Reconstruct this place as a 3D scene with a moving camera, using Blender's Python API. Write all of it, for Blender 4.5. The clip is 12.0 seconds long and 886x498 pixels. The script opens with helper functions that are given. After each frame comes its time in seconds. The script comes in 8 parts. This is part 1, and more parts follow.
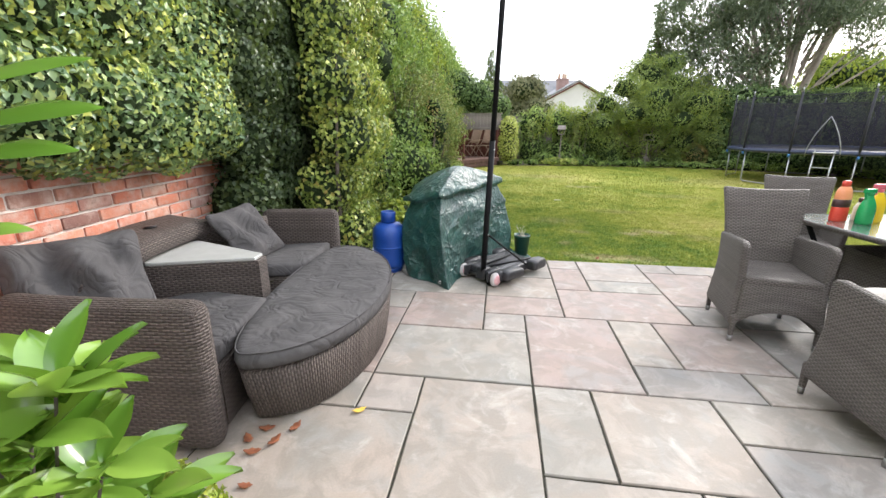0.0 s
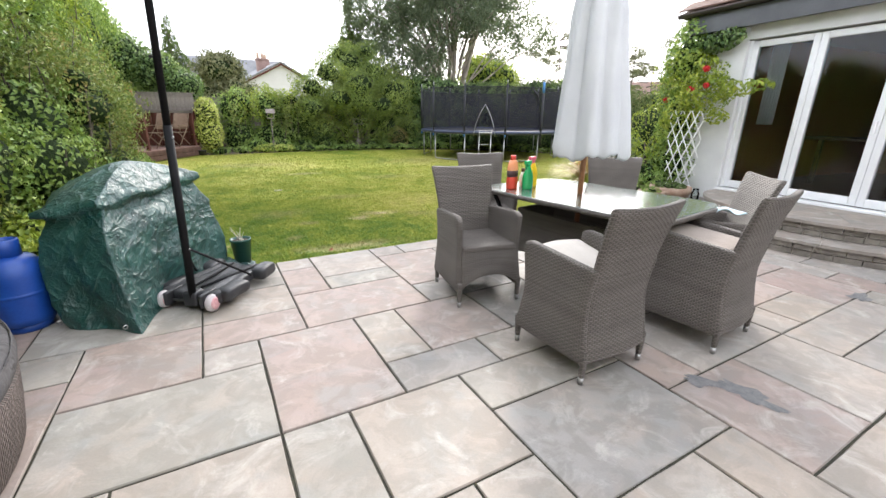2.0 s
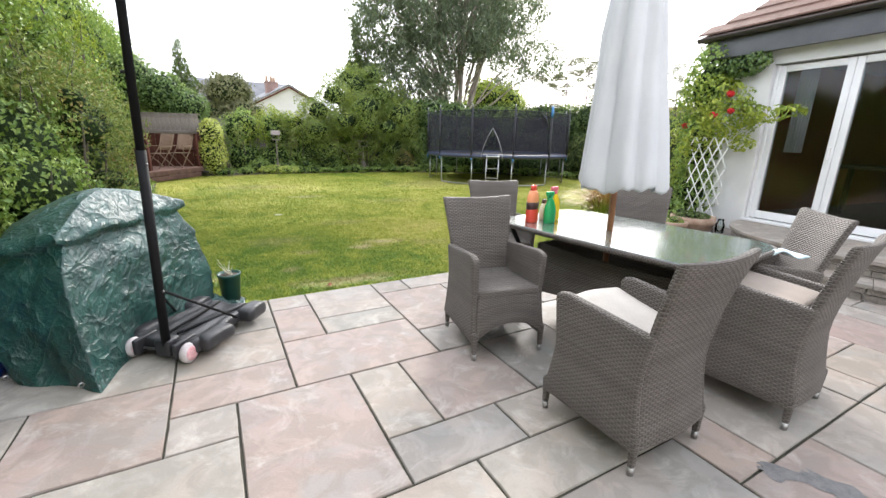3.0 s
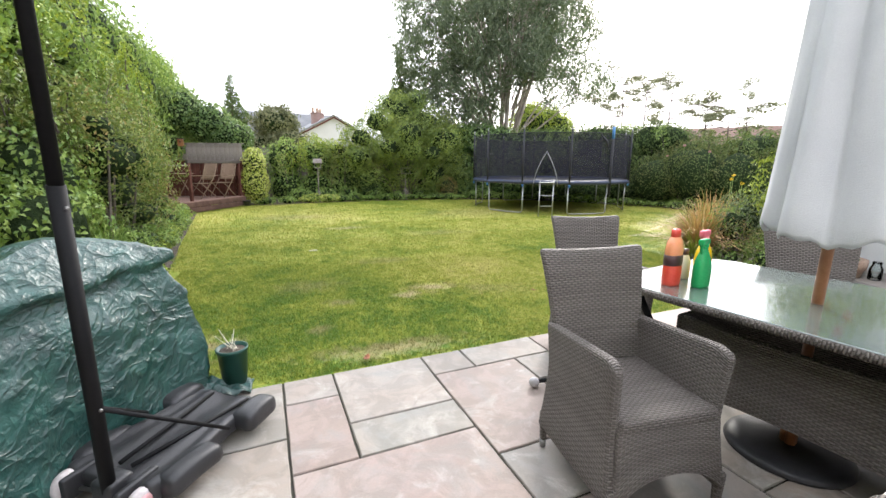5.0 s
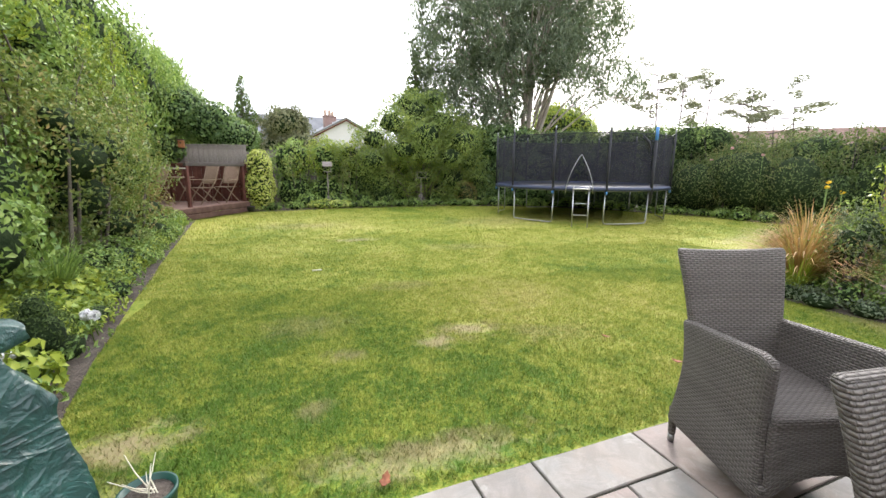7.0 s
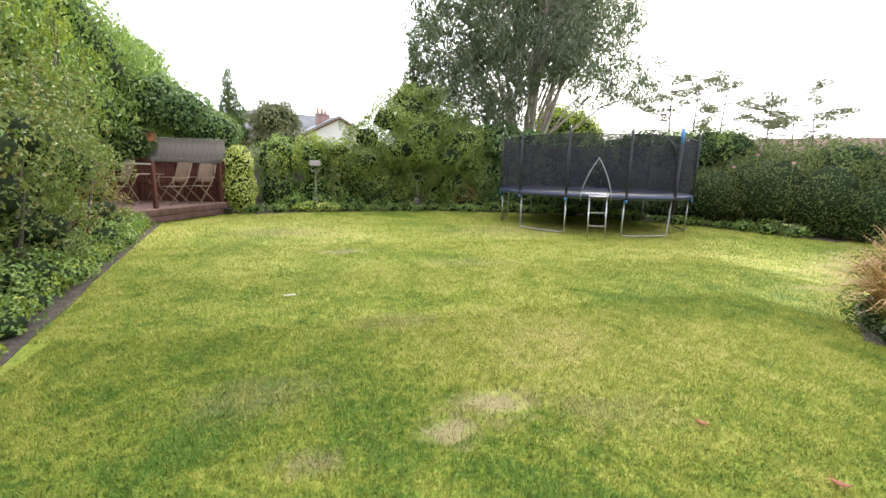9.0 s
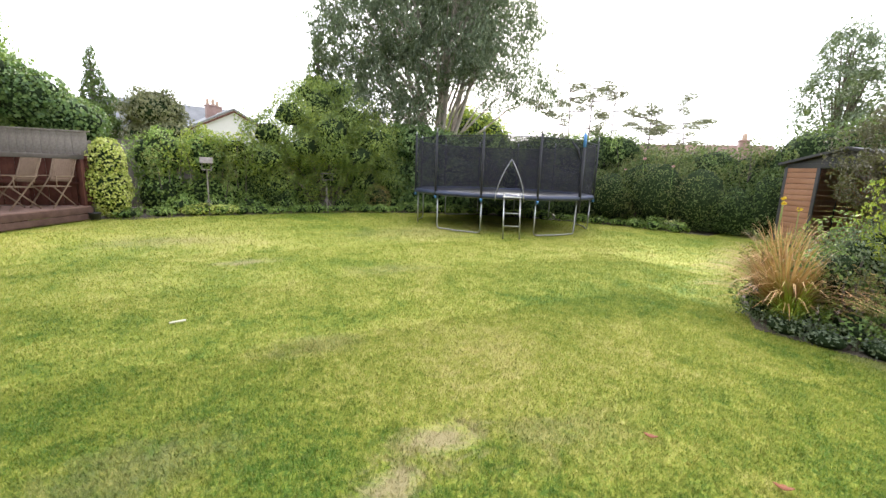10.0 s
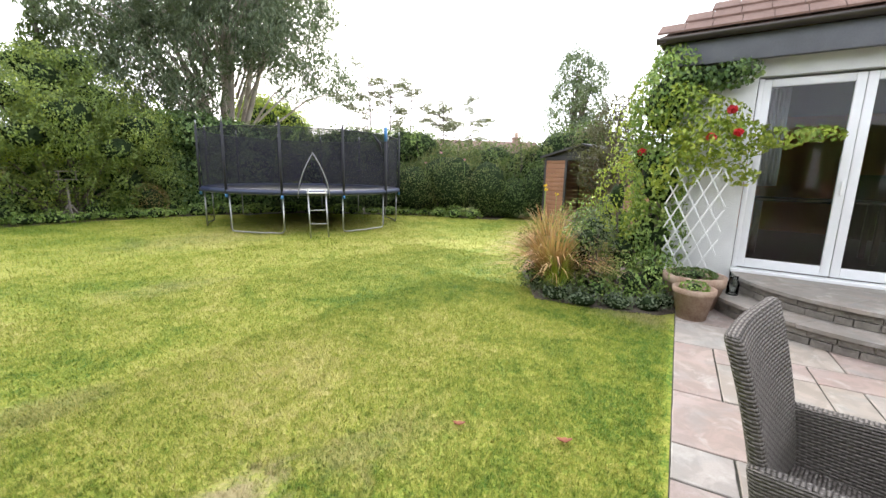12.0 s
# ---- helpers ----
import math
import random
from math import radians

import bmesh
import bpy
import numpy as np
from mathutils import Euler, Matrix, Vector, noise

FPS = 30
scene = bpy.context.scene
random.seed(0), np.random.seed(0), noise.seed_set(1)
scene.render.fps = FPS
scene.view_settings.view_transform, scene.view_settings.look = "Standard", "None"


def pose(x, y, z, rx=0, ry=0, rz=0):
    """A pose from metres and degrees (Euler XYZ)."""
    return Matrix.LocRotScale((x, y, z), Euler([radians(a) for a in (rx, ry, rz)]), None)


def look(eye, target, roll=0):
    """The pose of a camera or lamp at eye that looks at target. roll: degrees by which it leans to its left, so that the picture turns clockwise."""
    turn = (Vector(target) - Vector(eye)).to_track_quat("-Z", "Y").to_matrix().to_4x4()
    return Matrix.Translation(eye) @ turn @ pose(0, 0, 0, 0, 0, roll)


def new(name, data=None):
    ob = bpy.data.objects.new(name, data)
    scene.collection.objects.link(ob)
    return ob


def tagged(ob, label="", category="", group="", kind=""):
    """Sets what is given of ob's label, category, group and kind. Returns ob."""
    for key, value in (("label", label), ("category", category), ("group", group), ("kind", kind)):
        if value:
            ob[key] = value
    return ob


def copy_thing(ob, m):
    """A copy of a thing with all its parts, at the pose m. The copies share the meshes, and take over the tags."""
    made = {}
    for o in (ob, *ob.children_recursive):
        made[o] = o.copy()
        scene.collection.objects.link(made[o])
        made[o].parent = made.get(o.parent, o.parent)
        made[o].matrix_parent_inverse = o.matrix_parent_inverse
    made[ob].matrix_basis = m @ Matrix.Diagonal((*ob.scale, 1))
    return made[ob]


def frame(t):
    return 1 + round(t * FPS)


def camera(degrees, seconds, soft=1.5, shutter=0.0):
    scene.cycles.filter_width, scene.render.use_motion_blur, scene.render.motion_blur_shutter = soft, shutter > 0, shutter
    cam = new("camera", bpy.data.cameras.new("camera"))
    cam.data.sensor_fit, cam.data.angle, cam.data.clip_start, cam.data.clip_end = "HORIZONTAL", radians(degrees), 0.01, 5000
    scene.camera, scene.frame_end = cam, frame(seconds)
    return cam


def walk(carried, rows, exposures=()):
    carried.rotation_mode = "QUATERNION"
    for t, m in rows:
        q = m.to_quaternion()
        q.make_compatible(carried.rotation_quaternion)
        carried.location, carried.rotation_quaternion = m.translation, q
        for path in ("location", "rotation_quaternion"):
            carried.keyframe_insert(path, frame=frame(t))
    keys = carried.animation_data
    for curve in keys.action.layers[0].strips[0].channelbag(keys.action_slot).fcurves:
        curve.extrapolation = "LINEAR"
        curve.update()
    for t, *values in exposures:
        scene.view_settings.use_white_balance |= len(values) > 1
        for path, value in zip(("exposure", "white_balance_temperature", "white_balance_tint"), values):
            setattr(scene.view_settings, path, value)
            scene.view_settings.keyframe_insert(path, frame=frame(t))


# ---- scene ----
cam = camera(94.2, 12.0)
PATH = [
    (0, (0.68, 0.44, 1.343), (0.23, 2.306, 0.78), 0.3),
    (0.5, (0.653, 0.536, 1.322), (0.513, 2.436, 0.712), 0.4),
    (1, (0.664, 0.634, 1.325), (0.885, 2.518, 0.691), 0.6),
    (1.5, (0.681, 0.697, 1.33), (1.192, 2.523, 0.696), 0.7),
    (2, (0.757, 0.838, 1.324), (1.517, 2.582, 0.706), 0.7),
    (2.5, (0.845, 1.032, 1.355), (1.646, 2.773, 0.786), 0.6),
    (2.7, (0.851, 1.103, 1.349), (1.639, 2.857, 0.801), 0.9),
    (4.5, (0.961, 2.026, 1.333), (1.558, 3.883, 0.895), -0.4),
    (5, (1.008, 2.27, 1.32), (1.597, 4.138, 0.914), 0.3),
    (5.5, (1.02, 2.582, 1.342), (1.631, 4.446, 0.948), 0.5),
    (6, (1.029, 2.839, 1.322), (1.589, 4.716, 0.919), 0.1),
    (6.5, (1.083, 3.146, 1.325), (1.556, 5.048, 0.924), -0.4),
    (7, (1.109, 3.408, 1.305), (1.649, 5.294, 0.918), 0.5),
    (7.2, (1.104, 3.542, 1.31), (1.69, 5.417, 0.936), 0.8),
    (8.8, (1.26, 4.412, 1.297), (1.781, 6.306, 0.92), 1.4),
    (9, (1.27, 4.511, 1.289), (1.846, 6.389, 0.914), 1.7),
    (9.5, (1.257, 4.752, 1.318), (2.028, 6.56, 0.946), 2.1),
    (10, (1.273, 4.865, 1.315), (2.243, 6.576, 0.949), 2.2),
    (10.5, (1.338, 4.911, 1.322), (2.502, 6.497, 0.963), 2.0),
    (11, (1.408, 4.92, 1.32), (2.747, 6.363, 0.964), 1.7),
    (11.5, (1.466, 4.925, 1.316), (2.955, 6.212, 0.96), 1.4),
    (12, (1.516, 4.946, 1.316), (3.125, 6.076, 0.95), 1.3),
]
walk(cam, [(t, look(eye, target, roll)) for t, eye, target, roll in PATH])
# ---- world, sun and materials ----
rng = np.random.default_rng(7)
EXPOSURE = 1.95
scene.view_settings.exposure = EXPOSURE

SUN_TURN, SUN_UP = 35.0, 28.0            # degrees east of +y, above the horizon


def make_world():
    w = bpy.data.worlds.new("overcast_sky")
    scene.world = w
    w.use_nodes = True
    nt = w.node_tree
    bg = nt.nodes["Background"]
    sky = nt.nodes.new("ShaderNodeTexSky")
    sky.sky_type, sky.sun_disc = "NISHITA", False
    sky.sun_elevation, sky.sun_rotation = radians(SUN_UP), radians(SUN_TURN)
    sky.dust_density = 3.0
    cloud = nt.nodes.new("ShaderNodeTexNoise")
    cloud.inputs["Scale"].default_value, cloud.inputs["Detail"].default_value = 1.6, 5.0
    tc = nt.nodes.new("ShaderNodeTexCoord")
    nt.links.new(tc.outputs["Generated"], cloud.inputs["Vector"])
    ramp = nt.nodes.new("ShaderNodeValToRGB")
    ramp.color_ramp.elements[0].position, ramp.color_ramp.elements[0].color = 0.30, (6.0, 6.3, 7.1, 1)
    ramp.color_ramp.elements[1].position, ramp.color_ramp.elements[1].color = 0.75, (9.6, 9.75, 10.3, 1)
    nt.links.new(cloud.outputs["Fac"], ramp.inputs["Fac"])
    mix = nt.nodes.new("ShaderNodeMix")
    mix.data_type = "RGBA"
    mix.inputs["Factor"].default_value = 0.88
    nt.links.new(sky.outputs["Color"], mix.inputs["A"])
    nt.links.new(ramp.outputs["Color"], mix.inputs["B"])
    nt.links.new(mix.outputs["Result"], bg.inputs["Color"])
    bg.inputs["Strength"].default_value = 0.105


make_world()
sun = new("sun", bpy.data.lights.new("sun", "SUN"))
sun.data.energy, sun.data.angle, sun.data.color = 1.3, radians(14), (1.0, 0.95, 0.90)
_s = Vector((math.sin(radians(SUN_TURN)) * math.cos(radians(SUN_UP)), math.cos(radians(SUN_TURN)) * math.cos(radians(SUN_UP)), math.sin(radians(SUN_UP))))
sun.matrix_world = look(_s * 30, (0, 0, 0))


class Mat:
    """A small wrapper to wire node materials."""

    def __init__(self, name, rough=0.6, color=(0.5, 0.5, 0.5), metal=0.0, spec=0.5):
        self.m = bpy.data.materials.new(name)
        self.m.use_nodes = True
        self.nt = self.m.node_tree
        self.b = self.nt.nodes["Principled BSDF"]
        self.b.inputs["Roughness"].default_value = rough
        self.b.inputs["Metallic"].default_value = metal
        self.b.inputs["Specular IOR Level"].default_value = spec
        self.b.inputs["Base Color"].default_value = (*color, 1)

    def n(self, kind, **k):
        nd = self.nt.nodes.new("ShaderNode" + kind)
        for a, v in k.items():
            nd.inputs[a.replace("_", " ")].default_value = v
        return nd

    def l(self, a, b):
        self.nt.links.new(a, b)

    def coord(self, which="Object"):
        return self.n("TexCoord").outputs[which]

    def noise(self, vec, scale, detail=4.0, rough=0.55, dist=0.0):
        nd = self.n("TexNoise", Scale=scale, Detail=detail, Roughness=rough, Distortion=dist)
        self.l(vec, nd.inputs["Vector"])
        return nd.outputs["Fac"]

    def ramp(self, fac, stops):
        nd = self.n("ValToRGB")
        cr = nd.color_ramp
        while len(cr.elements) < len(stops):
            cr.elements.new(0.5)
        for e, (p, c) in zip(cr.elements, stops):
            e.position, e.color = p, (*c, 1) if len(c) == 3 else c
        self.l(fac, nd.inputs["Fac"])
        return nd.outputs["Color"]

    def mix(self, fac, a, b, mode="MIX"):
        nd = self.nt.nodes.new("ShaderNodeMix")
        nd.data_type, nd.blend_type = "RGBA", mode
        for v, key in ((fac, "Factor"), (a, "A"), (b, "B")):
            if isinstance(v, (int, float)):
                nd.inputs[key].default_value = v
            elif isinstance(v, tuple):
                nd.inputs[key].default_value = (*v, 1)
            else:
                self.l(v, nd.inputs[key])
        return nd.outputs["Result"]

    def math(self, op, a, b=0.0, c=None):
        nd = self.nt.nodes.new("ShaderNodeMath")
        nd.operation = op
        for i, v in enumerate((a, b) if c is None else (a, b, c)):
            if isinstance(v, (int, float)):
                nd.inputs[i].default_value = v
            else:
                self.l(v, nd.inputs[i])
        return nd.outputs[0]

    def color(self, out):
        self.l(out, self.b.inputs["Base Color"])
        return self

    def bump(self, h, dist=0.01, strength=1.0):
        nd = self.n("Bump", Strength=strength, Distance=dist)
        self.l(h, nd.inputs["Height"])
        self.l(nd.outputs["Normal"], self.b.inputs["Normal"])
        return self


def mottled(name, a, b, scale=8.0, rough=0.6, bump=0.0, fine=80.0, metal=0.0, spec=0.5):
    """A surface of two close tones with fine grain."""
    m = Mat(name, rough, a, metal, spec)
    v = m.coord()
    f = m.mix(0.35, m.noise(v, scale, 5), m.noise(v, fine, 3))
    m.color(m.ramp(f, [(0.35, a), (0.65, b)]))
    if bump:
        m.bump(m.noise(v, fine, 4), bump)
    return m.m


def leaf_mat(name, cols, rough=0.45, trans=0.25, spec=0.4, patch=1.2):
    """Leaves: tone varies leaf by leaf and in patches; light comes through."""
    m = Mat(name, rough, cols[0], 0, spec)
    g = m.n("NewGeometry")
    pn = m.noise(g.outputs["Position"], patch, 3)
    f = m.math("ADD", m.math("MULTIPLY", g.outputs["Random Per Island"], 0.5), m.math("MULTIPLY", pn, 0.5))
    k = len(cols)
    c = m.ramp(f, [(0.15 + 0.7 * i / (k - 1), col) for i, col in enumerate(cols)])
    m.color(c)
    t = m.n("BsdfTranslucent")
    m.l(m.mix(0.35, c, (0.35, 0.5, 0.05)), t.inputs["Color"])
    mx = m.n("MixShader", Fac=trans)
    m.l(m.b.outputs[0], mx.inputs[1])
    m.l(t.outputs[0], mx.inputs[2])
    out = m.nt.nodes["Material Output"]
    m.l(mx.outputs[0], out.inputs["Surface"])
    return m.m


def wicker_mat(name, dark, lite, row=0.011, col=0.034):
    """Flat woven resin strands passing over and under upright stakes."""
    m = Mat(name, 0.58, lite, 0, 0.28)
    sep = m.n("SeparateXYZ")
    m.l(m.coord("UV"), sep.inputs[0])
    u, v = sep.outputs[0], sep.outputs[1]
    wob = m.math("MULTIPLY", m.math("SUBTRACT", m.noise(m.coord("UV"), 25, 2), 0.5), 0.006)
    vv = m.math("DIVIDE", m.math("ADD", v, wob), row)
    rowi = m.math("FLOOR", vv)
    par = m.math("MODULO", m.math("ABSOLUTE", rowi), 2.0)
    wave = m.math("SINE", m.math("ADD", m.math("MULTIPLY", m.math("DIVIDE", u, col), 2 * math.pi), m.math("MULTIPLY", par, math.pi)))
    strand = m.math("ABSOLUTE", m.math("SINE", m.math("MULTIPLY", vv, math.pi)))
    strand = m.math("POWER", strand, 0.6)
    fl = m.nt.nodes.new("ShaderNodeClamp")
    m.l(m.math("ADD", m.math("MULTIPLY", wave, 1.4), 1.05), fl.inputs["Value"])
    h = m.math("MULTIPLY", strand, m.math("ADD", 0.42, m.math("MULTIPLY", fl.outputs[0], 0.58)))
    nz = m.n("TexWhiteNoise")
    nz.noise_dimensions = "1D"
    m.l(rowi, nz.inputs["W"])
    f = m.math("ADD", m.math("MULTIPLY", nz.outputs["Value"], 0.25), m.math("MULTIPLY", m.noise(m.coord("UV"), 6, 4), 0.5))
    base = m.mix(f, dark, lite)
    # gaps and dips between strands are darkened in the colour, as shade
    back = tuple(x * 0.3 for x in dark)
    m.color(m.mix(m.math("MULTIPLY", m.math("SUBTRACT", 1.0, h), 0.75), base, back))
    m.bump(h, 0.008, 1.0)
    return m.m


def stone_mat(name, wet=0.0):
    """Riven sandstone: each slab has its own tone, with clouded bands and grain."""
    m = Mat(name, 0.62, (0.4, 0.36, 0.32), 0, 0.4)
    info = m.n("ObjectInfo")
    oi = info.outputs["Random"]
    tone = info.outputs["Color"]
    vec = m.nt.nodes.new("ShaderNodeVectorMath")
    vec.operation = "ADD"
    g = m.n("NewGeometry").outputs["Position"]
    off = m.n("CombineXYZ")
    m.l(m.math("MULTIPLY", oi, 37.0), off.inputs[0])
    m.l(m.math("MULTIPLY", oi, 91.0), off.inputs[2])
    m.l(g, vec.inputs[0])
    m.l(off.outputs[0], vec.inputs[1])
    p = vec.outputs[0]
    cloud = m.noise(p, 2.4, 6, 0.55, 0.5)
    band = m.noise(p, 6.5, 7, 0.62, 0.7)
    grain = m.noise(p, 130.0, 3)
    c = m.mix(m.ramp(cloud, [(0.36, (0, 0, 0)), (0.62, (0.85, 0.85, 0.85))]), tone, m.mix(0.42, tone, (0.48, 0.42, 0.375)))
    c = m.mix(m.ramp(m.noise(p, 1.6, 4, 0.6, 0.8), [(0.42, (0, 0, 0)), (0.62, (0.45, 0.45, 0.45))]), c, (0.36, 0.275, 0.215))
    c = m.mix(m.ramp(m.noise(p, 3.1, 5, 0.6, 0.8), [(0.48, (0, 0, 0)), (0.66, (0.5, 0.5, 0.5))]), c, (0.25, 0.265, 0.255))
    c = m.mix(m.ramp(band, [(0.44, (0.5, 0.5, 0.5)), (0.56, (0, 0, 0))]), c, m.mix(0.6, tone, (0.16, 0.145, 0.12)))
    c = m.mix(m.ramp(m.noise(p, 4.0, 8, 0.68, 0.9), [(0.54, (0, 0, 0)), (0.72, (0.6, 0.6, 0.6))]), c, (0.58, 0.54, 0.49))
    c = m.mix(m.math("MULTIPLY", grain, 0.35), c, (0.14, 0.13, 0.12))
    m.color(c)
    m.l(m.ramp(cloud, [(0.3, (0.5, 0.5, 0.5)), (0.7, (0.72, 0.72, 0.72))]), m.b.inputs["Roughness"])
    m.bump(m.math("ADD", m.math("MULTIPLY", band, 1.0), m.math("MULTIPLY", grain, 0.12)), 0.006, 0.6)
    return m.m


def grass_mat(name, blades=False):
    """Lawn: lush and yellowed areas, mowing wear and a few bare, dry spots."""
    m = Mat(name, 0.7, (0.1, 0.2, 0.03), 0, 0.15)
    p = m.n("NewGeometry").outputs["Position"]
    big = m.noise(p, 0.45, 5, 0.6, 0.6)
    mid = m.noise(p, 2.3, 5, 0.65, 0.8)
    fine = m.noise(p, 45, 4, 0.7)
    f = m.math("ADD", m.math("MULTIPLY", big, 0.4), m.math("ADD", m.math("MULTIPLY", mid, 0.38), m.math("MULTIPLY", m.noise(p, 9.0, 4, 0.7, 1.0), 0.22)))
    sepa = m.n("SeparateXYZ")
    m.l(p, sepa.inputs[0])
    for x, y, rx, ry, k in ((2.3, 7.2, 2.6, 1.7, 0.028), (0.2, 13.2, 2.6, 1.6, 0.055), (6.5, 12.3, 3.0, 2.0, 0.03), (0.6, 6.2, 1.4, 1.3, -0.10), (4.4, 6.0, 1.3, 1.0, -0.03), (2.8, 5.2, 2.0, 0.8, -0.06), (-0.3, 8.5, 1.0, 2.0, -0.03)):
        ex = m.math("DIVIDE", m.math("SUBTRACT", sepa.outputs[0], x), rx)
        ey = m.math("DIVIDE", m.math("SUBTRACT", sepa.outputs[1], y), ry)
        q = m.math("ADD", m.math("MULTIPLY", ex, ex), m.math("MULTIPLY", ey, ey))
        f = m.math("ADD", f, m.math("MULTIPLY", m.math("EXPONENT", m.math("MULTIPLY", q, -1.0)), k))
    f = m.math("ADD", f, m.math("MULTIPLY", m.math("SUBTRACT", m.noise(p, 22.0, 4, 0.75), 0.5), 0.42))
    f = m.math("ADD", f, m.math("MULTIPLY", m.math("SUBTRACT", m.noise(p, 75.0, 2, 0.6), 0.5), 0.30))
    c = m.ramp(f, [(0.37, (0.105, 0.195, 0.024)), (0.46, (0.262, 0.318, 0.042)), (0.55, (0.435, 0.432, 0.085)), (0.67, (0.62, 0.53, 0.20))])
    # the dry spots, each with a place, a width and a strength
    sep = m.n("SeparateXYZ")
    m.l(p, sep.inputs[0])
    for x, y, rx, ry, k in ((2.22, 6.48, 0.30, 0.22, 0.95), (1.87, 6.30, 0.2, 0.14, 0.9), (2.7, 6.3, 0.35, 0.2, 0.35), (1.2, 6.25, 0.18, 0.12, 0.7), (0.17, 5.52, 0.32, 0.2, 1.0), (1.63, 11.08, 0.55, 0.2, 0.8), (1.55, 5.1, 0.7, 0.16, 0.8),
                            (0.5, 13.2, 1.3, 0.6, 0.45), (5.2, 13.0, 2.0, 1.2, 0.35), (1.9, 7.9, 0.5, 0.25, 0.4), (3.0, 6.2, 0.5, 0.3, 0.2), (8.1, 13.5, 2.0, 2.0, 0.4),
                            (5.75, 5.6, 0.35, 0.5, 0.6), (0.05, 5.1, 0.3, 0.25, 0.8), (0.9, 6.9, 0.5, 0.3, 0.4), (1.0, 5.6, 0.15, 0.12, 0.6), (3.4, 10.0, 0.9, 0.4, 0.35)):
        dx = m.math("DIVIDE", m.math("SUBTRACT", sep.outputs[0], x), rx)
        dy = m.math("DIVIDE", m.math("SUBTRACT", sep.outputs[1], y), ry)
        d = m.math("SQRT", m.math("ADD", m.math("MULTIPLY", dx, dx), m.math("MULTIPLY", dy, dy)))
        d = m.math("ADD", d, m.math("MULTIPLY", m.math("SUBTRACT", m.noise(p, 5, 6, 0.75, 1.0), 0.5), 3.2))
        c = m.mix(m.math("MULTIPLY", m.ramp(d, [(0.2, (1, 1, 1)), (1.0, (0, 0, 0))]), k), c, (0.40, 0.32, 0.17))
    if blades:
        r = m.n("NewGeometry").outputs["Random Per Island"]
        c = m.mix(m.ramp(r, [(0.4, (0.0, 0.0, 0.0)), (0.85, (0.12, 0.12, 0.12)), (1.0, (0.36, 0.36, 0.36))]), c, (0.46, 0.42, 0.16))
        r2 = m.math("FRACT", m.math("MULTIPLY", r, 17.0))
        c = m.mix(m.ramp(r2, [(0.0, (0.62, 0.62, 0.62)), (0.45, (0, 0, 0))]), c, (0.095, 0.15, 0.026))
        c = m.mix(m.ramp(m.noise(p, 13.0, 4, 0.75), [(0.52, (0, 0, 0)), (0.66, (0.5, 0.5, 0.5))]), c, (0.115, 0.165, 0.03))
        m.color(c)
        up = m.nt.nodes.new("ShaderNodeVectorMath")
        up.operation = "ADD"
        up.inputs[1].default_value = (0, 0, 1.1)
        m.l(m.n("NewGeometry").outputs["Normal"], up.inputs[0])
        nrm = m.nt.nodes.new("ShaderNodeVectorMath")
        nrm.operation = "NORMALIZE"
        m.l(up.outputs[0], nrm.inputs[0])
        m.l(nrm.outputs[0], m.b.inputs["Normal"])
        t = m.n("BsdfTranslucent")
        m.l(c, t.inputs["Color"])
        mx = m.n("MixShader", Fac=0.38)
        m.l(m.b.outputs[0], mx.inputs[1])
        m.l(t.outputs[0], mx.inputs[2])
        m.l(mx.outputs[0], m.nt.nodes["Material Output"].inputs["Surface"])
    else:
        m.color(m.mix(m.math("ADD", m.math("MULTIPLY", fine, 0.3), 0.05), c, (0.05, 0.075, 0.012)))
        m.bump(fine, 0.012, 0.6)
    return m.m


def tarp_mat():
    m = Mat("green_tarpaulin", 0.3, (0.02, 0.12, 0.09), 0, 0.7)
    m.b.inputs["Coat Weight"].default_value = 0.2
    m.b.inputs["Coat Roughness"].default_value = 0.35
    p = m.coord()
    n1 = m.noise(p, 8, 5, 0.55, 0.6)
    n2 = m.noise(p, 38, 3)
    wob = m.noise(p, 2.2, 3, 0.5, 0.4)
    h = m.math("MULTIPLY", m.noise(p, 7.0, 5, 0.62, 0.5), 2.2)
    for k, (dx, dy, dz, fr, am) in enumerate(((0.9, 0.3, 0.5, 21, 0.5), (-0.5, 0.8, 0.4, 27, 0.45), (0.3, -0.5, 0.9, 34, 0.4), (0.7, 0.6, -0.7, 47, 0.3), (-0.8, 0.3, 0.9, 66, 0.22), (0.4, -0.9, 0.2, 90, 0.16))):
        dot = m.nt.nodes.new("ShaderNodeVectorMath")
        dot.operation = "DOT_PRODUCT"
        m.l(p, dot.inputs[0])
        dot.inputs[1].default_value = (dx, dy, dz)
        w = m.math("ADD", m.math("MULTIPLY", dot.outputs["Value"], fr), m.math("MULTIPLY", wob, 14.0 + 3 * k))
        line = m.math("POWER", m.math("SUBTRACT", 1.0, m.math("ABSOLUTE", m.math("SINE", w))), 2.5)
        mask = m.ramp(m.noise(p, 6.0 + 2.3 * k, 2, 0.5, 0.3), [(0.46, (0, 0, 0)), (0.58, (1, 1, 1))])
        h = m.math("ADD", h, m.math("MULTIPLY", m.math("MULTIPLY", line, mask), am))
    m.color(m.ramp(n1, [(0.3, (0.006, 0.036, 0.032)), (0.55, (0.010, 0.060, 0.050)), (0.75, (0.025, 0.10, 0.085))]))
    m.l(m.ramp(n2, [(0.3, (0.32, 0.32, 0.32)), (0.7, (0.48, 0.48, 0.48))]), m.b.inputs["Roughness"])
    m.bump(h, 0.0125, 1.0)
    return m.m


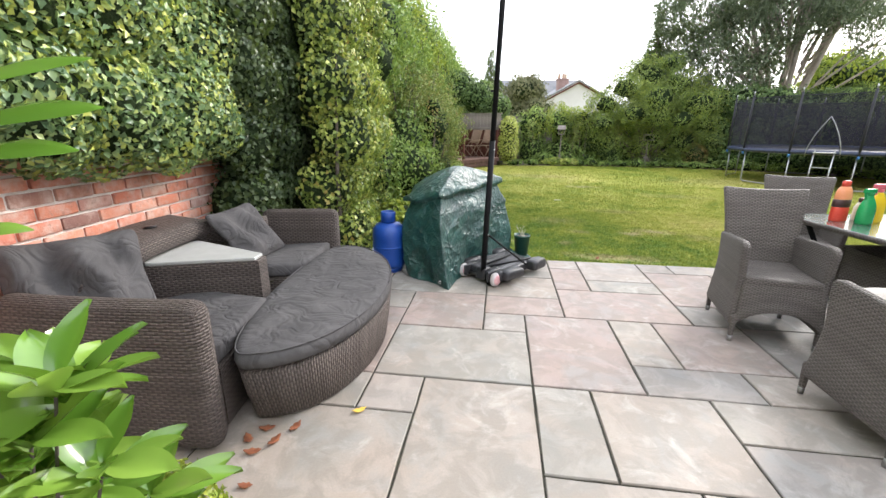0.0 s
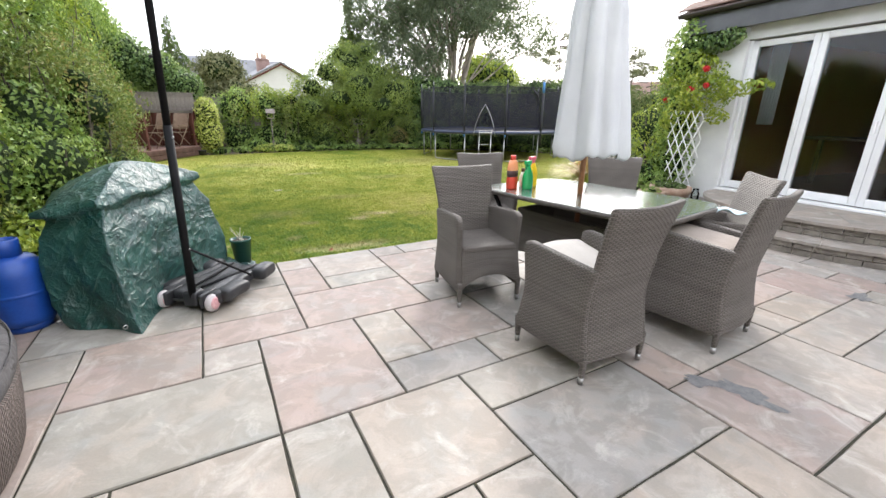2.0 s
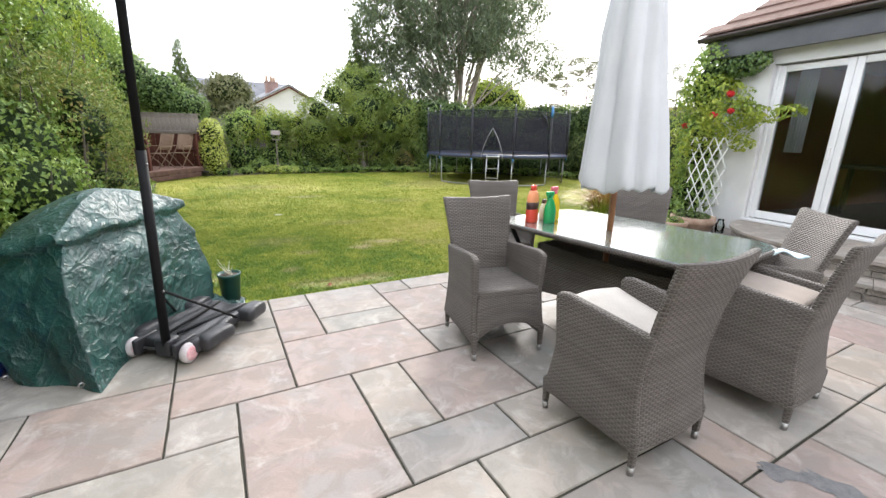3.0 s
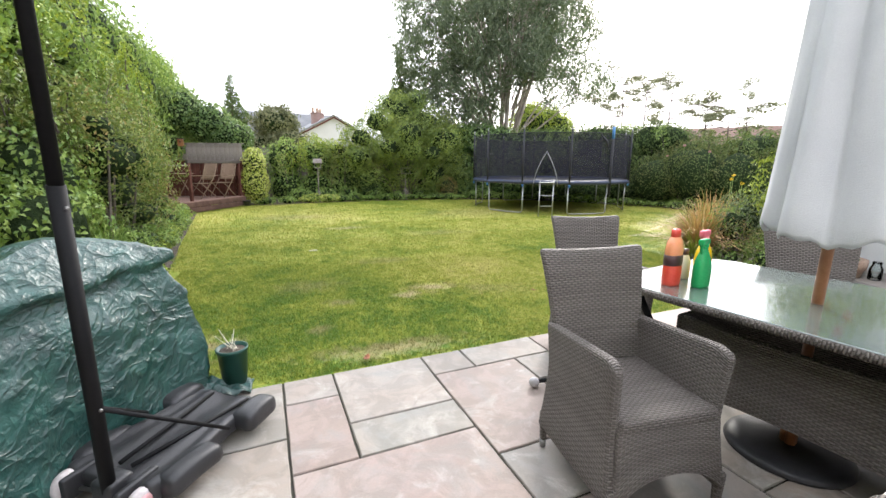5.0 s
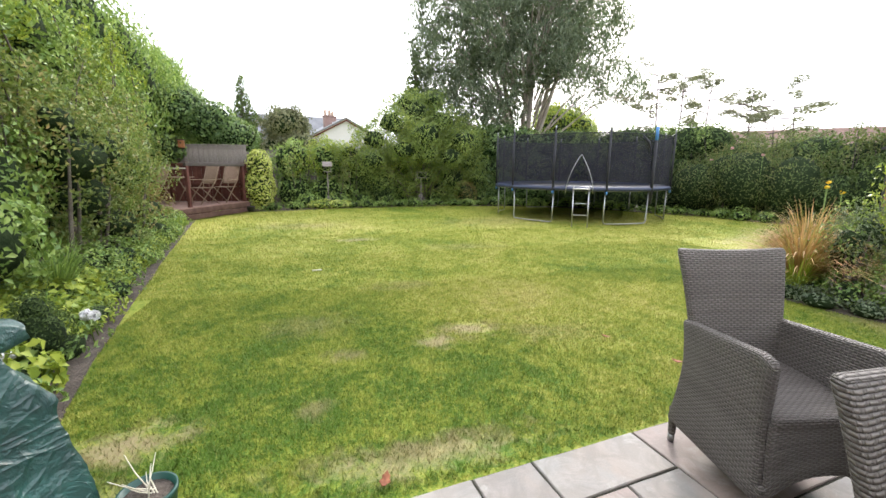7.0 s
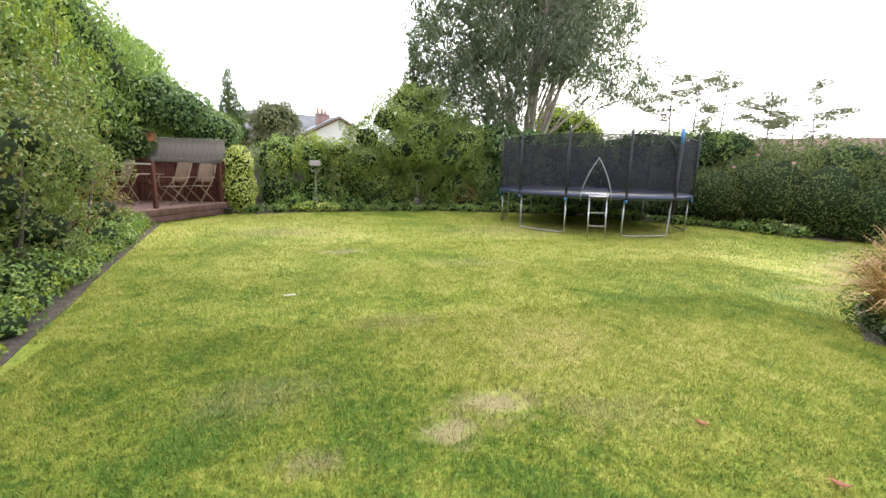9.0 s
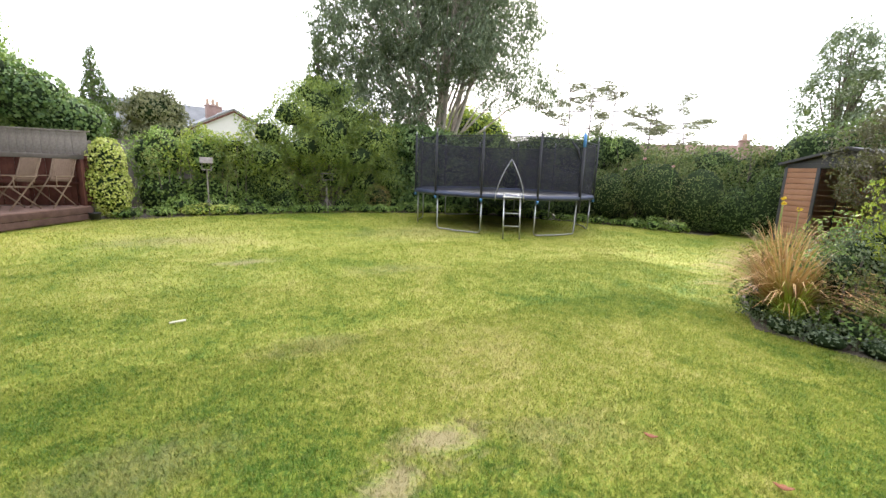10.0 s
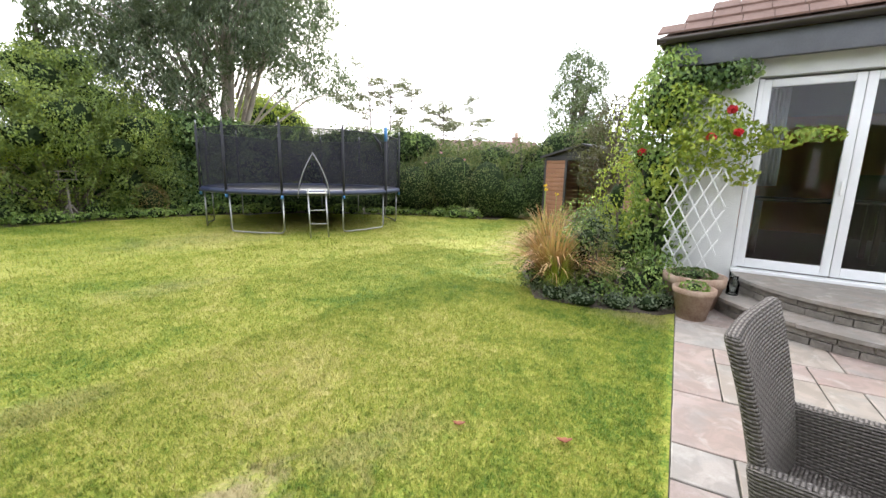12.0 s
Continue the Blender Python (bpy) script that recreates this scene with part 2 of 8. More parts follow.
def glass_mat(name, tint=(0.9, 0.95, 0.92), rough=0.02, clear=0.7):
    m = Mat(name, rough, tint, 0, 0.5)
    t = m.n("BsdfTransparent")
    t.inputs["Color"].default_value = (*tint, 1)
    g = m.n("BsdfGlossy", Roughness=rough)
    fr = m.n("Fresnel", IOR=1.5)
    mx = m.n("MixShader")
    m.l(m.math("ADD", fr.outputs[0], 1.0 - clear - 0.25 if clear < 0.75 else 0.0), mx.inputs[0])
    m.l(t.outputs[0], mx.inputs[1])
    m.l(g.outputs[0], mx.inputs[2])
    m.l(mx.outputs[0], m.nt.nodes["Material Output"].inputs["Surface"])
    return m.m


def net_mat():
    m = Mat("safety_net", 0.8, (0.024, 0.023, 0.032), 0, 0.2)
    t = m.n("BsdfTransparent")
    mx = m.n("MixShader", Fac=0.57)
    m.l(t.outputs[0], mx.inputs[1])
    m.l(m.b.outputs[0], mx.inputs[2])
    m.l(mx.outputs[0], m.nt.nodes["Material Output"].inputs["Surface"])
    return m.m


def table_glass_mat():
    """Pebbled, toughened glass over dark weave."""
    m = Mat("textured_glass", 0.16, (0.13, 0.165, 0.15), 0, 0.9)
    p = m.coord()
    m.bump(m.math("ADD", m.noise(p, 28, 3, 0.5, 1.0), m.math("MULTIPLY", m.noise(p, 90, 2), 0.3)), 0.004, 0.4)
    m.b.inputs["Coat Weight"].default_value = 1.0
    m.b.inputs["Coat Roughness"].default_value = 0.08
    return m.m


def fabric_mat():
    """Faded outdoor fabric with soft rucks."""
    m = Mat("charcoal_fabric", 0.9, (0.07, 0.067, 0.068), 0, 0.2)
    p = m.coord()
    m.color(m.ramp(m.mix(0.4, m.noise(p, 5, 5), m.noise(p, 300, 2)), [(0.35, (0.062, 0.059, 0.06)), (0.65, (0.105, 0.10, 0.10))]))
    ruck = m.math("ABSOLUTE", m.math("SUBTRACT", m.noise(p, 6, 2, 0.5, 1.2), 0.5))
    m.bump(m.math("ADD", ruck, m.math("MULTIPLY", m.noise(p, 300, 2), 0.02)), 0.05, 0.8)
    return m.m


M = {}
M["stone"] = stone_mat("sandstone")
M["bed"] = mottled("dark_jointing", (0.022, 0.02, 0.016), (0.05, 0.048, 0.03), 20, 0.95, 0.004)
M["soil"] = mottled("garden_soil", (0.05, 0.038, 0.03), (0.15, 0.118, 0.092), 12, 0.95, 0.02, 60)
M["grass"] = grass_mat("lawn_turf")
M["blades"] = grass_mat("grass_blades", True)
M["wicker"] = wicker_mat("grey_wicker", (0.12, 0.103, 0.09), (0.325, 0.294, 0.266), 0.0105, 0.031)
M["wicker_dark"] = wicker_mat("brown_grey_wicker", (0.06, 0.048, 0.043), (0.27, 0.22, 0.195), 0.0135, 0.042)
M["fabric"] = fabric_mat()
M["cream"] = mottled("cream_cushion", (0.46, 0.42, 0.37), (0.56, 0.52, 0.47), 6, 0.9, 0.002, 300, 0, 0.2)
M["taupe"] = mottled("taupe_cushion", (0.27, 0.23, 0.2), (0.36, 0.31, 0.27), 6, 0.9, 0.002, 300, 0, 0.2)
M["taupe_dark"] = mottled("brown_piping", (0.07, 0.055, 0.045), (0.1, 0.08, 0.065), 6, 0.9)
M["tarp"] = tarp_mat()
M["black"] = mottled("black_plastic", (0.016, 0.016, 0.018), (0.032, 0.032, 0.035), 5, 0.42, 0.001, 200)
M["black_metal"] = mottled("black_powder_coat", (0.004, 0.004, 0.005), (0.008, 0.008, 0.009), 5, 0.65, 0, 80, 0, 0.2)
M["steel"] = mottled("galvanised_steel", (0.30, 0.30, 0.295), (0.46, 0.455, 0.45), 20, 0.38, 0, 80, 1.0)
M["blue_metal"] = mottled("blue_enamel", (0.008, 0.05, 0.27), (0.014, 0.075, 0.36), 8, 0.38)
M["brass"] = mottled("dull_brass", (0.4, 0.28, 0.1), (0.5, 0.36, 0.15), 8, 0.4, 0, 80, 1.0)
M["pink"] = mottled("faded_pink_wheel", (0.55, 0.22, 0.24), (0.7, 0.45, 0.45), 30, 0.6)
M["wheel_pale"] = mottled("pale_grey_wheel", (0.42, 0.38, 0.38), (0.58, 0.53, 0.53), 30, 0.6)
M["white_plastic"] = mottled("white_plastic", (0.72, 0.72, 0.72), (0.8, 0.8, 0.8), 5, 0.35)
M["pot_green"] = mottled("green_plastic_pot", (0.012, 0.06, 0.045), (0.02, 0.08, 0.06), 6, 0.4)
M["terracotta"] = mottled("weathered_terracotta", (0.24, 0.15, 0.10), (0.40, 0.30, 0.23), 9, 0.85, 0.003, 60)
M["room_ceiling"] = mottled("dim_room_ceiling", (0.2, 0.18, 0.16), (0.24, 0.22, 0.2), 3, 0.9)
M["render_white"] = mottled("white_render", (0.60, 0.60, 0.595), (0.70, 0.70, 0.695), 3, 0.8, 0.004, 90)
M["render_grey"] = mottled("pale_grey_render", (0.44, 0.42, 0.43), (0.54, 0.52, 0.53), 0.5, 0.9)
M["upvc"] = mottled("white_upvc", (0.68, 0.69, 0.70), (0.75, 0.75, 0.76), 3, 0.25)
M["glass"] = glass_mat("door_glass", (0.82, 0.84, 0.83), 0.01, 0.76)
M["jar"] = glass_mat("clear_glass", (0.92, 0.95, 0.95), 0.03, 0.8)
M["table_glass"] = table_glass_mat()
M["slate"] = mottled("grey_roof_slate", (0.12, 0.125, 0.135), (0.2, 0.2, 0.21), 1.2, 0.7, 0.02, 8)
M["rooftile"] = mottled("red_brown_roof_tile", (0.10, 0.055, 0.042), (0.17, 0.098, 0.074), 3, 0.85, 0.006, 50)
M["gutter"] = mottled("brown_black_gutter", (0.03, 0.022, 0.02), (0.05, 0.04, 0.036), 4, 0.4)
M["fascia"] = mottled("dark_grey_fascia", (0.085, 0.088, 0.1), (0.12, 0.125, 0.14), 4, 0.5)
M["brick"] = None
M["mortar"] = mottled("lime_mortar", (0.66, 0.60, 0.55), (0.80, 0.75, 0.70), 20, 0.95, 0.004, 150)
M["bark"] = mottled("grey_brown_bark", (0.07, 0.055, 0.042), (0.17, 0.14, 0.115), 8, 0.9, 0.01, 40)
M["bark_pale"] = mottled("pale_gum_bark", (0.22, 0.18, 0.15), (0.42, 0.37, 0.31), 3, 0.8, 0.006, 30)
M["net"] = net_mat()
M["mat"] = mottled("black_jump_mat", (0.03, 0.03, 0.034), (0.05, 0.05, 0.056), 5, 0.45, 0, 200)
M["pad"] = mottled("navy_edge_pad", (0.016, 0.022, 0.055), (0.026, 0.036, 0.08), 4, 0.4)
M["foam"] = mottled("black_foam_sleeve", (0.012, 0.012, 0.016), (0.024, 0.024, 0.03), 6, 0.7)
M["foam_blue"] = mottled("blue_foam_sleeve", (0.04, 0.15, 0.36), (0.07, 0.21, 0.44), 6, 0.6)
M["parasol"] = mottled("white_canvas", (0.50, 0.51, 0.53), (0.60, 0.61, 0.62), 2, 0.9, 0.002, 250, 0, 0.2)
M["wood"] = mottled("varnished_hardwood", (0.26, 0.10, 0.04), (0.36, 0.16, 0.07), 10, 0.45, 0.001, 70)
M["wood_red"] = mottled("red_brown_stained_wood", (0.065, 0.024, 0.019), (0.115, 0.045, 0.034), 5, 0.85, 0.003, 60, 0, 0.2)
M["wood_edge"] = mottled("dark_brown_board", (0.075, 0.042, 0.034), (0.14, 0.082, 0.066), 6, 0.85, 0.004, 60, 0, 0.2)
M["wood_dark"] = mottled("dark_weathered_rail", (0.045, 0.036, 0.032), (0.08, 0.065, 0.058), 5, 0.85)
M["wood_deck"] = mottled("weathered_decking", (0.17, 0.095, 0.075), (0.28, 0.175, 0.14), 6, 0.8, 0.004, 60)
M["wood_grey"] = mottled("silvered_fence_wood", (0.12, 0.10, 0.09), (0.30, 0.265, 0.24), 3, 0.9, 0.006, 50)
M["teak"] = mottled("dusty_teak", (0.17, 0.11, 0.075), (0.27, 0.19, 0.13), 6, 0.7, 0.002, 60)
M["teak_pale"] = mottled("sun_bleached_teak", (0.25, 0.165, 0.12), (0.34, 0.235, 0.175), 6, 0.8, 0.002, 60)
M["shed"] = mottled("brown_plastic_cladding", (0.26, 0.12, 0.07), (0.36, 0.18, 0.11), 3, 0.55, 0.002, 60)
M["shed_dark"] = mottled("charcoal_shed_trim", (0.035, 0.033, 0.036), (0.06, 0.056, 0.06), 3, 0.6)
M["chimney"] = mottled("far_red_brick", (0.20, 0.125, 0.11), (0.27, 0.18, 0.16), 4, 0.9)
M["red_bottle"] = mottled("red_bottle", (0.62, 0.05, 0.035), (0.70, 0.09, 0.05), 5, 0.25)
M["orange_liquid"] = mottled("orange_liquid", (0.78, 0.27, 0.12), (0.82, 0.36, 0.18), 3, 0.2)
M["green_bottle"] = mottled("green_bottle", (0.01, 0.32, 0.09), (0.02, 0.38, 0.12), 5, 0.25)
M["yellow_bottle"] = mottled("yellow_bottle", (0.8, 0.55, 0.01), (0.85, 0.62, 0.02), 5, 0.25)
M["dark_label"] = mottled("dark_label", (0.05, 0.02, 0.02), (0.07, 0.03, 0.03), 5, 0.4)
M["pale_label"] = mottled("pale_label", (0.7, 0.65, 0.5), (0.75, 0.7, 0.6), 5, 0.4)
M["pink_cap"] = mottled("pink_trigger", (0.75, 0.12, 0.18), (0.8, 0.2, 0.25), 5, 0.35)
M["room_wall"] = mottled("warm_room_wall", (0.40, 0.14, 0.06), (0.46, 0.19, 0.085), 2, 0.8)
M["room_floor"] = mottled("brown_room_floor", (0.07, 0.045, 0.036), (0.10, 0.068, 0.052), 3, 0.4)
M["curtain"] = mottled("pale_curtain", (0.6, 0.6, 0.62), (0.7, 0.7, 0.72), 3, 0.9)
M["room_dark"] = mottled("dark_cabinet_wood", (0.04, 0.022, 0.016), (0.06, 0.035, 0.025), 3, 0.4)
M["red_flower"] = mottled("red_petals", (0.5, 0.005, 0.012), (0.65, 0.02, 0.03), 30, 0.6)
M["yellow_flower"] = mottled("yellow_petals", (0.75, 0.5, 0.01), (0.8, 0.6, 0.03), 30, 0.6)
M["white_flower"] = mottled("white_petals", (0.7, 0.68, 0.7), (0.78, 0.76, 0.76), 30, 0.6)
M["dead_leaf"] = mottled("dry_leaf", (0.16, 0.045, 0.02), (0.30, 0.11, 0.045), 30, 0.8)
M["yellow_leaf"] = mottled("yellow_fallen_leaf", (0.6, 0.38, 0.05), (0.66, 0.45, 0.1), 30, 0.8)
# foliage
M["twig_leaf"] = leaf_mat("purple_brown_leaves", [(0.04, 0.03, 0.028), (0.08, 0.055, 0.05), (0.11, 0.09, 0.06)])
M["ivy"] = leaf_mat("ivy_leaves", [(0.040, 0.081, 0.030), (0.081, 0.148, 0.047), (0.161, 0.243, 0.081), (0.323, 0.404, 0.135)])
# lit ivy copy: light put into the colour, besides real yellow leaves
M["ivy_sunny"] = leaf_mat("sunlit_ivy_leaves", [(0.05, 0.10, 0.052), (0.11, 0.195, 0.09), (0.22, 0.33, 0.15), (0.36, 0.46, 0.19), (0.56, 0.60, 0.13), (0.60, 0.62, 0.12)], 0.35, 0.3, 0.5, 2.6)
M["creeper"] = leaf_mat("creeper_leaves", [(0.057, 0.098, 0.029), (0.138, 0.196, 0.046), (0.276, 0.345, 0.075), (0.460, 0.506, 0.115), (0.437, 0.230, 0.115)], 0.4, 0.25, 0.4, 2.0)
M["hedge_mid"] = leaf_mat("mixed_hedge_leaves", [(0.073, 0.136, 0.036), (0.143, 0.239, 0.056), (0.255, 0.352, 0.087), (0.399, 0.496, 0.143)])
M["hedge_lime"] = leaf_mat("light_green_leaves", [(0.111, 0.172, 0.027), (0.209, 0.283, 0.037), (0.345, 0.407, 0.056), (0.493, 0.517, 0.086)])
# darker ivy copy: the shade of the recess is put into the colour
M["ivy_shaded"] = leaf_mat("shaded_ivy_leaves", [(0.022, 0.040, 0.018), (0.045, 0.075, 0.030), (0.085, 0.125, 0.052), (0.15, 0.19, 0.09)])
M["magnolia"] = leaf_mat("spreading_tree_leaves", [(0.075, 0.115, 0.034), (0.138, 0.196, 0.052), (0.230, 0.299, 0.069), (0.414, 0.460, 0.081)], 0.45, 0.25, 0.4, 0.7)
M["hedge_dark"] = leaf_mat("dark_hedge_leaves", [(0.037, 0.065, 0.026), (0.072, 0.111, 0.039), (0.118, 0.170, 0.059), (0.196, 0.236, 0.085)], 0.6, 0.2, 0.2)
M["russet"] = leaf_mat("russet_shrub_leaves", [(0.099, 0.121, 0.039), (0.187, 0.187, 0.055), (0.297, 0.209, 0.077), (0.396, 0.187, 0.099)])
M["flowering"] = leaf_mat("fine_shrub_leaves", [(0.06, 0.085, 0.035), (0.11, 0.15, 0.055), (0.19, 0.22, 0.08), (0.27, 0.22, 0.10)], 0.6, 0.2, 0.2)
M["tipped"] = leaf_mat("bronze_tipped_leaves", [(0.072, 0.114, 0.036), (0.144, 0.198, 0.054), (0.240, 0.288, 0.078), (0.360, 0.228, 0.096)])
M["gum"] = leaf_mat("gum_tree_leaves", [(0.063, 0.084, 0.050), (0.100, 0.131, 0.079), (0.152, 0.189, 0.116), (0.231, 0.263, 0.168)], 0.5, 0.2)
M["variegated"] = leaf_mat("variegated_leaves", [(0.16, 0.27, 0.04), (0.36, 0.42, 0.07), (0.58, 0.6, 0.16), (0.68, 0.68, 0.32)])
M["straw"] = leaf_mat("straw_grass_blades", [(0.18, 0.2, 0.06), (0.42, 0.20, 0.09), (0.56, 0.34, 0.17), (0.34, 0.28, 0.09)])
M["laurel"] = leaf_mat("laurel_leaves", [(0.06, 0.15, 0.016), (0.12, 0.26, 0.03), (0.26, 0.41, 0.07), (0.08, 0.19, 0.02)], 0.2, 0.25, 0.9)
M["twig"] = mottled("bare_twigs", (0.07, 0.055, 0.05), (0.13, 0.1, 0.09), 10, 0.9)
# distance haze is put into these pale, greyed leaf colours
M["hazy"] = leaf_mat("hazed_far_leaves", [(0.12, 0.12, 0.085), (0.19, 0.19, 0.13), (0.27, 0.26, 0.18)], 0.7, 0.2)
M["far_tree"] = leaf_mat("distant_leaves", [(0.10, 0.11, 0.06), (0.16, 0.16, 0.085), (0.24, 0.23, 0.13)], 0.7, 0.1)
# dark green that stands in for the shade inside bushes and crowns
M["core"] = mottled("inner_leaf_shade", (0.012, 0.021, 0.009), (0.032, 0.050, 0.019), 14, 0.9, 0.02, 40, 0, 0.1)


def brick_mat():
    m = Mat("old_red_brick", 0.9, (0.4, 0.13, 0.07))
    oi = m.n("ObjectInfo").outputs["Random"]
    tone = m.ramp(oi, [(0.00, (0.590, 0.198, 0.120)), (0.25, (0.680, 0.276, 0.176)), (0.50, (0.523, 0.176, 0.120)), (0.68, (0.720, 0.321, 0.209)), (0.82, (0.254, 0.131, 0.108)), (1.00, (0.500, 0.254, 0.198))])
    p = m.n("NewGeometry").outputs["Position"]
    c = m.mix(m.ramp(m.noise(p, 11, 6, 0.65), [(0.42, (0, 0, 0)), (0.66, (0.75, 0.75, 0.75))]), tone, (0.66, 0.50, 0.43))
    c = m.mix(m.ramp(m.noise(p, 24, 5, 0.7), [(0.56, (0, 0, 0)), (0.72, (0.6, 0.6, 0.6))]), c, (0.18, 0.10, 0.085))
    m.color(c)
    m.bump(m.noise(p, 90, 4), 0.006, 0.7)
    return m.m


M["brick"] = brick_mat()


# ---- building tools ----
def mesh_from(name, v, f, mat, parent=None, uv=None, smooth=True, label=""):
    """One mesh object from vertices and faces; v as (n, 3)."""
    me = bpy.data.meshes.new(name)
    me.from_pydata([tuple(map(float, p)) for p in v], [], [tuple(q) for q in f])
    if uv is not None:
        lay = me.uv_layers.new(name="UVMap")
        lay.data.foreach_set("uv", np.asarray(uv, dtype=np.float32).ravel())
    me.polygons.foreach_set("use_smooth", [smooth] * len(me.polygons))
    me.materials.append(mat)
    me.update()
    ob = new(name, me)
    if parent is not None:
        ob.parent = parent
    if label:
        ob["label"] = label
    return ob


def fast_mesh(name, v, faces_n, mat, parent=None, smooth=False):
    """A big mesh of equal faces: v (n, 3), faces_n (m, k) corner indices."""
    me = bpy.data.meshes.new(name)
    k = faces_n.shape[1]
    me.vertices.add(len(v))
    me.vertices.foreach_set("co", np.asarray(v, dtype=np.float32).ravel())
    me.loops.add(faces_n.size)
    me.loops.foreach_set("vertex_index", faces_n.astype(np.int32).ravel())
    me.polygons.add(len(faces_n))
    me.polygons.foreach_set("loop_start", np.arange(0, faces_n.size, k, dtype=np.int32))
    me.polygons.foreach_set("loop_total", np.full(len(faces_n), k, dtype=np.int32))
    if smooth:
        me.polygons.foreach_set("use_smooth", [True] * len(faces_n))
    me.materials.append(mat)
    me.update(calc_edges=True)
    ob = new(name, me)
    if parent is not None:
        ob.parent = parent
    return ob


def empty(name, x=0, y=0, z=0, turn=0):
    ob = new(name)
    ob.empty_display_size = 0.1
    ob.matrix_basis = pose(x, y, z, 0, 0, turn)
    return ob


def rbox(name, size, mat, parent=None, at=(0, 0, 0), r=0.006, n=(1, 1, 1), f=None, m=None, label=""):
    """A box with rounded edges, n divisions a side; f bends its points; its UVs are in metres."""
    h = [s / 2 for s in size]
    r = min(r, min(h) * 0.98)
    lines = []
    for a in range(3):
        inner = np.linspace(-h[a] + r, h[a] - r, n[a] + 1)
        lines.append(np.concatenate([[-h[a], -h[a] + 0.35 * r], inner, [h[a] - 0.35 * r, h[a]]]))
    index, verts, faces, uvs = {}, [], [], []

    def vert(i, j, k):
        key = (i, j, k)
        if key not in index:
            p = np.array([lines[0][i], lines[1][j], lines[2][k]])
            q = np.array([min(max(p[a], -h[a] + r), h[a] - r) for a in range(3)])
            d = p - q
            ln = np.linalg.norm(d)
            if ln > 1e-9:
                p = q + d / ln * r
            index[key] = len(verts)
            verts.append(p)
        return index[key]

    L = [len(x) - 1 for x in lines]
    for a in range(3):
        b, c = (a + 1) % 3, (a + 2) % 3
        for side in (0, L[a]):
            for i in range(L[b]):
                for j in range(L[c]):
                    q = []
                    for di, dj in ((0, 0), (1, 0), (1, 1), (0, 1)):
                        key = [0, 0, 0]
                        key[a], key[b], key[c] = side, i + di, j + dj
                        q.append(tuple(key))
                    if side == 0:
                        q.reverse()
                    faces.append([vert(*k) for k in q])
                    for k in q:
                        g = [lines[0][k[0]], lines[1][k[1]], lines[2][k[2]]]
                        uvs.append({0: (g[1], g[2]), 1: (g[0], g[2]), 2: (g[0], g[1])}[a])
    v = np.array(verts)
    if f is not None:
        v = np.array([f(*p) for p in v])
    if m is not None:
        v = np.array([m @ Vector(p) for p in v])
    return mesh_from(name, v + np.array(at), faces, mat, parent, uvs, label=label)


def lathe(name, profile, mat, parent=None, at=(0, 0, 0), n=28, sx=1.0, sy=1.0, m=None, label="", wob=None):
    """A turned body from (radius, height) pairs, closed where a radius is 0."""
    v, f, uv = [], [], []
    s = 0.0
    ss = []
    for i, (r, z) in enumerate(profile):
        if i:
            s += math.hypot(r - profile[i - 1][0], z - profile[i - 1][1])
        ss.append(s)
        for k in range(n):
            a = 2 * math.pi * k / n
            rr = r * (1 + (wob(a, z) if wob else 0))
            p = Vector((rr * math.cos(a) * sx, rr * math.sin(a) * sy, z))
            v.append(m @ p if m is not None else p)
    R = max(p[0] for p in profile)
    for i in range(len(profile) - 1):
        for k in range(n):
            k2 = (k + 1) % n
            f.append((i * n + k, i * n + k2, (i + 1) * n + k2, (i + 1) * n + k))
            a0, a1 = k / n * 2 * math.pi * R, (k + 1) / n * 2 * math.pi * R
            uv += [(a0, ss[i]), (a1, ss[i]), (a1, ss[i + 1]), (a0, ss[i + 1])]
    v = np.array([tuple(p) for p in v]) + np.array(at)
    ob = mesh_from(name, v, f, mat, parent, uv, label=label)
    bm = bmesh.new()
    bm.from_mesh(ob.data)
    bmesh.ops.remove_doubles(bm, verts=bm.verts, dist=1e-5)
    bm.to_mesh(ob.data)
    bm.free()
    return ob


def tube_data(points, radii, n=8, caps=True):
    """Vertices and faces of a tapered tube along points."""
    pts = [Vector(p) for p in points]
    v, f = [], []
    up = Vector((0.13, 0.21, 0.97))
    for i, p in enumerate(pts):
        d = (pts[min(i + 1, len(pts) - 1)] - pts[max(i - 1, 0)]).normalized()
        a = d.cross(up)
        if a.length < 0.05:
            a = d.cross(Vector((1, 0, 0)))
        a.normalize()
        b = d.cross(a)
        r = radii[i] if hasattr(radii, "__len__") else radii
        for k in range(n):
            t = 2 * math.pi * k / n
            v.append(tuple(p + (a * math.cos(t) + b * math.sin(t)) * r))
    for i in range(len(pts) - 1):
        for k in range(n):
            k2 = (k + 1) % n
            f.append((i * n + k, i * n + k2, (i + 1) * n + k2, (i + 1) * n + k))
    if caps:
        f.append(tuple(reversed(range(n))))
        f.append(tuple(range((len(pts) - 1) * n, len(pts) * n)))
    return v, f


def tube(name, points, radii, mat, parent=None, n=10, label=""):
    v, f = tube_data(points, radii, n)
    return mesh_from(name, v, f, mat, parent, label=label)


def tubes(name, many, mat, parent=None, n=6, label=""):
    """Several tubes in one mesh: many is a list of (points, radii)."""
    V, F = [], []
    for p, r in many:
        v, f = tube_data(p, r, n, False)
        o = len(V)
        V += v
        F += [tuple(i + o for i in q) for q in f]
    return mesh_from(name, V, F, mat, parent, label=label)


def unit(a):
    return a / np.maximum(np.linalg.norm(a, axis=1, keepdims=True), 1e-9)


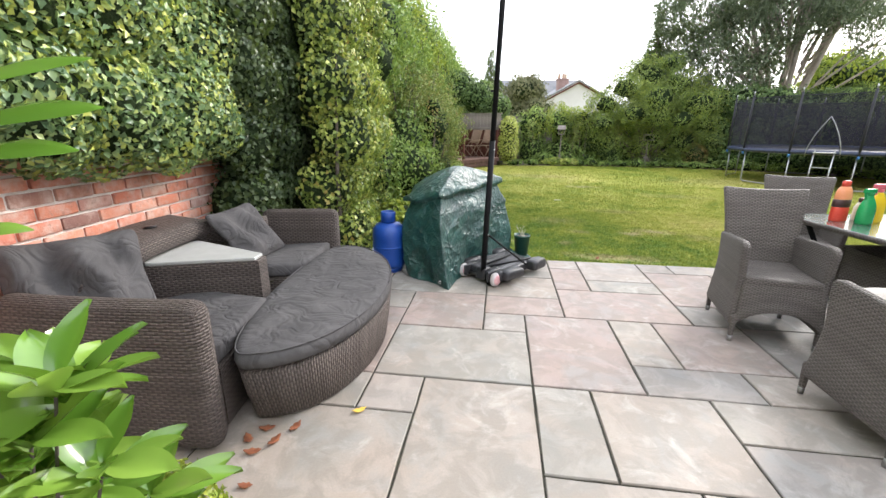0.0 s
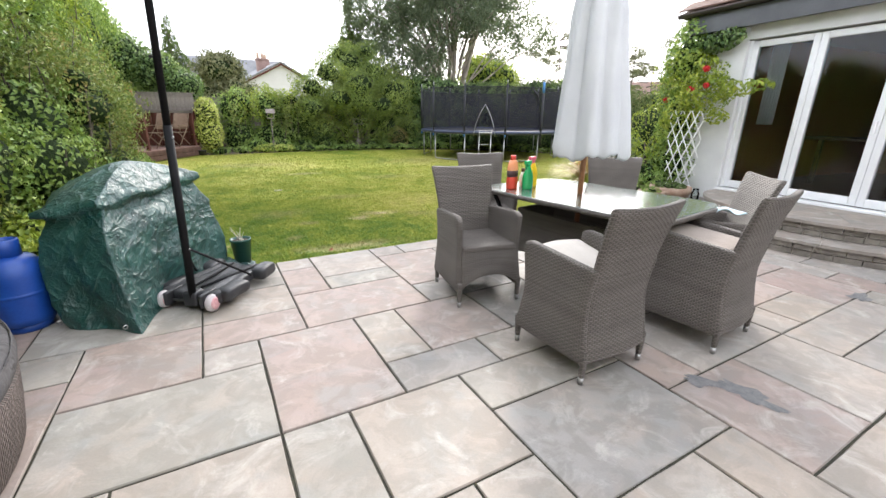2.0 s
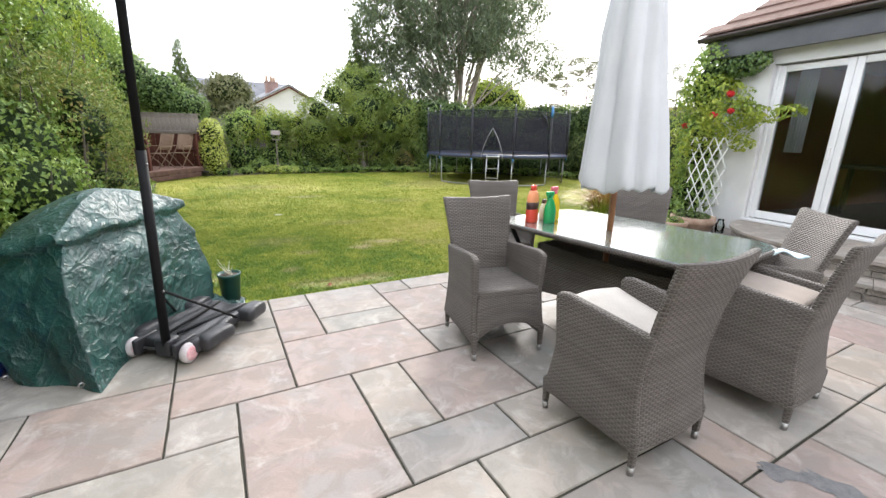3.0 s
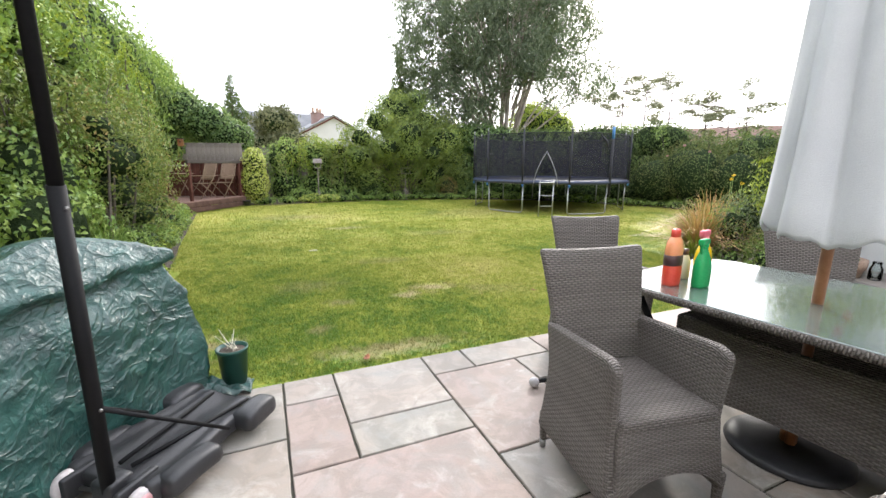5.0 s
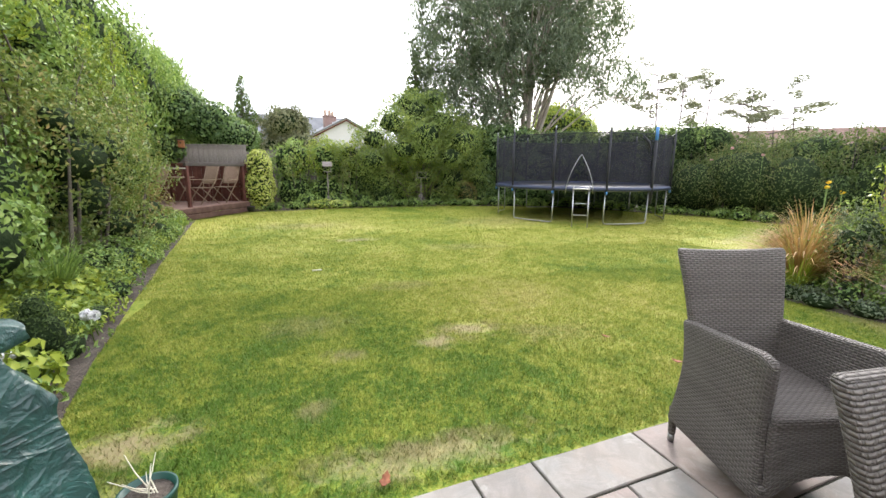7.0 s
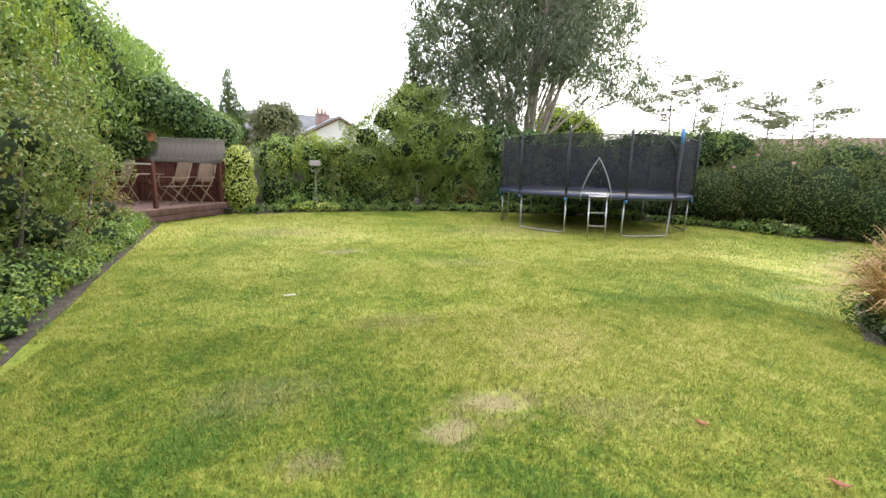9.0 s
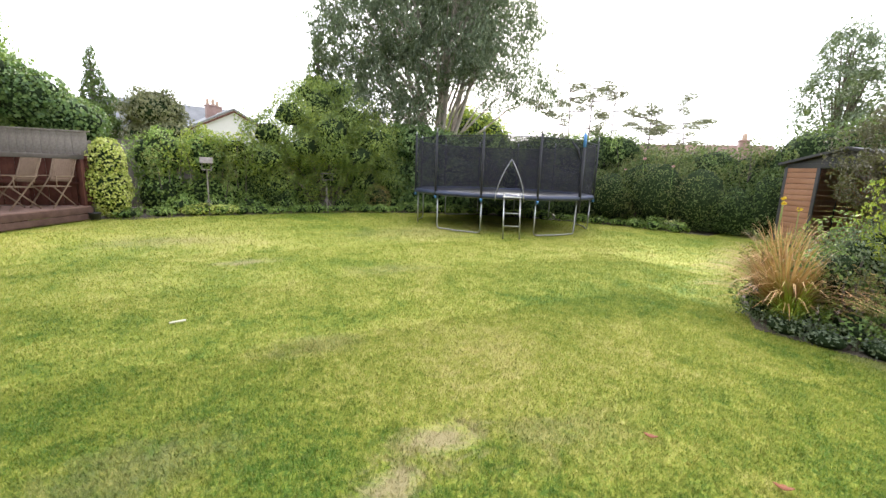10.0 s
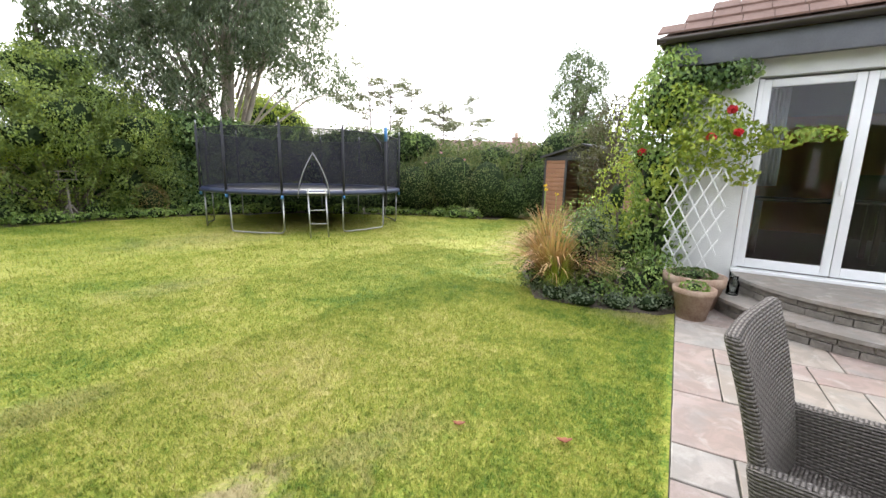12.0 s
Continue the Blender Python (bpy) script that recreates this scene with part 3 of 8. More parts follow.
def leaf_cloud(name, pts, nrm, size, mat, parent=None, ratio=0.55, droop=0.3, jitter=0.8, fold=0.18):
    """Folded leaves of two triangles each, at pts, roughly facing nrm."""
    n = len(pts)
    nr = unit(nrm + rng.normal(0, jitter, (n, 3)) * 0.6)
    d = rng.normal(0, 1, (n, 3))
    d[:, 2] -= droop * 2
    d = unit(d - nr * np.sum(d * nr, axis=1, keepdims=True))
    s = np.cross(nr, d)
    L = size[:, None] if hasattr(size, "__len__") else np.full((n, 1), size)
    L = L * rng.uniform(0.7, 1.25, (n, 1))
    W = L * ratio * 0.5
    base = pts - d * L * 0.5
    tip = pts + d * L * 0.5 - nr * L * 0.12
    mid = pts - d * L * 0.05
    left = mid + s * W + nr * L * fold
    right = mid - s * W + nr * L * fold
    v = np.stack([base, left, tip, right], axis=1).reshape(-1, 3)
    o = np.arange(n)[:, None] * 4
    f = np.concatenate([o + np.array([[0, 2, 1]]), o + np.array([[0, 3, 2]])], axis=1).reshape(-1, 3)
    return fast_mesh(name, v, f, mat, parent)


def lumps(p, k=1.0):
    """A smooth bumpy field of about -1 to 1."""
    x, y, z = p[:, 0] * k, p[:, 1] * k, p[:, 2] * k
    return (np.sin(2.1 * x + 1.3 * y + 0.7) * np.cos(1.7 * z - 0.9 * y) + 0.6 * np.sin(4.3 * y + 3.1 * z + 1.9 * x) + 0.4 * np.sin(7.9 * x - 6.1 * z + 2.0)) / 1.7


def in_blobs(p, blobs, scale):
    hit = np.zeros(len(p), bool)
    for cx, cy, cz, rx, ry, rz in blobs:
        q = ((p[:, 0] - cx) / rx) ** 2 + ((p[:, 1] - cy) / ry) ** 2 + ((p[:, 2] - cz) / rz) ** 2
        hit |= q < scale * scale
    return hit


def blob_points(blobs, density, face=None, rough=0.12, depth=0.22, zmin=0.03):
    P, N = [], []
    for cx, cy, cz, rx, ry, rz in blobs:
        area = 4 * math.pi * ((((rx * ry) ** 1.6 + (rx * rz) ** 1.6 + (ry * rz) ** 1.6) / 3) ** (1 / 1.6))
        n = int(area * density)
        d = unit(rng.normal(0, 1, (n, 3)))
        if face is not None:
            keep = d[:, 0] * face[0] + d[:, 1] * face[1] > -0.35
            d = d[keep]
        r = np.array([rx, ry, rz])
        p = d * r
        b = lumps(p + np.array([cx, cy, cz]), 2.2)
        k = 1 + rough * b[:, None] - depth * rng.uniform(0, 1, (len(d), 1)) ** 2 + 0.03
        P.append(p * k + np.array([cx, cy, cz]))
        N.append(unit(d / r))
    P, N = np.concatenate(P), np.concatenate(N)
    keep = (P[:, 2] > zmin) & ~in_blobs(P, blobs, 0.7)
    return P[keep], N[keep]


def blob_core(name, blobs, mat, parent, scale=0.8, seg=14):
    """The shade inside a bush, painted as dark lumpy closed bodies joined in one mesh."""
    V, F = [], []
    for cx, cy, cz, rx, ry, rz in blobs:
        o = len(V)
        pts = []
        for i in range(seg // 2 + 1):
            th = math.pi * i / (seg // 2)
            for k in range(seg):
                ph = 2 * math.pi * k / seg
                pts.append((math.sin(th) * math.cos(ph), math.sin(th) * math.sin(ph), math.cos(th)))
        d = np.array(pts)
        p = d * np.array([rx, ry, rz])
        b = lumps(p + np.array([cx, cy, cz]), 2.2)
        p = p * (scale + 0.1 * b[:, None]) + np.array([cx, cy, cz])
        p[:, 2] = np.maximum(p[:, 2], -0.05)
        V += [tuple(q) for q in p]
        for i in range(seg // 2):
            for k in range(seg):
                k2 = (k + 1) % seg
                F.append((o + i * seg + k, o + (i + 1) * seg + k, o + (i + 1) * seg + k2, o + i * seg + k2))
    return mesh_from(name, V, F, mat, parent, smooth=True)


def bush(name, blobs, mat, density=350, size=0.07, label="", category="shrub", face=None, ratio=0.55, droop=0.3, core=0.8, stems=None, rough=0.12, depth=0.22, zmin=0.03, group="", core_mat="core"):
    """A shrub or a stretch of hedge: dark bodies for the shade inside, leaves in the outer shell, stems at the foot."""
    cx = sum(b[0] for b in blobs) / len(blobs)
    cy = sum(b[1] for b in blobs) / len(blobs)
    top = empty(name, cx, cy, 0)
    off = np.array([cx, cy, 0, 0, 0, 0])
    loc = [tuple(np.array(b) - off) for b in blobs]
    p, nn = blob_points(loc, density, face, rough, depth, zmin)
    leaf_cloud("leaves", p, nn, size, mat, top, ratio, droop)
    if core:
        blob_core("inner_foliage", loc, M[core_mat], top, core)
    if stems:
        many = []
        for k in range(stems):
            b = loc[k % len(loc)]
            x0, y0 = b[0] + rng.uniform(-.3, .3) * b[3], b[1] + rng.uniform(-.3, .3) * b[4]
            x1, y1, z1 = b[0] + rng.uniform(-.6, .6) * b[3], b[1] + rng.uniform(-.6, .6) * b[4], b[2] + 0.5 * b[5]
            many.append(([(x0, y0, -0.03), ((x0 * 2 + x1) / 3 + rng.uniform(-.05, .05), (y0 * 2 + y1) / 3, z1 * 0.45), (x1, y1, z1)], [0.028, 0.02, 0.006]))
        tubes("stemwork", many, M["bark"], top)["kind"] = "stuff"
    return tagged(top, label, category, group)


def row_of_blobs(p0, p1, z0, z1, depth, step=0.8, wob=0.15):
    """Overlapping blobs that fill a hedge from p0 to p1."""
    out = []
    L = math.hypot(p1[0] - p0[0], p1[1] - p0[1])
    k = max(1, round(L / step))
    levels = max(1, round((z1 - z0) / (step * 0.95)))
    for i in range(k + 1):
        t = i / k
        for j in range(levels):
            z = z0 + (j + 0.5) * (z1 - z0) / levels + rng.uniform(-wob, wob) * 0.6
            rz = (z1 - z0) / levels * 0.72 * rng.uniform(0.9, 1.15)
            out.append((p0[0] + (p1[0] - p0[0]) * t + rng.uniform(-wob, wob), p0[1] + (p1[1] - p0[1]) * t + rng.uniform(-wob, wob), z,
                        depth * rng.uniform(0.85, 1.15), max(step * 0.72, depth * 0.8) * rng.uniform(0.9, 1.15), rz))
    return out


def wall_box(name, x0, y0, z0, x1, y1, z1, mat, parent=None, kind="structure", label="", r=0.004):
    ob = rbox(name, (x1 - x0, y1 - y0, z1 - z0), mat, parent, ((x0 + x1) / 2, (y0 + y1) / 2, (z0 + z1) / 2), r)
    if parent is None:
        tagged(ob, label, "", "", kind)
    return ob


# the paving's own directions: u to the right, v ahead
GA = radians(5.8)
GO = (1.297, 2.506)


def grid_xy(u, v):
    return GO[0] + u * math.cos(GA) - v * math.sin(GA), GO[1] + u * math.sin(GA) + v * math.cos(GA)


# ---- the ground, the lawn and its edges ----
ground = mesh_from("ground", [(x, y, -0.022) for x in (-150, -20, -3, 8, 25, 220) for y in (-60, -10, 4, 12, 25, 260)],
                   [(i * 6 + j, (i + 1) * 6 + j, (i + 1) * 6 + j + 1, i * 6 + j + 1) for i in range(5) for j in range(5)], M["grass"], smooth=False)
tagged(ground, "mown green lawn with yellowed and bare patches", "lawn", "", "structure")

# lawn outline, as seen from above, past the paving's edge
PAVE_V = 2.30


def outline_mound(name, pts, z, mat, label):
    """A bed of soil, a little lower than the turf at its cut edge."""
    n = len(pts)
    v = [(x, y, -0.05) for x, y in pts] + [(x, y, -0.014) for x, y in pts]
    f = [(k, (k + 1) % n, n + (k + 1) % n, n + k) for k in range(n)] + [tuple(range(n, 2 * n))]
    return tagged(mesh_from(name, v, f, mat, smooth=False), label, "flower bed", "", "structure")


def dense(pts, step=0.4):
    out = []
    for i, (x0, y0) in enumerate(pts):
        x1, y1 = pts[(i + 1) % len(pts)]
        k = max(1, int(math.hypot(x1 - x0, y1 - y0) / step))
        for j in range(k):
            t = j / k
            out.append((x0 + (x1 - x0) * t + rng.uniform(-.015, .015), y0 + (y1 - y0) * t + rng.uniform(-.015, .015)))
    return out


outline_mound("bed_west", dense([(0.05, 4.95), (-0.2, 5.5), (-0.46, 6.58), (-0.74, 7.94), (-1.1, 9.8), (-1.98, 14.7), (-4.6, 16.6), (-3.2, 8.0), (-2.6, 4.6), (-1.2, 4.4)]), 0.035, M["soil"],
              "dark soil flower bed along the lawn")
outline_mound("bed_north", dense([(-1.0, 16.75), (-0.3, 16.55), (0.9, 17.0), (3.0, 17.3), (5.0, 17.35), (7.5, 16.9), (9.6, 15.6), (11.6, 12.7), (12.2, 10.6), (14.5, 11.0), (13.5, 15.5), (9.0, 19.6), (-1.0, 19.6)]), 0.03,
              M["soil"], "dark soil bed under the back hedge")
outline_mound("bed_east", dense([(5.64, 6.62), (5.7, 6.05), (5.9, 5.45), (6.1, 5.3), (7.0, 5.35), (9.3, 6.0), (9.0, 8.0), (6.9, 7.35)]), 0.04, M["soil"], "planted soil bed beside the house corner")
outline_mound("bed_south", dense([(-1.5, 0.2), (-0.35, 0.3), (-0.28, 0.95), (-0.6, 1.3), (-1.5, 1.1)]), 0.03, M["soil"], "small soil pocket beside the paving")


def grass_blades():
    """Short blades where the camera comes nearest, thinner further off."""
    parts = []
    for (x0, x1, y0, y1), dens, ln in (((-0.6, 6.0, 4.8, 8.0), 14000, 0.026), ((-1.2, 7.5, 8.0, 9.8), 6500, 0.028), ((-1.6, 9.0, 9.8, 11.8), 3000, 0.032), ((6.0, 8.0, 4.8, 8.0), 4000, 0.028), ((7.5, 13.5, 7.2, 9.8), 1100, 0.045), ((9.0, 12.6, 9.8, 11.8), 900, 0.045), ((-1.9, 12.4, 11.8, 17.6), 800, 0.05)):
        n = int((x1 - x0) * (y1 - y0) * dens)
        p = np.stack([rng.uniform(x0, x1, n), rng.uniform(y0, y1, n)], axis=1)
        parts.append((p, np.full(n, ln)))
    p = np.concatenate([q[0] for q in parts])
    ln = np.concatenate([q[1] for q in parts])
    v2 = -(p[:, 0] - GO[0]) * math.sin(GA) + (p[:, 1] - GO[1]) * math.cos(GA)
    u2 = (p[:, 0] - GO[0]) * math.cos(GA) + (p[:, 1] - GO[1]) * math.sin(GA)
    edge = PAVE_V + np.where(u2 < -0.32, np.minimum(0.9, (-0.32 - u2) * 0.55), 0.0)
    left = np.interp(p[:, 1], [4.8, 5.5, 6.58, 7.94, 9.8, 14.7, 16.6, 16.9, 17.2, 17.3], [0.1, -0.2, -0.46, -0.74, -1.1, -1.98, -0.98, 0.3, 1.2, 3.0])
    right = np.interp(p[:, 1], [5.2, 6.0, 6.62, 7.1, 7.6, 8.2, 9.4, 10.6, 12.7, 15.6, 17.3], [5.95, 5.72, 5.66, 6.5, 7.4, 9.0, 12.3, 12.2, 11.6, 9.6, 6.0])
    bare = np.zeros(len(p), bool)
    for x, y, rx, ry in ((2.22, 6.48, 0.2, 0.14), (1.87, 6.30, 0.14, 0.08), (0.17, 5.52, 0.25, 0.15), (1.63, 11.08, 0.4, 0.13), (1.5, 5.03, 0.6, 0.08), (0.05, 5.1, 0.2, 0.15)):
        q = ((p[:, 0] - x) / rx) ** 2 + ((p[:, 1] - y) / ry) ** 2
        bare |= (q + 0.8 * lumps(np.stack([p[:, 0] * 6, p[:, 1] * 6, p[:, 0]], axis=1)) < 1) & (rng.uniform(0, 1, len(p)) < 0.7)
    keep = (v2 > edge + 0.01 + rng.uniform(0, 0.05, len(p))) & (p[:, 0] > left) & (p[:, 0] < right) & ~bare
    p, ln = p[keep], ln[keep]
    n = len(p)
    a = rng.uniform(0, 2 * math.pi, n)
    ln = ln * rng.uniform(0.6, 1.3, n)
    lean = rng.uniform(0.3, 0.98, n)
    w = 0.0022 + ln * 0.045
    b = np.stack([p[:, 0], p[:, 1], np.full(n, -0.024)], axis=1)
    side = np.stack([np.cos(a), np.sin(a), np.zeros(n)], axis=1)
    fwd = np.stack([-np.sin(a), np.cos(a), np.zeros(n)], axis=1)
    tip = b + fwd * (ln * lean)[:, None]
    tip[:, 2] += ln * np.sqrt(1 - 0.6 * lean ** 2)
    v = np.stack([b - side * w[:, None], b + side * w[:, None], tip], axis=1).reshape(-1, 3)
    f = np.arange(n * 3).reshape(-1, 3)
    ob = fast_mesh("grass", v, f, M["blades"])
    tagged(ob, "short mown grass blades of the lawn", "grass", "", "stuff")


grass_blades()

# bedding under the paving
a0, a1, a2, a3 = grid_xy(-3.6, -7.2), grid_xy(6.6, -7.2), grid_xy(6.6, PAVE_V), grid_xy(-0.95, PAVE_V)
a4, a5 = (-0.3, 4.95), (-3.2, 4.6)
_b = [a0, a1, a2, a3, a4, a5]
_v = [(x, y, -0.009) for x, y in _b] + [(x, y, -0.12) for x, y in _b]
pavement_base = mesh_from("pavement", _v, [tuple(range(6)), tuple(reversed(range(6, 12)))] + [(i, i + 6, (i + 1) % 6 + 6, (i + 1) % 6) for i in range(6)], M["bed"], smooth=False)
tagged(pavement_base, "patio of riven sandstone slabs in mixed sizes with dark joints", "patio", "", "structure")


# ---- the brick garden wall behind the corner sofa ----
def wall_x(y):
    return -1.80 - 0.2 * (y - 2.6)


WALL_TURN = math.degrees(math.atan(0.2))
brick_wall = empty("brick_wall", wall_x(-1.0), -1.0, 0, WALL_TURN)
rbox("wall_core", (0.2, 8.0, 1.75), M["mortar"], brick_wall, (-0.112, 4.0, 0.875), 0.004)
rbox("coping", (0.3, 8.0, 0.06), M["mortar"], brick_wall, (-0.112, 4.0, 1.78), 0.01)
tagged(brick_wall, "old red brick garden wall with pale lime mortar, overgrown with ivy", "garden wall", "", "structure")


# ---- the house with its curved steps and folding doors ----
HX, HY = 7.03, 5.6
Z_IN = 0.36
doors_y = (4.86, 4.08, 3.29, 2.5, 1.71)


def house():
    top = empty("house_wall", HX, HY, 0)
    tagged(top, "white rendered house wall with dark fascia and brown tiled roof", "house wall", "", "structure")
    def bx(name, x0, y0, z0, x1, y1, z1, mat, r=0.004, label=""):
        return rbox(name, (x1 - x0, y1 - y0, z1 - z0), mat, top, ((x0 + x1) / 2 - HX, (y0 + y1) / 2 - HY, (z0 + z1) / 2), r, label=label)
    bx("pier", HX, 4.9, -0.05, HX + 0.28, HY, 2.62, M["render_white"])
    bx("pier", HX, -3.0, -0.05, HX + 0.28, 1.66, 2.62, M["render_white"])
    bx("lintel", HX, 1.66, 2.35, HX + 0.28, 4.9, 2.62, M["render_white"])
    bx("plinth", HX + 0.02, 1.66, -0.05, HX + 0.28, 4.9, 0.30, M["black"])
    bx("side_wall", HX + 0.28, HY - 0.28, -0.05, HX + 5.2, HY, 2.62, M["render_white"])
    bx("back_wall", HX + 5.0, -3.0, -0.05, HX + 5.28, HY - 0.28, 2.62, M["render_white"])
    bx("end_wall", HX + 0.28, -3.28, -0.05, HX + 5.28, -3.0, 2.62, M["render_white"])
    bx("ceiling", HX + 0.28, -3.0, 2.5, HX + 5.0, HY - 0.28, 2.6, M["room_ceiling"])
    bx("fascia", HX - 0.16, -3.4, 2.5, HX - 0.13, HY + 0.14, 2.74, M["fascia"])
    bx("fascia", HX - 0.13, HY + 0.11, 2.5, HX + 5.4, HY + 0.14, 2.74, M["fascia"])
    bx("soffit", HX - 0.13, -3.4, 2.52, HX + 0.0, HY + 0.11, 2.55, M["fascia"])
    g = []
    for k in range(9):
        a = math.pi * k / 8
        g.append((-0.055 * math.cos(a), -0.055 * math.sin(a)))
    for nm, p0, p1, ax in (("gutter", (HX - 0.22, -3.4), (HX - 0.22, HY + 0.26), 0), ("gutter", (HX - 0.26, HY + 0.2), (HX + 5.4, HY + 0.2), 1)):
        v, f = [], []
        for (x, y) in (p0, p1):
            for rr in (1.0, 0.88):
                for gx, gz in g:
                    v.append((x + (gx * rr if ax == 0 else 0) - HX, y + (gx * rr if ax == 1 else 0) - HY, 2.79 + gz * rr))
        n = 9
        for k in range(n - 1):
            f += [(k, k + 1, 2 * n + k + 1, 2 * n + k), (n + k + 1, n + k, 3 * n + k, 3 * n + k + 1), (k, n + k, n + k + 1, k + 1), (2 * n + k, 2 * n + k + 1, 3 * n + k + 1, 3 * n + k)]
        f += [(0, 2 * n, 3 * n, n), (n - 1, 2 * n - 1, 4 * n - 1, 3 * n - 1)]
        mesh_from(nm, v, f, M["gutter"], top)
    # hipped roof, tiles added in courses further down
    rise = 1.9
    c = [(HX - 0.24, HY + 0.24, 2.80), (HX - 0.24, -3.5, 2.80), (HX + 5.5, -3.5, 2.80), (HX + 5.5, HY + 0.24, 2.80), (HX + 2.6, HY - 2.6, 2.80 + rise), (HX + 2.6, -1.0, 2.80 + rise)]
    c = [(x - HX, y - HY, z) for x, y, z in c]
    low = [(x, y, z - 0.05) for x, y, z in c]
    mesh_from("roof", c + low, [(0, 4, 5, 1), (1, 5, 2), (2, 5, 4, 3), (3, 4, 0), (6, 7, 11, 10), (7, 8, 11), (8, 9, 10, 11), (9, 6, 10), (0, 1, 7, 6), (1, 2, 8, 7), (2, 3, 9, 8), (3, 0, 6, 9)],
              M["rooftile"], top, smooth=False)
    return top


HOUSE = house()
# roof tile courses on the slope towards the garden
_sl = Vector((2.84, 0, 1.9)).normalized()
_v, _f = [], []
for _k in range(12):
    _t0, _t1 = _k * 0.27, _k * 0.27 + 0.30
    _x0, _z0 = HX - 0.26 + _sl.x * _t0, 2.815 + _sl.z * _t0 + 0.028
    _x1, _z1 = HX - 0.26 + _sl.x * _t1, 2.815 + _sl.z * _t1 + 0.004
    _top = HY + 0.26 - (_x0 - HX + 0.26) * 1.0
    _y = _top
    while _y > 0.5:
        _o = len(_v)
        _w = 0.245
        for (_xx, _zz) in ((_x0, _z0), (_x1, _z1)):
            for _yy in (_y, _y - _w):
                _v.append((_xx - HX, _yy - HY, _zz))
                _v.append((_xx - HX, _yy - HY, _zz - 0.02))
        _f += [(_o, _o + 2, _o + 6, _o + 4), (_o + 1, _o + 5, _o + 7, _o + 3), (_o, _o + 1, _o + 3, _o + 2), (_o, _o + 4, _o + 5, _o + 1), (_o + 2, _o + 3, _o + 7, _o + 6)]
        _y -= _w + 0.006
mesh_from("roof_tiles", _v, _f, M["rooftile"], HOUSE, smooth=False)


def folding_doors():
    for k in range(4):
        y1, y0 = doors_y[k], doors_y[k + 1]
        d = empty("door", HX + 0.1, (y0 + y1) / 2, 0)
        d.name = "door_%d" % (k + 1)
        w = y1 - y0
        zb, zt = 0.36, 2.33
        fr = 0.075
        for s in (-1, 1):
            rbox("stile", (0.07, fr, zt - zb), M["upvc"], d, (0, s * (w / 2 - fr / 2 - 0.002), (zb + zt) / 2), 0.008)
        rbox("rail", (0.07, w - 2 * fr - 0.004, 0.10), M["upvc"], d, (0, 0, zb + 0.05), 0.008)
        rbox("rail", (0.07, w - 2 * fr - 0.004, 0.08), M["upvc"], d, (0, 0, zt - 0.04), 0.008)
        p = rbox("pane", (0.02, w - 2 * fr, zt - zb - 0.16), M["glass"], d, (0, 0, (zb + zt) / 2 + 0.01), 0.002)
        p.visible_shadow = False
        if k < 2:
            rbox("door_handle", (0.03, 0.02, 0.14), M["white_plastic"], d, (-0.05, -(w / 2 - 0.035), 1.25), 0.006)
        tagged(d, "closed white folding glass door leaf above the steps", "glass door", "folding door leaves", "structure")
    sill = rbox("window_sill", (0.16, 3.24, 0.04), M["upvc"], None, (HX + 0.03, 3.28, 0.33), 0.008)
    tagged(sill, "white door threshold", "threshold", "", "structure")
    for y in (4.872, 1.688):
        rbox("door_frame", (0.1, 0.044, 1.99), M["upvc"], None, (HX + 0.1, y, 1.345), 0.006)["kind"] = "structure"


folding_doors()
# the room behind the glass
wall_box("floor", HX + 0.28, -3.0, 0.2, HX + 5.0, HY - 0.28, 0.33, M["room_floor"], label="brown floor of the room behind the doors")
wall_box("wall_east", HX + 4.9, -3.0, 0.33, HX + 4.99, HY - 0.28, 2.49, M["room_wall"], label="warm orange-brown room wall")
wall_box("wall_north", HX + 0.3, HY - 0.38, 0.33, HX + 4.9, HY - 0.29, 2.49, M["room_wall"], label="warm orange-brown room wall")


def curtain():
    v, f = [], []
    n = 40
    for i in range(n + 1):
        t = i / n
        y = 4.80 - 0.20 * t
        x = HX + 0.42 + 0.035 * math.sin(t * 34)
        for z in (1.25, 1.8, 2.4):
            v.append((x + 0.006 * math.sin(z * 5), y, z))
    for i in range(n):
        for j in range(2):
            f.append((i * 3 + j, (i + 1) * 3 + j, (i + 1) * 3 + j + 1, i * 3 + j + 1))
    ob = mesh_from("curtain", v, f, M["curtain"])
    s = ob.modifiers.new("thick", "SOLIDIFY")
    s.thickness = 0.004
    tagged(ob, "pale pleated curtain hanging inside the glass door", "curtain")


curtain()


def room_table(x, y):
    t = empty("side_table", x, y, 0.33)
    rbox("tabletop", (0.7, 1.3, 0.04), M["room_dark"], t, (0, 0, 0.73), 0.01)
    for sx in (-1, 1):
        for sy in (-1, 1):
            rbox("leg", (0.06, 0.06, 0.71), M["room_dark"], t, (sx * 0.28, sy * 0.58, 0.355), 0.008)
    tagged(t, "dark wooden table inside the room", "table")


room_table(HX + 1.7, 4.1)
c = empty("cabinet", HX + 4.6, 2.6, 0.33)
rbox("body", (0.5, 1.6, 1.1), M["room_dark"], c, (0, 0, 0.55), 0.01)
for _k in (-1, 1):
    rbox("door", (0.02, 0.76, 0.98), M["room_dark"], c, (-0.262, _k * 0.39, 0.56), 0.006)
tagged(c, "dark wooden cabinet against the room wall", "cabinet")


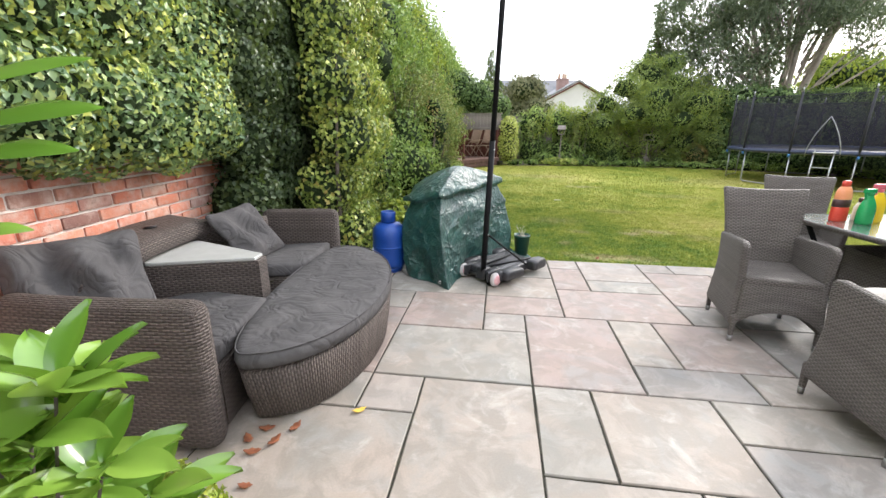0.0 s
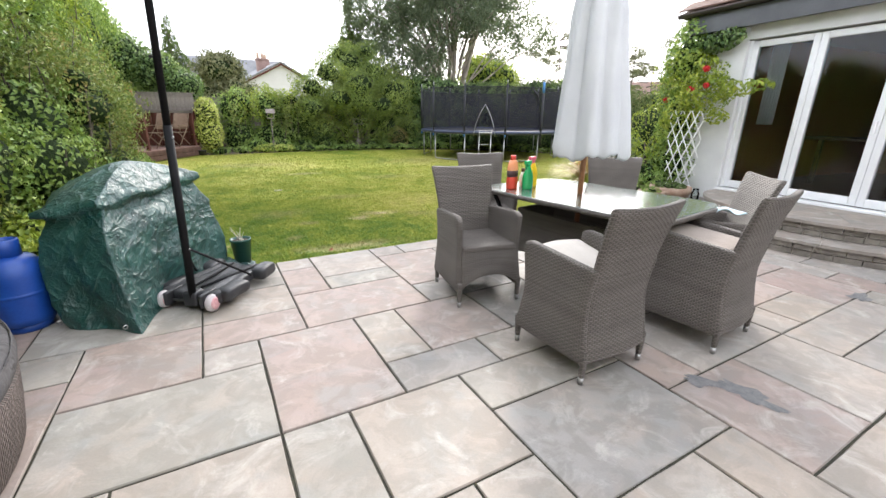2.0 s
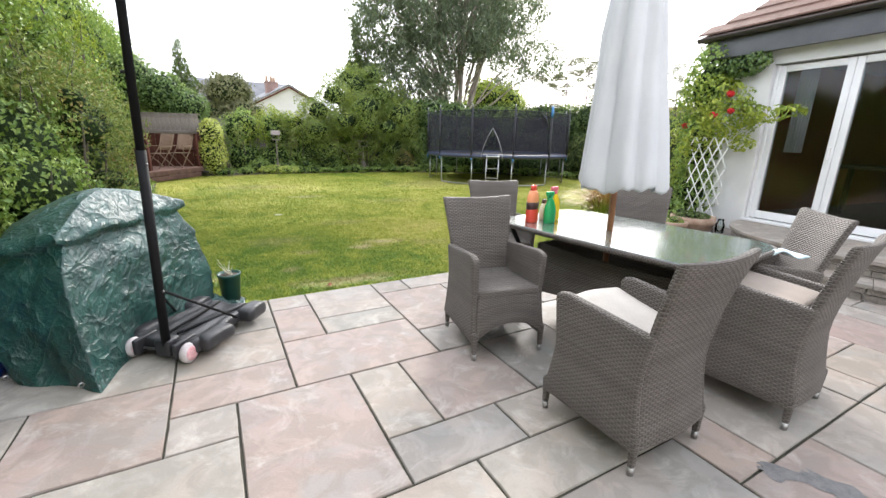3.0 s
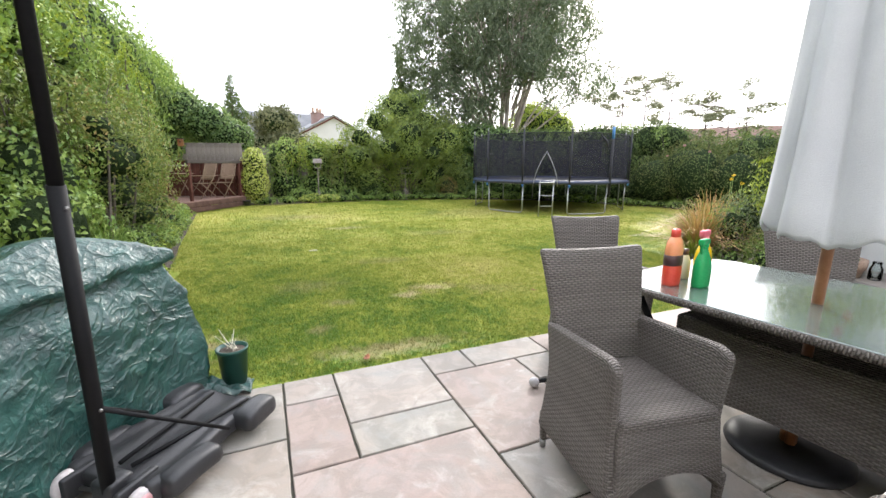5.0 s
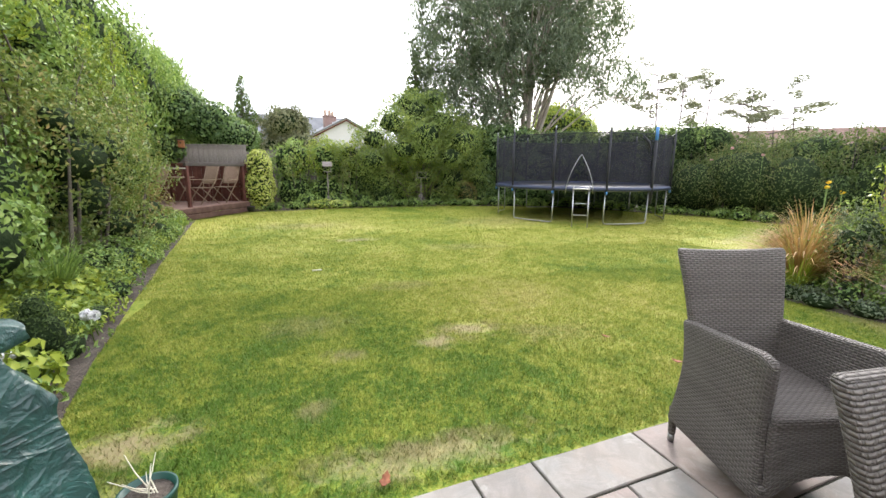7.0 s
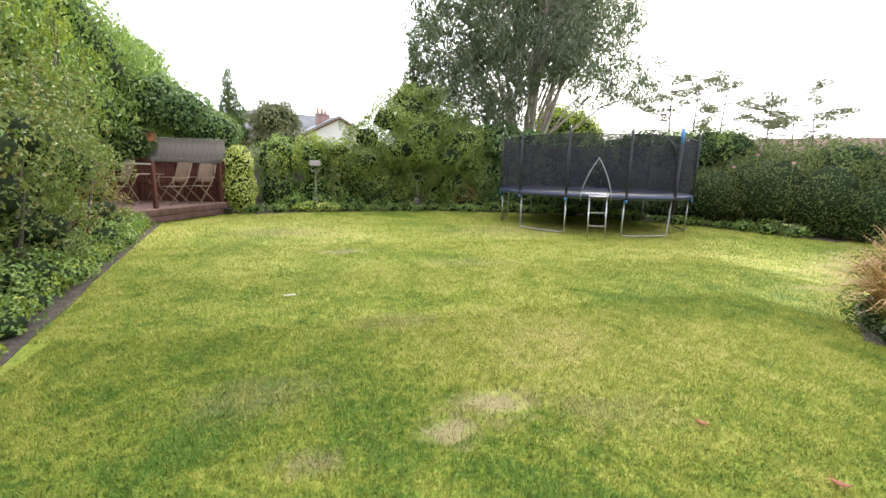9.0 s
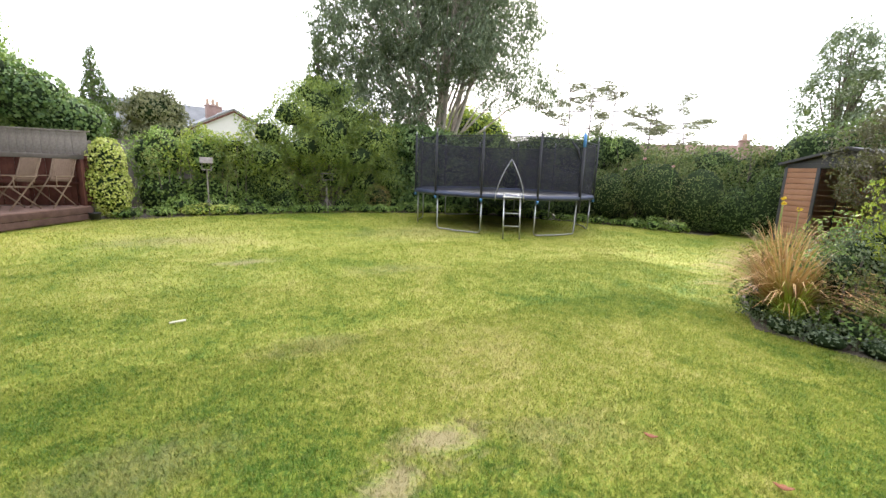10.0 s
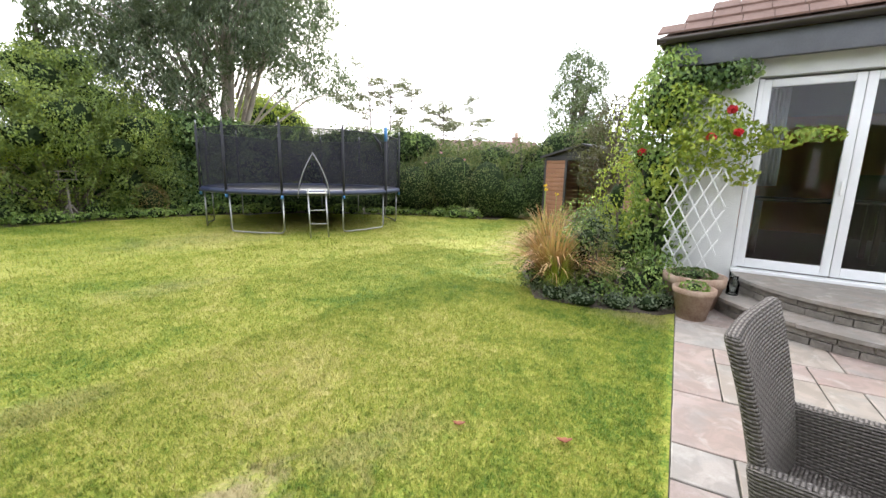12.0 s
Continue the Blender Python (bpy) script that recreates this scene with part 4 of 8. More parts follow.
# ---- curved stone steps ----
def ell(a, b, n=48):
    """Half an ellipse bulging to -x from the house wall, y from high to low."""
    return [(-b * math.sin(math.pi * i / n), a * math.cos(math.pi * i / n)) for i in range(n + 1)]


STEP_Y = 3.52
steps_top = empty("steps", HX, STEP_Y, 0)
tagged(steps_top, "two curved patio steps faced in grey walling stone with sandstone treads", "steps", "", "structure")


def riser_core(name, a, b, z0, z1):
    o = ell(a, b)
    n = len(o)
    v = [(x, y, z0) for x, y in o] + [(x, y, z1) for x, y in o]
    f = [(i, i + 1, n + i + 1, n + i) for i in range(n - 1)] + [(n - 1, 0, n, 2 * n - 1), tuple(range(n, 2 * n)), tuple(reversed(range(n)))]
    mesh_from(name, v, f, M["mortar"], steps_top, smooth=False)


riser_core("step_core", 1.60, 1.37, -0.02, 0.125)
riser_core("step_core", 1.30, 1.07, 0.125, 0.285)
M["walling"] = mottled("grey_walling_stone", (0.13, 0.115, 0.10), (0.235, 0.21, 0.18), 9, 0.9, 0.01, 50)
stone_rng = random.Random(5)
for (a, b, z0, z1) in ((1.63, 1.40, 0.0, 0.062), (1.63, 1.40, 0.066, 0.125), (1.33, 1.10, 0.16, 0.222), (1.33, 1.10, 0.226, 0.285)):
    th = stone_rng.uniform(0, 0.05)
    while th < math.pi - 0.02:
        r = 1.5
        dt = min(stone_rng.uniform(0.12, 0.24) / r, math.pi - th)
        aa = a + stone_rng.uniform(-.008, .008)
        bb = b + stone_rng.uniform(-.008, .008)
        v = []
        for t in (th + 0.003, th + dt / 2, th + dt - 0.003):
            for k, rr in ((0, 1.0), (1, 0.93)):
                for z in (z0 + 0.003, z1 - 0.002):
                    v.append((-bb * rr * math.sin(t), aa * rr * math.cos(t), z))
        f = []
        for s in (0, 4):
            f += [(s, s + 4, s + 5, s + 1), (s + 2, s + 3, s + 7, s + 6), (s + 1, s + 5, s + 7, s + 3), (s, s + 2, s + 6, s + 4)]
        f += [(0, 1, 3, 2), (8, 10, 11, 9)]
        mesh_from("stone", v, f, M["walling"], steps_top, smooth=False)
        th += dt


def tread(a, b, ai, bi, z, cuts):
    """Wedge slabs between two half ellipses."""
    for c0, c1 in zip(cuts[:-1], cuts[1:]):
        m = 8
        out = [(-b * math.sin(c0 + (c1 - c0) * i / m), a * math.cos(c0 + (c1 - c0) * i / m)) for i in range(m + 1)]
        inn = [(-bi * math.sin(c0 + (c1 - c0) * i / m), ai * math.cos(c0 + (c1 - c0) * i / m)) for i in range(m + 1)]
        ring = out + inn[::-1]
        cx, cy = sum(p[0] for p in ring) / len(ring), sum(p[1] for p in ring) / len(ring)
        ring = [(cx + (x - cx) * 0.992, cy + (y - cy) * 0.992) for x, y in ring]
        n = len(ring)
        v = [(x, y, z - 0.032) for x, y in ring] + [(x, y, z) for x, y in ring]
        f = [tuple(range(n, 2 * n)), tuple(reversed(range(n)))] + [(i, (i + 1) % n, n + (i + 1) % n, n + i) for i in range(n)]
        slab = mesh_from("slab", v, f, M["stone"], steps_top, smooth=False)
        slab.color = (0.235, 0.205, 0.178, 1)


tread(1.66, 1.43, 1.0, 0.8, 0.158, [0.02, 0.5, 1.0, 1.45, 1.95, 2.5, 3.12])
tread(1.37, 1.14, 0.45, 0.35, 0.318, [0.02, 0.55, 1.1, 1.6, 2.1, 2.6, 3.12])
tread(0.44, 0.34, 0.02, 0.02, 0.317, [0.02, 1.57, 3.12])


# ---- patio furniture ----
def chair(name="wicker_chair"):
    """A woven armchair that faces its own +y: waisted back, arms flush with it, skirted to just above the slabs."""
    t = empty(name)
    W = M["wicker"]

    def rear(z):
        """How far the back edge lies behind the seat at height z."""
        return -0.252 - 0.115 * max(0, (z - 0.42) / 0.53) ** 1.5 - 0.040 * max(0, (0.42 - z) / 0.31) ** 1.4

    def half(z):
        """Half the width at height z: flared at the foot and at the top."""
        return 0.222 + 0.018 * max(0, (0.45 - z) / 0.34) ** 1.5 + 0.042 * max(0, (z - 0.55) / 0.40) ** 1.3

    def back_f(x, y, z):
        h = z + 0.535
        wide = half(h) / 0.2275
        dip = 0.014 * (1 - (x / 0.2275) ** 2) * max(0, (h - 0.8) / 0.15)
        bow = 0.022 * math.cos(x / 0.2275 * 1.5)
        return x * wide, y + rear(h) - bow + 0.02, z - dip
    rbox("backrest", (0.455, 0.042, 0.83), W, t, (0, 0, 0.535), 0.02, (8, 1, 12), back_f)
    for s in (-1, 1):
        def arm_f(x, y, z, s=s):
            h = z + 0.385
            u = (y + 0.25) / 0.50                       # 0 at the back, 1 at the front
            front = 0.205 + 0.045 * max(0, (0.40 - h) / 0.29) ** 1.3 + 0.018 * max(0, (h - 0.40) / 0.25)
            yy = rear(h) + (front - rear(h)) * u
            k = max(0, (h - 0.40) / 0.26)
            out = half(min(h, 0.55)) + 0.012 * u * k
            zz = z - 0.030 * k * (1 - u) + 0.016 * k * u - 0.035 * k * max(0, (u - 0.86) / 0.14) ** 2
            return x + s * out, yy, zz
        rbox("side_panel", (0.046, 0.50, 0.545), W, t, (0, 0, 0.385), 0.021, (1, 12, 8), arm_f)
    rbox("seat", (0.42, 0.46, 0.06), W, t, (0, -0.005, 0.415), 0.02, (6, 6, 1), lambda x, y, z: (x, y, z - 0.012 * math.cos(x * 6) * math.cos(y * 6)))

    def apron_f(x, y, z):
        k = (z + 0.13) / 0.26
        arch = 0.095 * (1 - min(1, abs(x) / 0.21) ** 2.4)
        return x * (1 + 0.08 * (1 - k)), y + 0.035 * max(0, 1 - k) ** 1.3, z + arch * (1 - k)
    rbox("apron", (0.43, 0.03, 0.28), W, t, (0, 0.208, 0.27), 0.01, (14, 1, 4), apron_f)
    for sx in (-1, 1):
        for sy in (-1, 1):
            ly = 0.236 if sy > 0 else -0.270
            leg = rbox("leg", (0.034, 0.034, 0.15), W, t, (sx * 0.234, ly, 0.11), 0.012, (1, 1, 1), lambda x, y, z: (x * (1 + z * 2.4), y * (1 + z * 2.4), z))
            lathe("foot", [(0, 0), (0.014, 0), (0.016, 0.038), (0, 0.038)], M["steel"], leg, (sx * 0.234, ly, 0), 12)
    return tagged(t, "grey woven wicker armchair with a bare seat", "chair", "chairs round the table")


def face_pose(x, y, fx, fy):
    return pose(x, y, 0, 0, 0, math.degrees(math.atan2(fy, fx)) - 90)


chair_1 = chair()
CHAIRS = [(2.205, 3.50, -0.07, -0.99), (2.35, 2.52, -0.12, 0.99), (3.26, 2.47, -0.2, 0.98), (2.86, 4.52, -0.21, -0.98), (3.83, 3.78, -0.62, -0.78), (3.72, 2.82, -0.8, 0.6)]
chair_1.matrix_basis = face_pose(*CHAIRS[0])
chairs = [chair_1] + [copy_thing(chair_1, face_pose(*c)) for c in CHAIRS[1:]]
for k, s in ((1, "grey woven wicker armchair holding a cream seat cushion"), (2, "grey woven wicker armchair holding a taupe seat cushion"),
             (3, "grey woven wicker armchair with a bare seat at the lawn's edge"), (4, "grey woven wicker armchair behind the parasol, near the flower bed"),
             (5, "grey wicker armchair near the steps with a cloth over its arm")):
    tagged(chairs[k], s)


def cushion(name, c, mat, label, w=0.45, d=0.46, h=0.07, z=0.445, tilt=0.0, piping=None):
    x, y, fx, fy = c
    t = empty(name)
    t.matrix_basis = face_pose(x, y, fx, fy) @ pose(0, 0.0, z)
    f = lambda px, py, pz: (px, py + 0.01, pz * (1 - 0.35 * (abs(px) / (w / 2)) ** 4 - 0.0) + 0.006 * math.sin(px * 16 + py * 9) + tilt * (py + d / 2))
    rbox("pad", (w, d, h), mat, t, (0, 0, h / 2), h * 0.45, (10, 10, 2), f)
    if piping:
        pts = [f(px, py, 0) for px, py in [(-w / 2, -d / 2), (w / 2, -d / 2), (w / 2, d / 2), (-w / 2, d / 2), (-w / 2, -d / 2)]]
        tube("piping", [(p[0], p[1], p[2] + h / 2) for p in pts], 0.006, piping, t, 6)
    return tagged(t, label, "cushion")


cushion("seat_cushion", CHAIRS[1], M["cream"], "cream padded seat cushion on a wicker chair", h=0.065, z=0.450, tilt=0.24, d=0.44, w=0.42)
cushion("seat_cushion", CHAIRS[2], M["taupe"], "thick taupe seat cushion with dark piping on a wicker chair", h=0.085, z=0.447, piping=M["taupe_dark"], tilt=0.12, w=0.43, d=0.43)
cushion("seat_cushion", CHAIRS[2], M["taupe"], "second taupe cushion stacked on the first", h=0.05, z=0.55, piping=M["taupe_dark"], tilt=0.12, w=0.42, d=0.42)
cushion("seat_cushion", CHAIRS[5], M["taupe"], "taupe seat cushion on the chair near the steps", h=0.07, z=0.445, w=0.43)

TX, TY, TA = 3.13, 3.36, 13.5


def table():
    t = empty("dining_table", TX, TY, 0, TA)
    hx, hy = 0.50, 0.78

    def rounded(sx, sy, r, n=10):
        pts = []
        for qx, qy, a0 in ((1, 1, 0), (-1, 1, 90), (-1, -1, 180), (1, -1, 270)):
            for i in range(n + 1):
                a = radians(a0 + 90 * i / n)
                x, y = qx * (sx - r) + r * math.cos(a), qy * (sy - r) + r * math.sin(a)
                pts.append((x * (1 + 0.07 * math.cos(y / sy * 1.5)), y * (1 + 0.05 * math.cos(x / sx * 1.5))))
        return pts

    def plate(name, pts, z0, z1, mat):
        n = len(pts)
        v = [(x * 0.995, y * 0.995, z0) for x, y in pts] + [(x, y, z0 + 0.003) for x, y in pts] + [(x, y, z1 - 0.003) for x, y in pts] + [(x * 0.995, y * 0.995, z1) for x, y in pts]
        f = [tuple(range(3 * n, 4 * n)), tuple(reversed(range(n)))]
        for k in range(3):
            f += [(k * n + i, k * n + (i + 1) % n, (k + 1) * n + (i + 1) % n, (k + 1) * n + i) for i in range(n)]
        return mesh_from(name, v, f, mat, t, smooth=False)
    o = rounded(hx, hy, 0.16)
    plate("glass_top", [(x * 0.985, y * 0.99) for x, y in o], 0.728, 0.738, M["table_glass"])
    # woven rim
    n = len(o)
    v, f, uv = [], [], []
    s = 0
    prof = [(0.0, 0.736), (0.010, 0.733), (0.014, 0.722), (0.009, 0.704), (-0.03, 0.700), (-0.03, 0.726)]
    for i in range(n):
        x, y = o[i]
        ln = math.hypot(x, y)
        for d, z in prof:
            v.append((x + x / ln * d, y + y / ln * d, z))
    for i in range(n):
        j = (i + 1) % n
        seg = math.dist(o[i], o[j])
        for k in range(6):
            k2 = (k + 1) % 6
            f.append((i * 6 + k, j * 6 + k, j * 6 + k2, i * 6 + k2))
            uv += [(k * 0.017, s), (k * 0.017, s + seg), (k * 0.017 + 0.017, s + seg), (k * 0.017 + 0.017, s)]
        s += seg
    mesh_from("rim", v, f, M["wicker"], t, uv)
    # under the glass: black bearers and the woven pedestal walls
    for sy in (-0.36, 0.36):
        rbox("bearer", (0.8, 0.04, 0.03), M["black_metal"], t, (0, sy, 0.705), 0.006)
    rbox("bearer", (0.04, 1.3, 0.03), M["black_metal"], t, (0.2, 0, 0.705), 0.006)
    rbox("bearer", (0.04, 1.3, 0.03), M["black_metal"], t, (-0.2, 0, 0.705), 0.006)
    for sx in (-1, 1):
        rbox("skirt_panel", (0.03, 1.02, 0.34), M["wicker"], t, (sx * 0.28, 0, 0.40), 0.01, (1, 10, 4), lambda x, y, z, sx=sx: (x - sx * 0.05 * (y / 0.51) ** 2, y, z - 0.06 * (y / 0.51) ** 2 * (z < 0)))
    for sy in (-1, 1):
        rbox("skirt_panel", (0.5, 0.03, 0.34), M["wicker"], t, (0, sy * 0.52, 0.40), 0.01, (4, 1, 4))
    for sx in (-1, 1):
        for sy in (-1, 1):
            tube("leg", [(sx * 0.42, sy * 0.66, 0.70), (sx * 0.36, sy * 0.6, 0.52), (sx * 0.30, sy * 0.56, 0.28), (sx * 0.33, sy * 0.6, 0.0)], [0.017, 0.017, 0.017, 0.02], M["black_metal"], t)
    return tagged(t, "oblong wicker dining table with a pebbled glass top", "table")


table()


def parasol():
    t = empty("parasol", 3.06, 3.40, 0)
    lathe("pole", [(0, 0.05), (0.021, 0.05), (0.021, 2.66), (0, 2.67)], M["wood"], t, (0, 0, 0), 16)
    n = 96
    prof = [(0.30, 1.04), (0.308, 1.06), (0.295, 1.16), (0.27, 1.4), (0.235, 1.7), (0.21, 2.0), (0.16, 2.3), (0.09, 2.5), (0.03, 2.58)]
    v, f = [], []
    for i, (r, z) in enumerate(prof):
        for k in range(n):
            a = 2 * math.pi * k / n
            g = 0.5 + 0.5 * math.cos(a * 8)
            deep = 0.20 * (1 - g ** 0.5) + 0.05 * math.sin(a * 5 + z * 2) + 0.03 * math.sin(a * 13 - z * 3)
            rr = r * (1 - deep)
            zz = z + (0.012 * math.sin(a * 8 + 1) + 0.018 * math.sin(a * 3 + 0.5) + 0.008 * math.sin(a * 21)) * (1 if i < 2 else 0.3 if i == 2 else 0)
            low = max(0, (1.8 - z) / 0.76)
            v.append((rr * 0.93 * math.cos(a) + 0.015 * low, rr * 0.93 * math.sin(a) - 0.02 * low, zz))
    for i in range(len(prof) - 1):
        for k in range(n):
            f.append((i * n + k, i * n + (k + 1) % n, (i + 1) * n + (k + 1) % n, (i + 1) * n + k))
    c = mesh_from("canopy", v, f, M["parasol"], t)
    s = c.modifiers.new("thick", "SOLIDIFY")
    s.thickness = 0.003
    for k in range(8):
        a = 2 * math.pi * (k + 0.5) / 8
        tube("rib", [(0.09 * math.cos(a), 0.09 * math.sin(a), 1.25), (0.07 * math.cos(a), 0.07 * math.sin(a), 1.8), (0.03 * math.cos(a), 0.03 * math.sin(a), 2.5)], 0.007, M["wood"], t, 6)
    lathe("finial", [(0.0, 2.56), (0.03, 2.57), (0.035, 2.61), (0.02, 2.66), (0, 2.68)], M["wood"], t, (0, 0, 0), 16)
    return tagged(t, "closed white canvas parasol on a varnished wooden pole", "parasol")


parasol()
pb = empty("parasol_stand", 3.08, 3.42, 0)
lathe("weight", [(0, 0.0), (0.245, 0.0), (0.25, 0.012), (0.24, 0.03), (0.2, 0.04), (0.08, 0.055), (0, 0.055)], M["black"], pb, (0, 0, 0), 40)
lathe("socket", [(0.024, 0.05), (0.034, 0.05), (0.032, 0.30), (0.024, 0.30)], M["wood"], pb, (0, 0, 0), 20)
tagged(pb, "round black parasol base under the dining table", "parasol base")


def bottle(name, x, y, prof, mats, label, trigger=None, sx=1.28, sy=0.8, turn=20):
    """A bottle on the table from stacked lathe pieces: (part name, profile, material)."""
    t = empty(name, x, y, 0.7385, turn)
    for nm, p, mt in mats:
        lathe(nm, p, M[mt], t, (0, 0, 0), 24, sx, sy)
    if trigger:
        z = trigger[1]
        rbox("trigger_head", (0.085, 0.026, 0.032), M[trigger[0]], t, (-0.012, 0, z), 0.008)
        rbox("trigger", (0.012, 0.014, 0.05), M[trigger[0]], t, (-0.035, 0, z - 0.035), 0.004, (1, 1, 3), lambda a, b, c: (a - 0.3 * c, b, c))
    return tagged(t, label, "bottle", "bottles on the table")


bottle("barbecue_fluid_bottle", 2.685, 3.815, None, [("body", [(0, 0), (0.044, 0), (0.047, 0.01), (0.047, 0.085), (0.044, 0.1)], "red_bottle"), ("label", [(0.044, 0.1), (0.0475, 0.102), (0.0475, 0.15), (0.044, 0.152)], "dark_label"),
       ("shoulder", [(0.044, 0.152), (0.046, 0.17), (0.04, 0.21), (0.028, 0.235), (0.02, 0.24)], "orange_liquid"), ("cap", [(0.02, 0.238), (0.024, 0.24), (0.024, 0.272), (0.014, 0.278), (0, 0.28)], "red_bottle")],
       "red and orange squeeze bottle with a red cap")
bottle("small_white_bottle", 2.84, 3.885, None, [("body", [(0, 0), (0.03, 0), (0.032, 0.01), (0.032, 0.09), (0.018, 0.12), (0.014, 0.125)], "pale_label"), ("cap", [(0.014, 0.125), (0.017, 0.126), (0.017, 0.155), (0, 0.157)], "dark_label")],
       "small white bottle with a dark cap")
bottle("green_spray_bottle", 2.79, 3.74, None, [("body", [(0, 0), (0.042, 0), (0.046, 0.012), (0.046, 0.09), (0.04, 0.13), (0.022, 0.175), (0.016, 0.19)], "green_bottle"), ("neck", [(0.016, 0.19), (0.019, 0.192), (0.019, 0.212), (0, 0.214)], "green_bottle")],
       "green spray bottle on the glass table", ("green_bottle", 0.222))
bottle("yellow_spray_bottle", 2.895, 3.83, None, [("body", [(0, 0), (0.042, 0), (0.046, 0.012), (0.046, 0.11), (0.04, 0.15), (0.022, 0.195), (0.016, 0.205)], "yellow_bottle"), ("neck", [(0.016, 0.205), (0.019, 0.207), (0.019, 0.23), (0, 0.232)], "pink_cap")],
       "yellow spray bottle with a pink trigger", ("pink_cap", 0.245))


def cloth():
    v, f = [], []
    n = 14
    for i in range(n + 1):
        for j in range(8):
            x, y = i / n * 0.3 - 0.15, j / 7 * 0.12 - 0.06
            v.append((x, y, 0.03 * math.exp(-(x / 0.1) ** 2) + 0.012 * math.sin(x * 40 + y * 30) + 0.014))
    for i in range(n):
        for j in range(7):
            f.append((i * 8 + j, (i + 1) * 8 + j, (i + 1) * 8 + j + 1, i * 8 + j + 1))
    ob = mesh_from("cloth", v, f, M["foam_blue"])
    s = ob.modifiers.new("thick", "SOLIDIFY")
    s.thickness = 0.006
    return ob


M["cloth"] = mottled("pale_blue_cloth", (0.35, 0.5, 0.58), (0.6, 0.68, 0.7), 20, 0.9)
cl = cloth()
cl.data.materials[0] = M["cloth"]
cl.matrix_basis = pose(3.66, 2.66, 0.685, 0, 0, 150)
tagged(cl, "crumpled pale blue cloth on the arm of a wicker chair", "cloth")


# ---- the round corner sofa ----


def sofa():
    t = empty("corner_sofa")
    # local axes: +x out towards the patio, +y along the wall
    t.matrix_basis = pose(-0.83, 2.60, 0, 0, 0, 12)
    W = M["wicker_dark"]

    def arc_wall(name, a0, a1, n, r0, r1, z0, ztop, ex=1.0):
        """A thick woven wall along an arc, with a rounded top."""
        v, f, uv = [], [], []
        prof = [(0, z0), (0, 0.9), (0.12, 0.97), (0.5, 1.0), (0.88, 0.97), (1, 0.9), (1, z0)]
        s = 0
        for i in range(n + 1):
            a = radians(a0 + (a1 - a0) * i / n)
            zt = ztop(i / n)
            for q, zz in prof:
                r = r0 + (r1 - r0) * q
                z = z0 if zz == z0 else zt * (1 - (1 - zz) * 0.7)
                v.append((math.cos(a) * r * ex, math.sin(a) * r, z))
        k = len(prof)
        arc = radians(abs(a1 - a0)) * (r0 + r1) / 2 / n
        for i in range(n):
            for j in range(k - 1):
                f.append((i * k + j, (i + 1) * k + j, (i + 1) * k + j + 1, i * k + j + 1))
                zz = [0, 0.6, 0.63, 0.68, 0.73, 0.76, 1.36]
                uv += [(i * arc, zz[j]), ((i + 1) * arc, zz[j]), ((i + 1) * arc, zz[j + 1]), (i * arc, zz[j + 1])]
        f += [tuple(range(k)), tuple(reversed(range(n * k, (n + 1) * k)))]
        uv += [(v[i][0], v[i][2]) for i in range(k)] + [(v[i][0], v[i][2]) for i in reversed(range(n * k, (n + 1) * k))]
        return mesh_from(name, v, f, W, t, uv)

    # two arms and the curved back
    def arm(side):
        def f(x, y, z):
            k = (x + 0.38) / 0.76
            return x, y + side * (-0.05 * (1 - k) ** 2), z * (1 + 0.02 * k)
        return rbox("arm", (0.90, 0.13, 0.665), W, t, (-0.40, side * 0.965, 0.35), 0.06, (8, 1, 6), f)
    arm(-1)
    arm(1)
    arc_wall("back", 121, 227, 24, 0.86, 0.99, 0.02, lambda u: 0.66 + 0.05 * math.sin(u * math.pi), 1.02)
    # seats with pads either side of the wedge table
    for side in (-1, 1):
        v, f, uv = [], [], []
        angs = np.linspace(22, 86, 12)
        ring = [(0.0, side * 0.855), (-0.02, side * 0.30), (-0.46, side * 0.20)] + [(-math.cos(radians(a)) * 0.84, side * math.sin(radians(a)) * 0.84) for a in angs[2:]]
        n = len(ring)
        for nm, z0, z1, mat, sc in (("seat_base", 0.02, 0.33, W, 1.0), ("seat_pad", 0.335, 0.43, M["fabric"], 0.985)):
            cx, cy = sum(p[0] for p in ring) / n, sum(p[1] for p in ring) / n
            rr = [(cx + (x - cx) * sc, cy + (y - cy) * sc) for x, y in ring]
            vs, fs, us = [], [], []
            for z, k in ((z0, 0.99), (z0 + 0.012, 1.0), (z1 - 0.02, 1.0), (z1 - 0.004, 0.97), (z1, 0.92)):
                for x, y in rr:
                    vs.append((cx + (x - cx) * k, cy + (y - cy) * k, z))
            per = 0
            for i in range(n):
                j = (i + 1) % n
                L = math.dist(rr[i], rr[j])
                for q in range(4):
                    fs.append((q * n + i, q * n + j, (q + 1) * n + j, (q + 1) * n + i))
                    zz = (z0, z0 + 0.01, z1 - 0.02, z1, z1 + 0.02)
                    us += [(per, zz[q]), (per + L, zz[q]), (per + L, zz[q + 1]), (per, zz[q + 1])]
                per += L
            top = tuple(range(4 * n, 5 * n))
            fs += [top, tuple(reversed(range(n)))]
            us += [(vs[i][0], vs[i][1]) for i in top] + [(vs[i][0], vs[i][1]) for i in reversed(range(n))]
            mesh_from(nm, vs, fs, mat, t, us, smooth=nm == "seat_pad")
    # wedge table between the seats, tip towards the patio
    tri = [(-0.10, -0.19), (-0.10, -0.09), (-0.68, 0.19), (-0.78, 0.1), (-0.80, -0.08), (-0.78, -0.25), (-0.68, -0.33)]

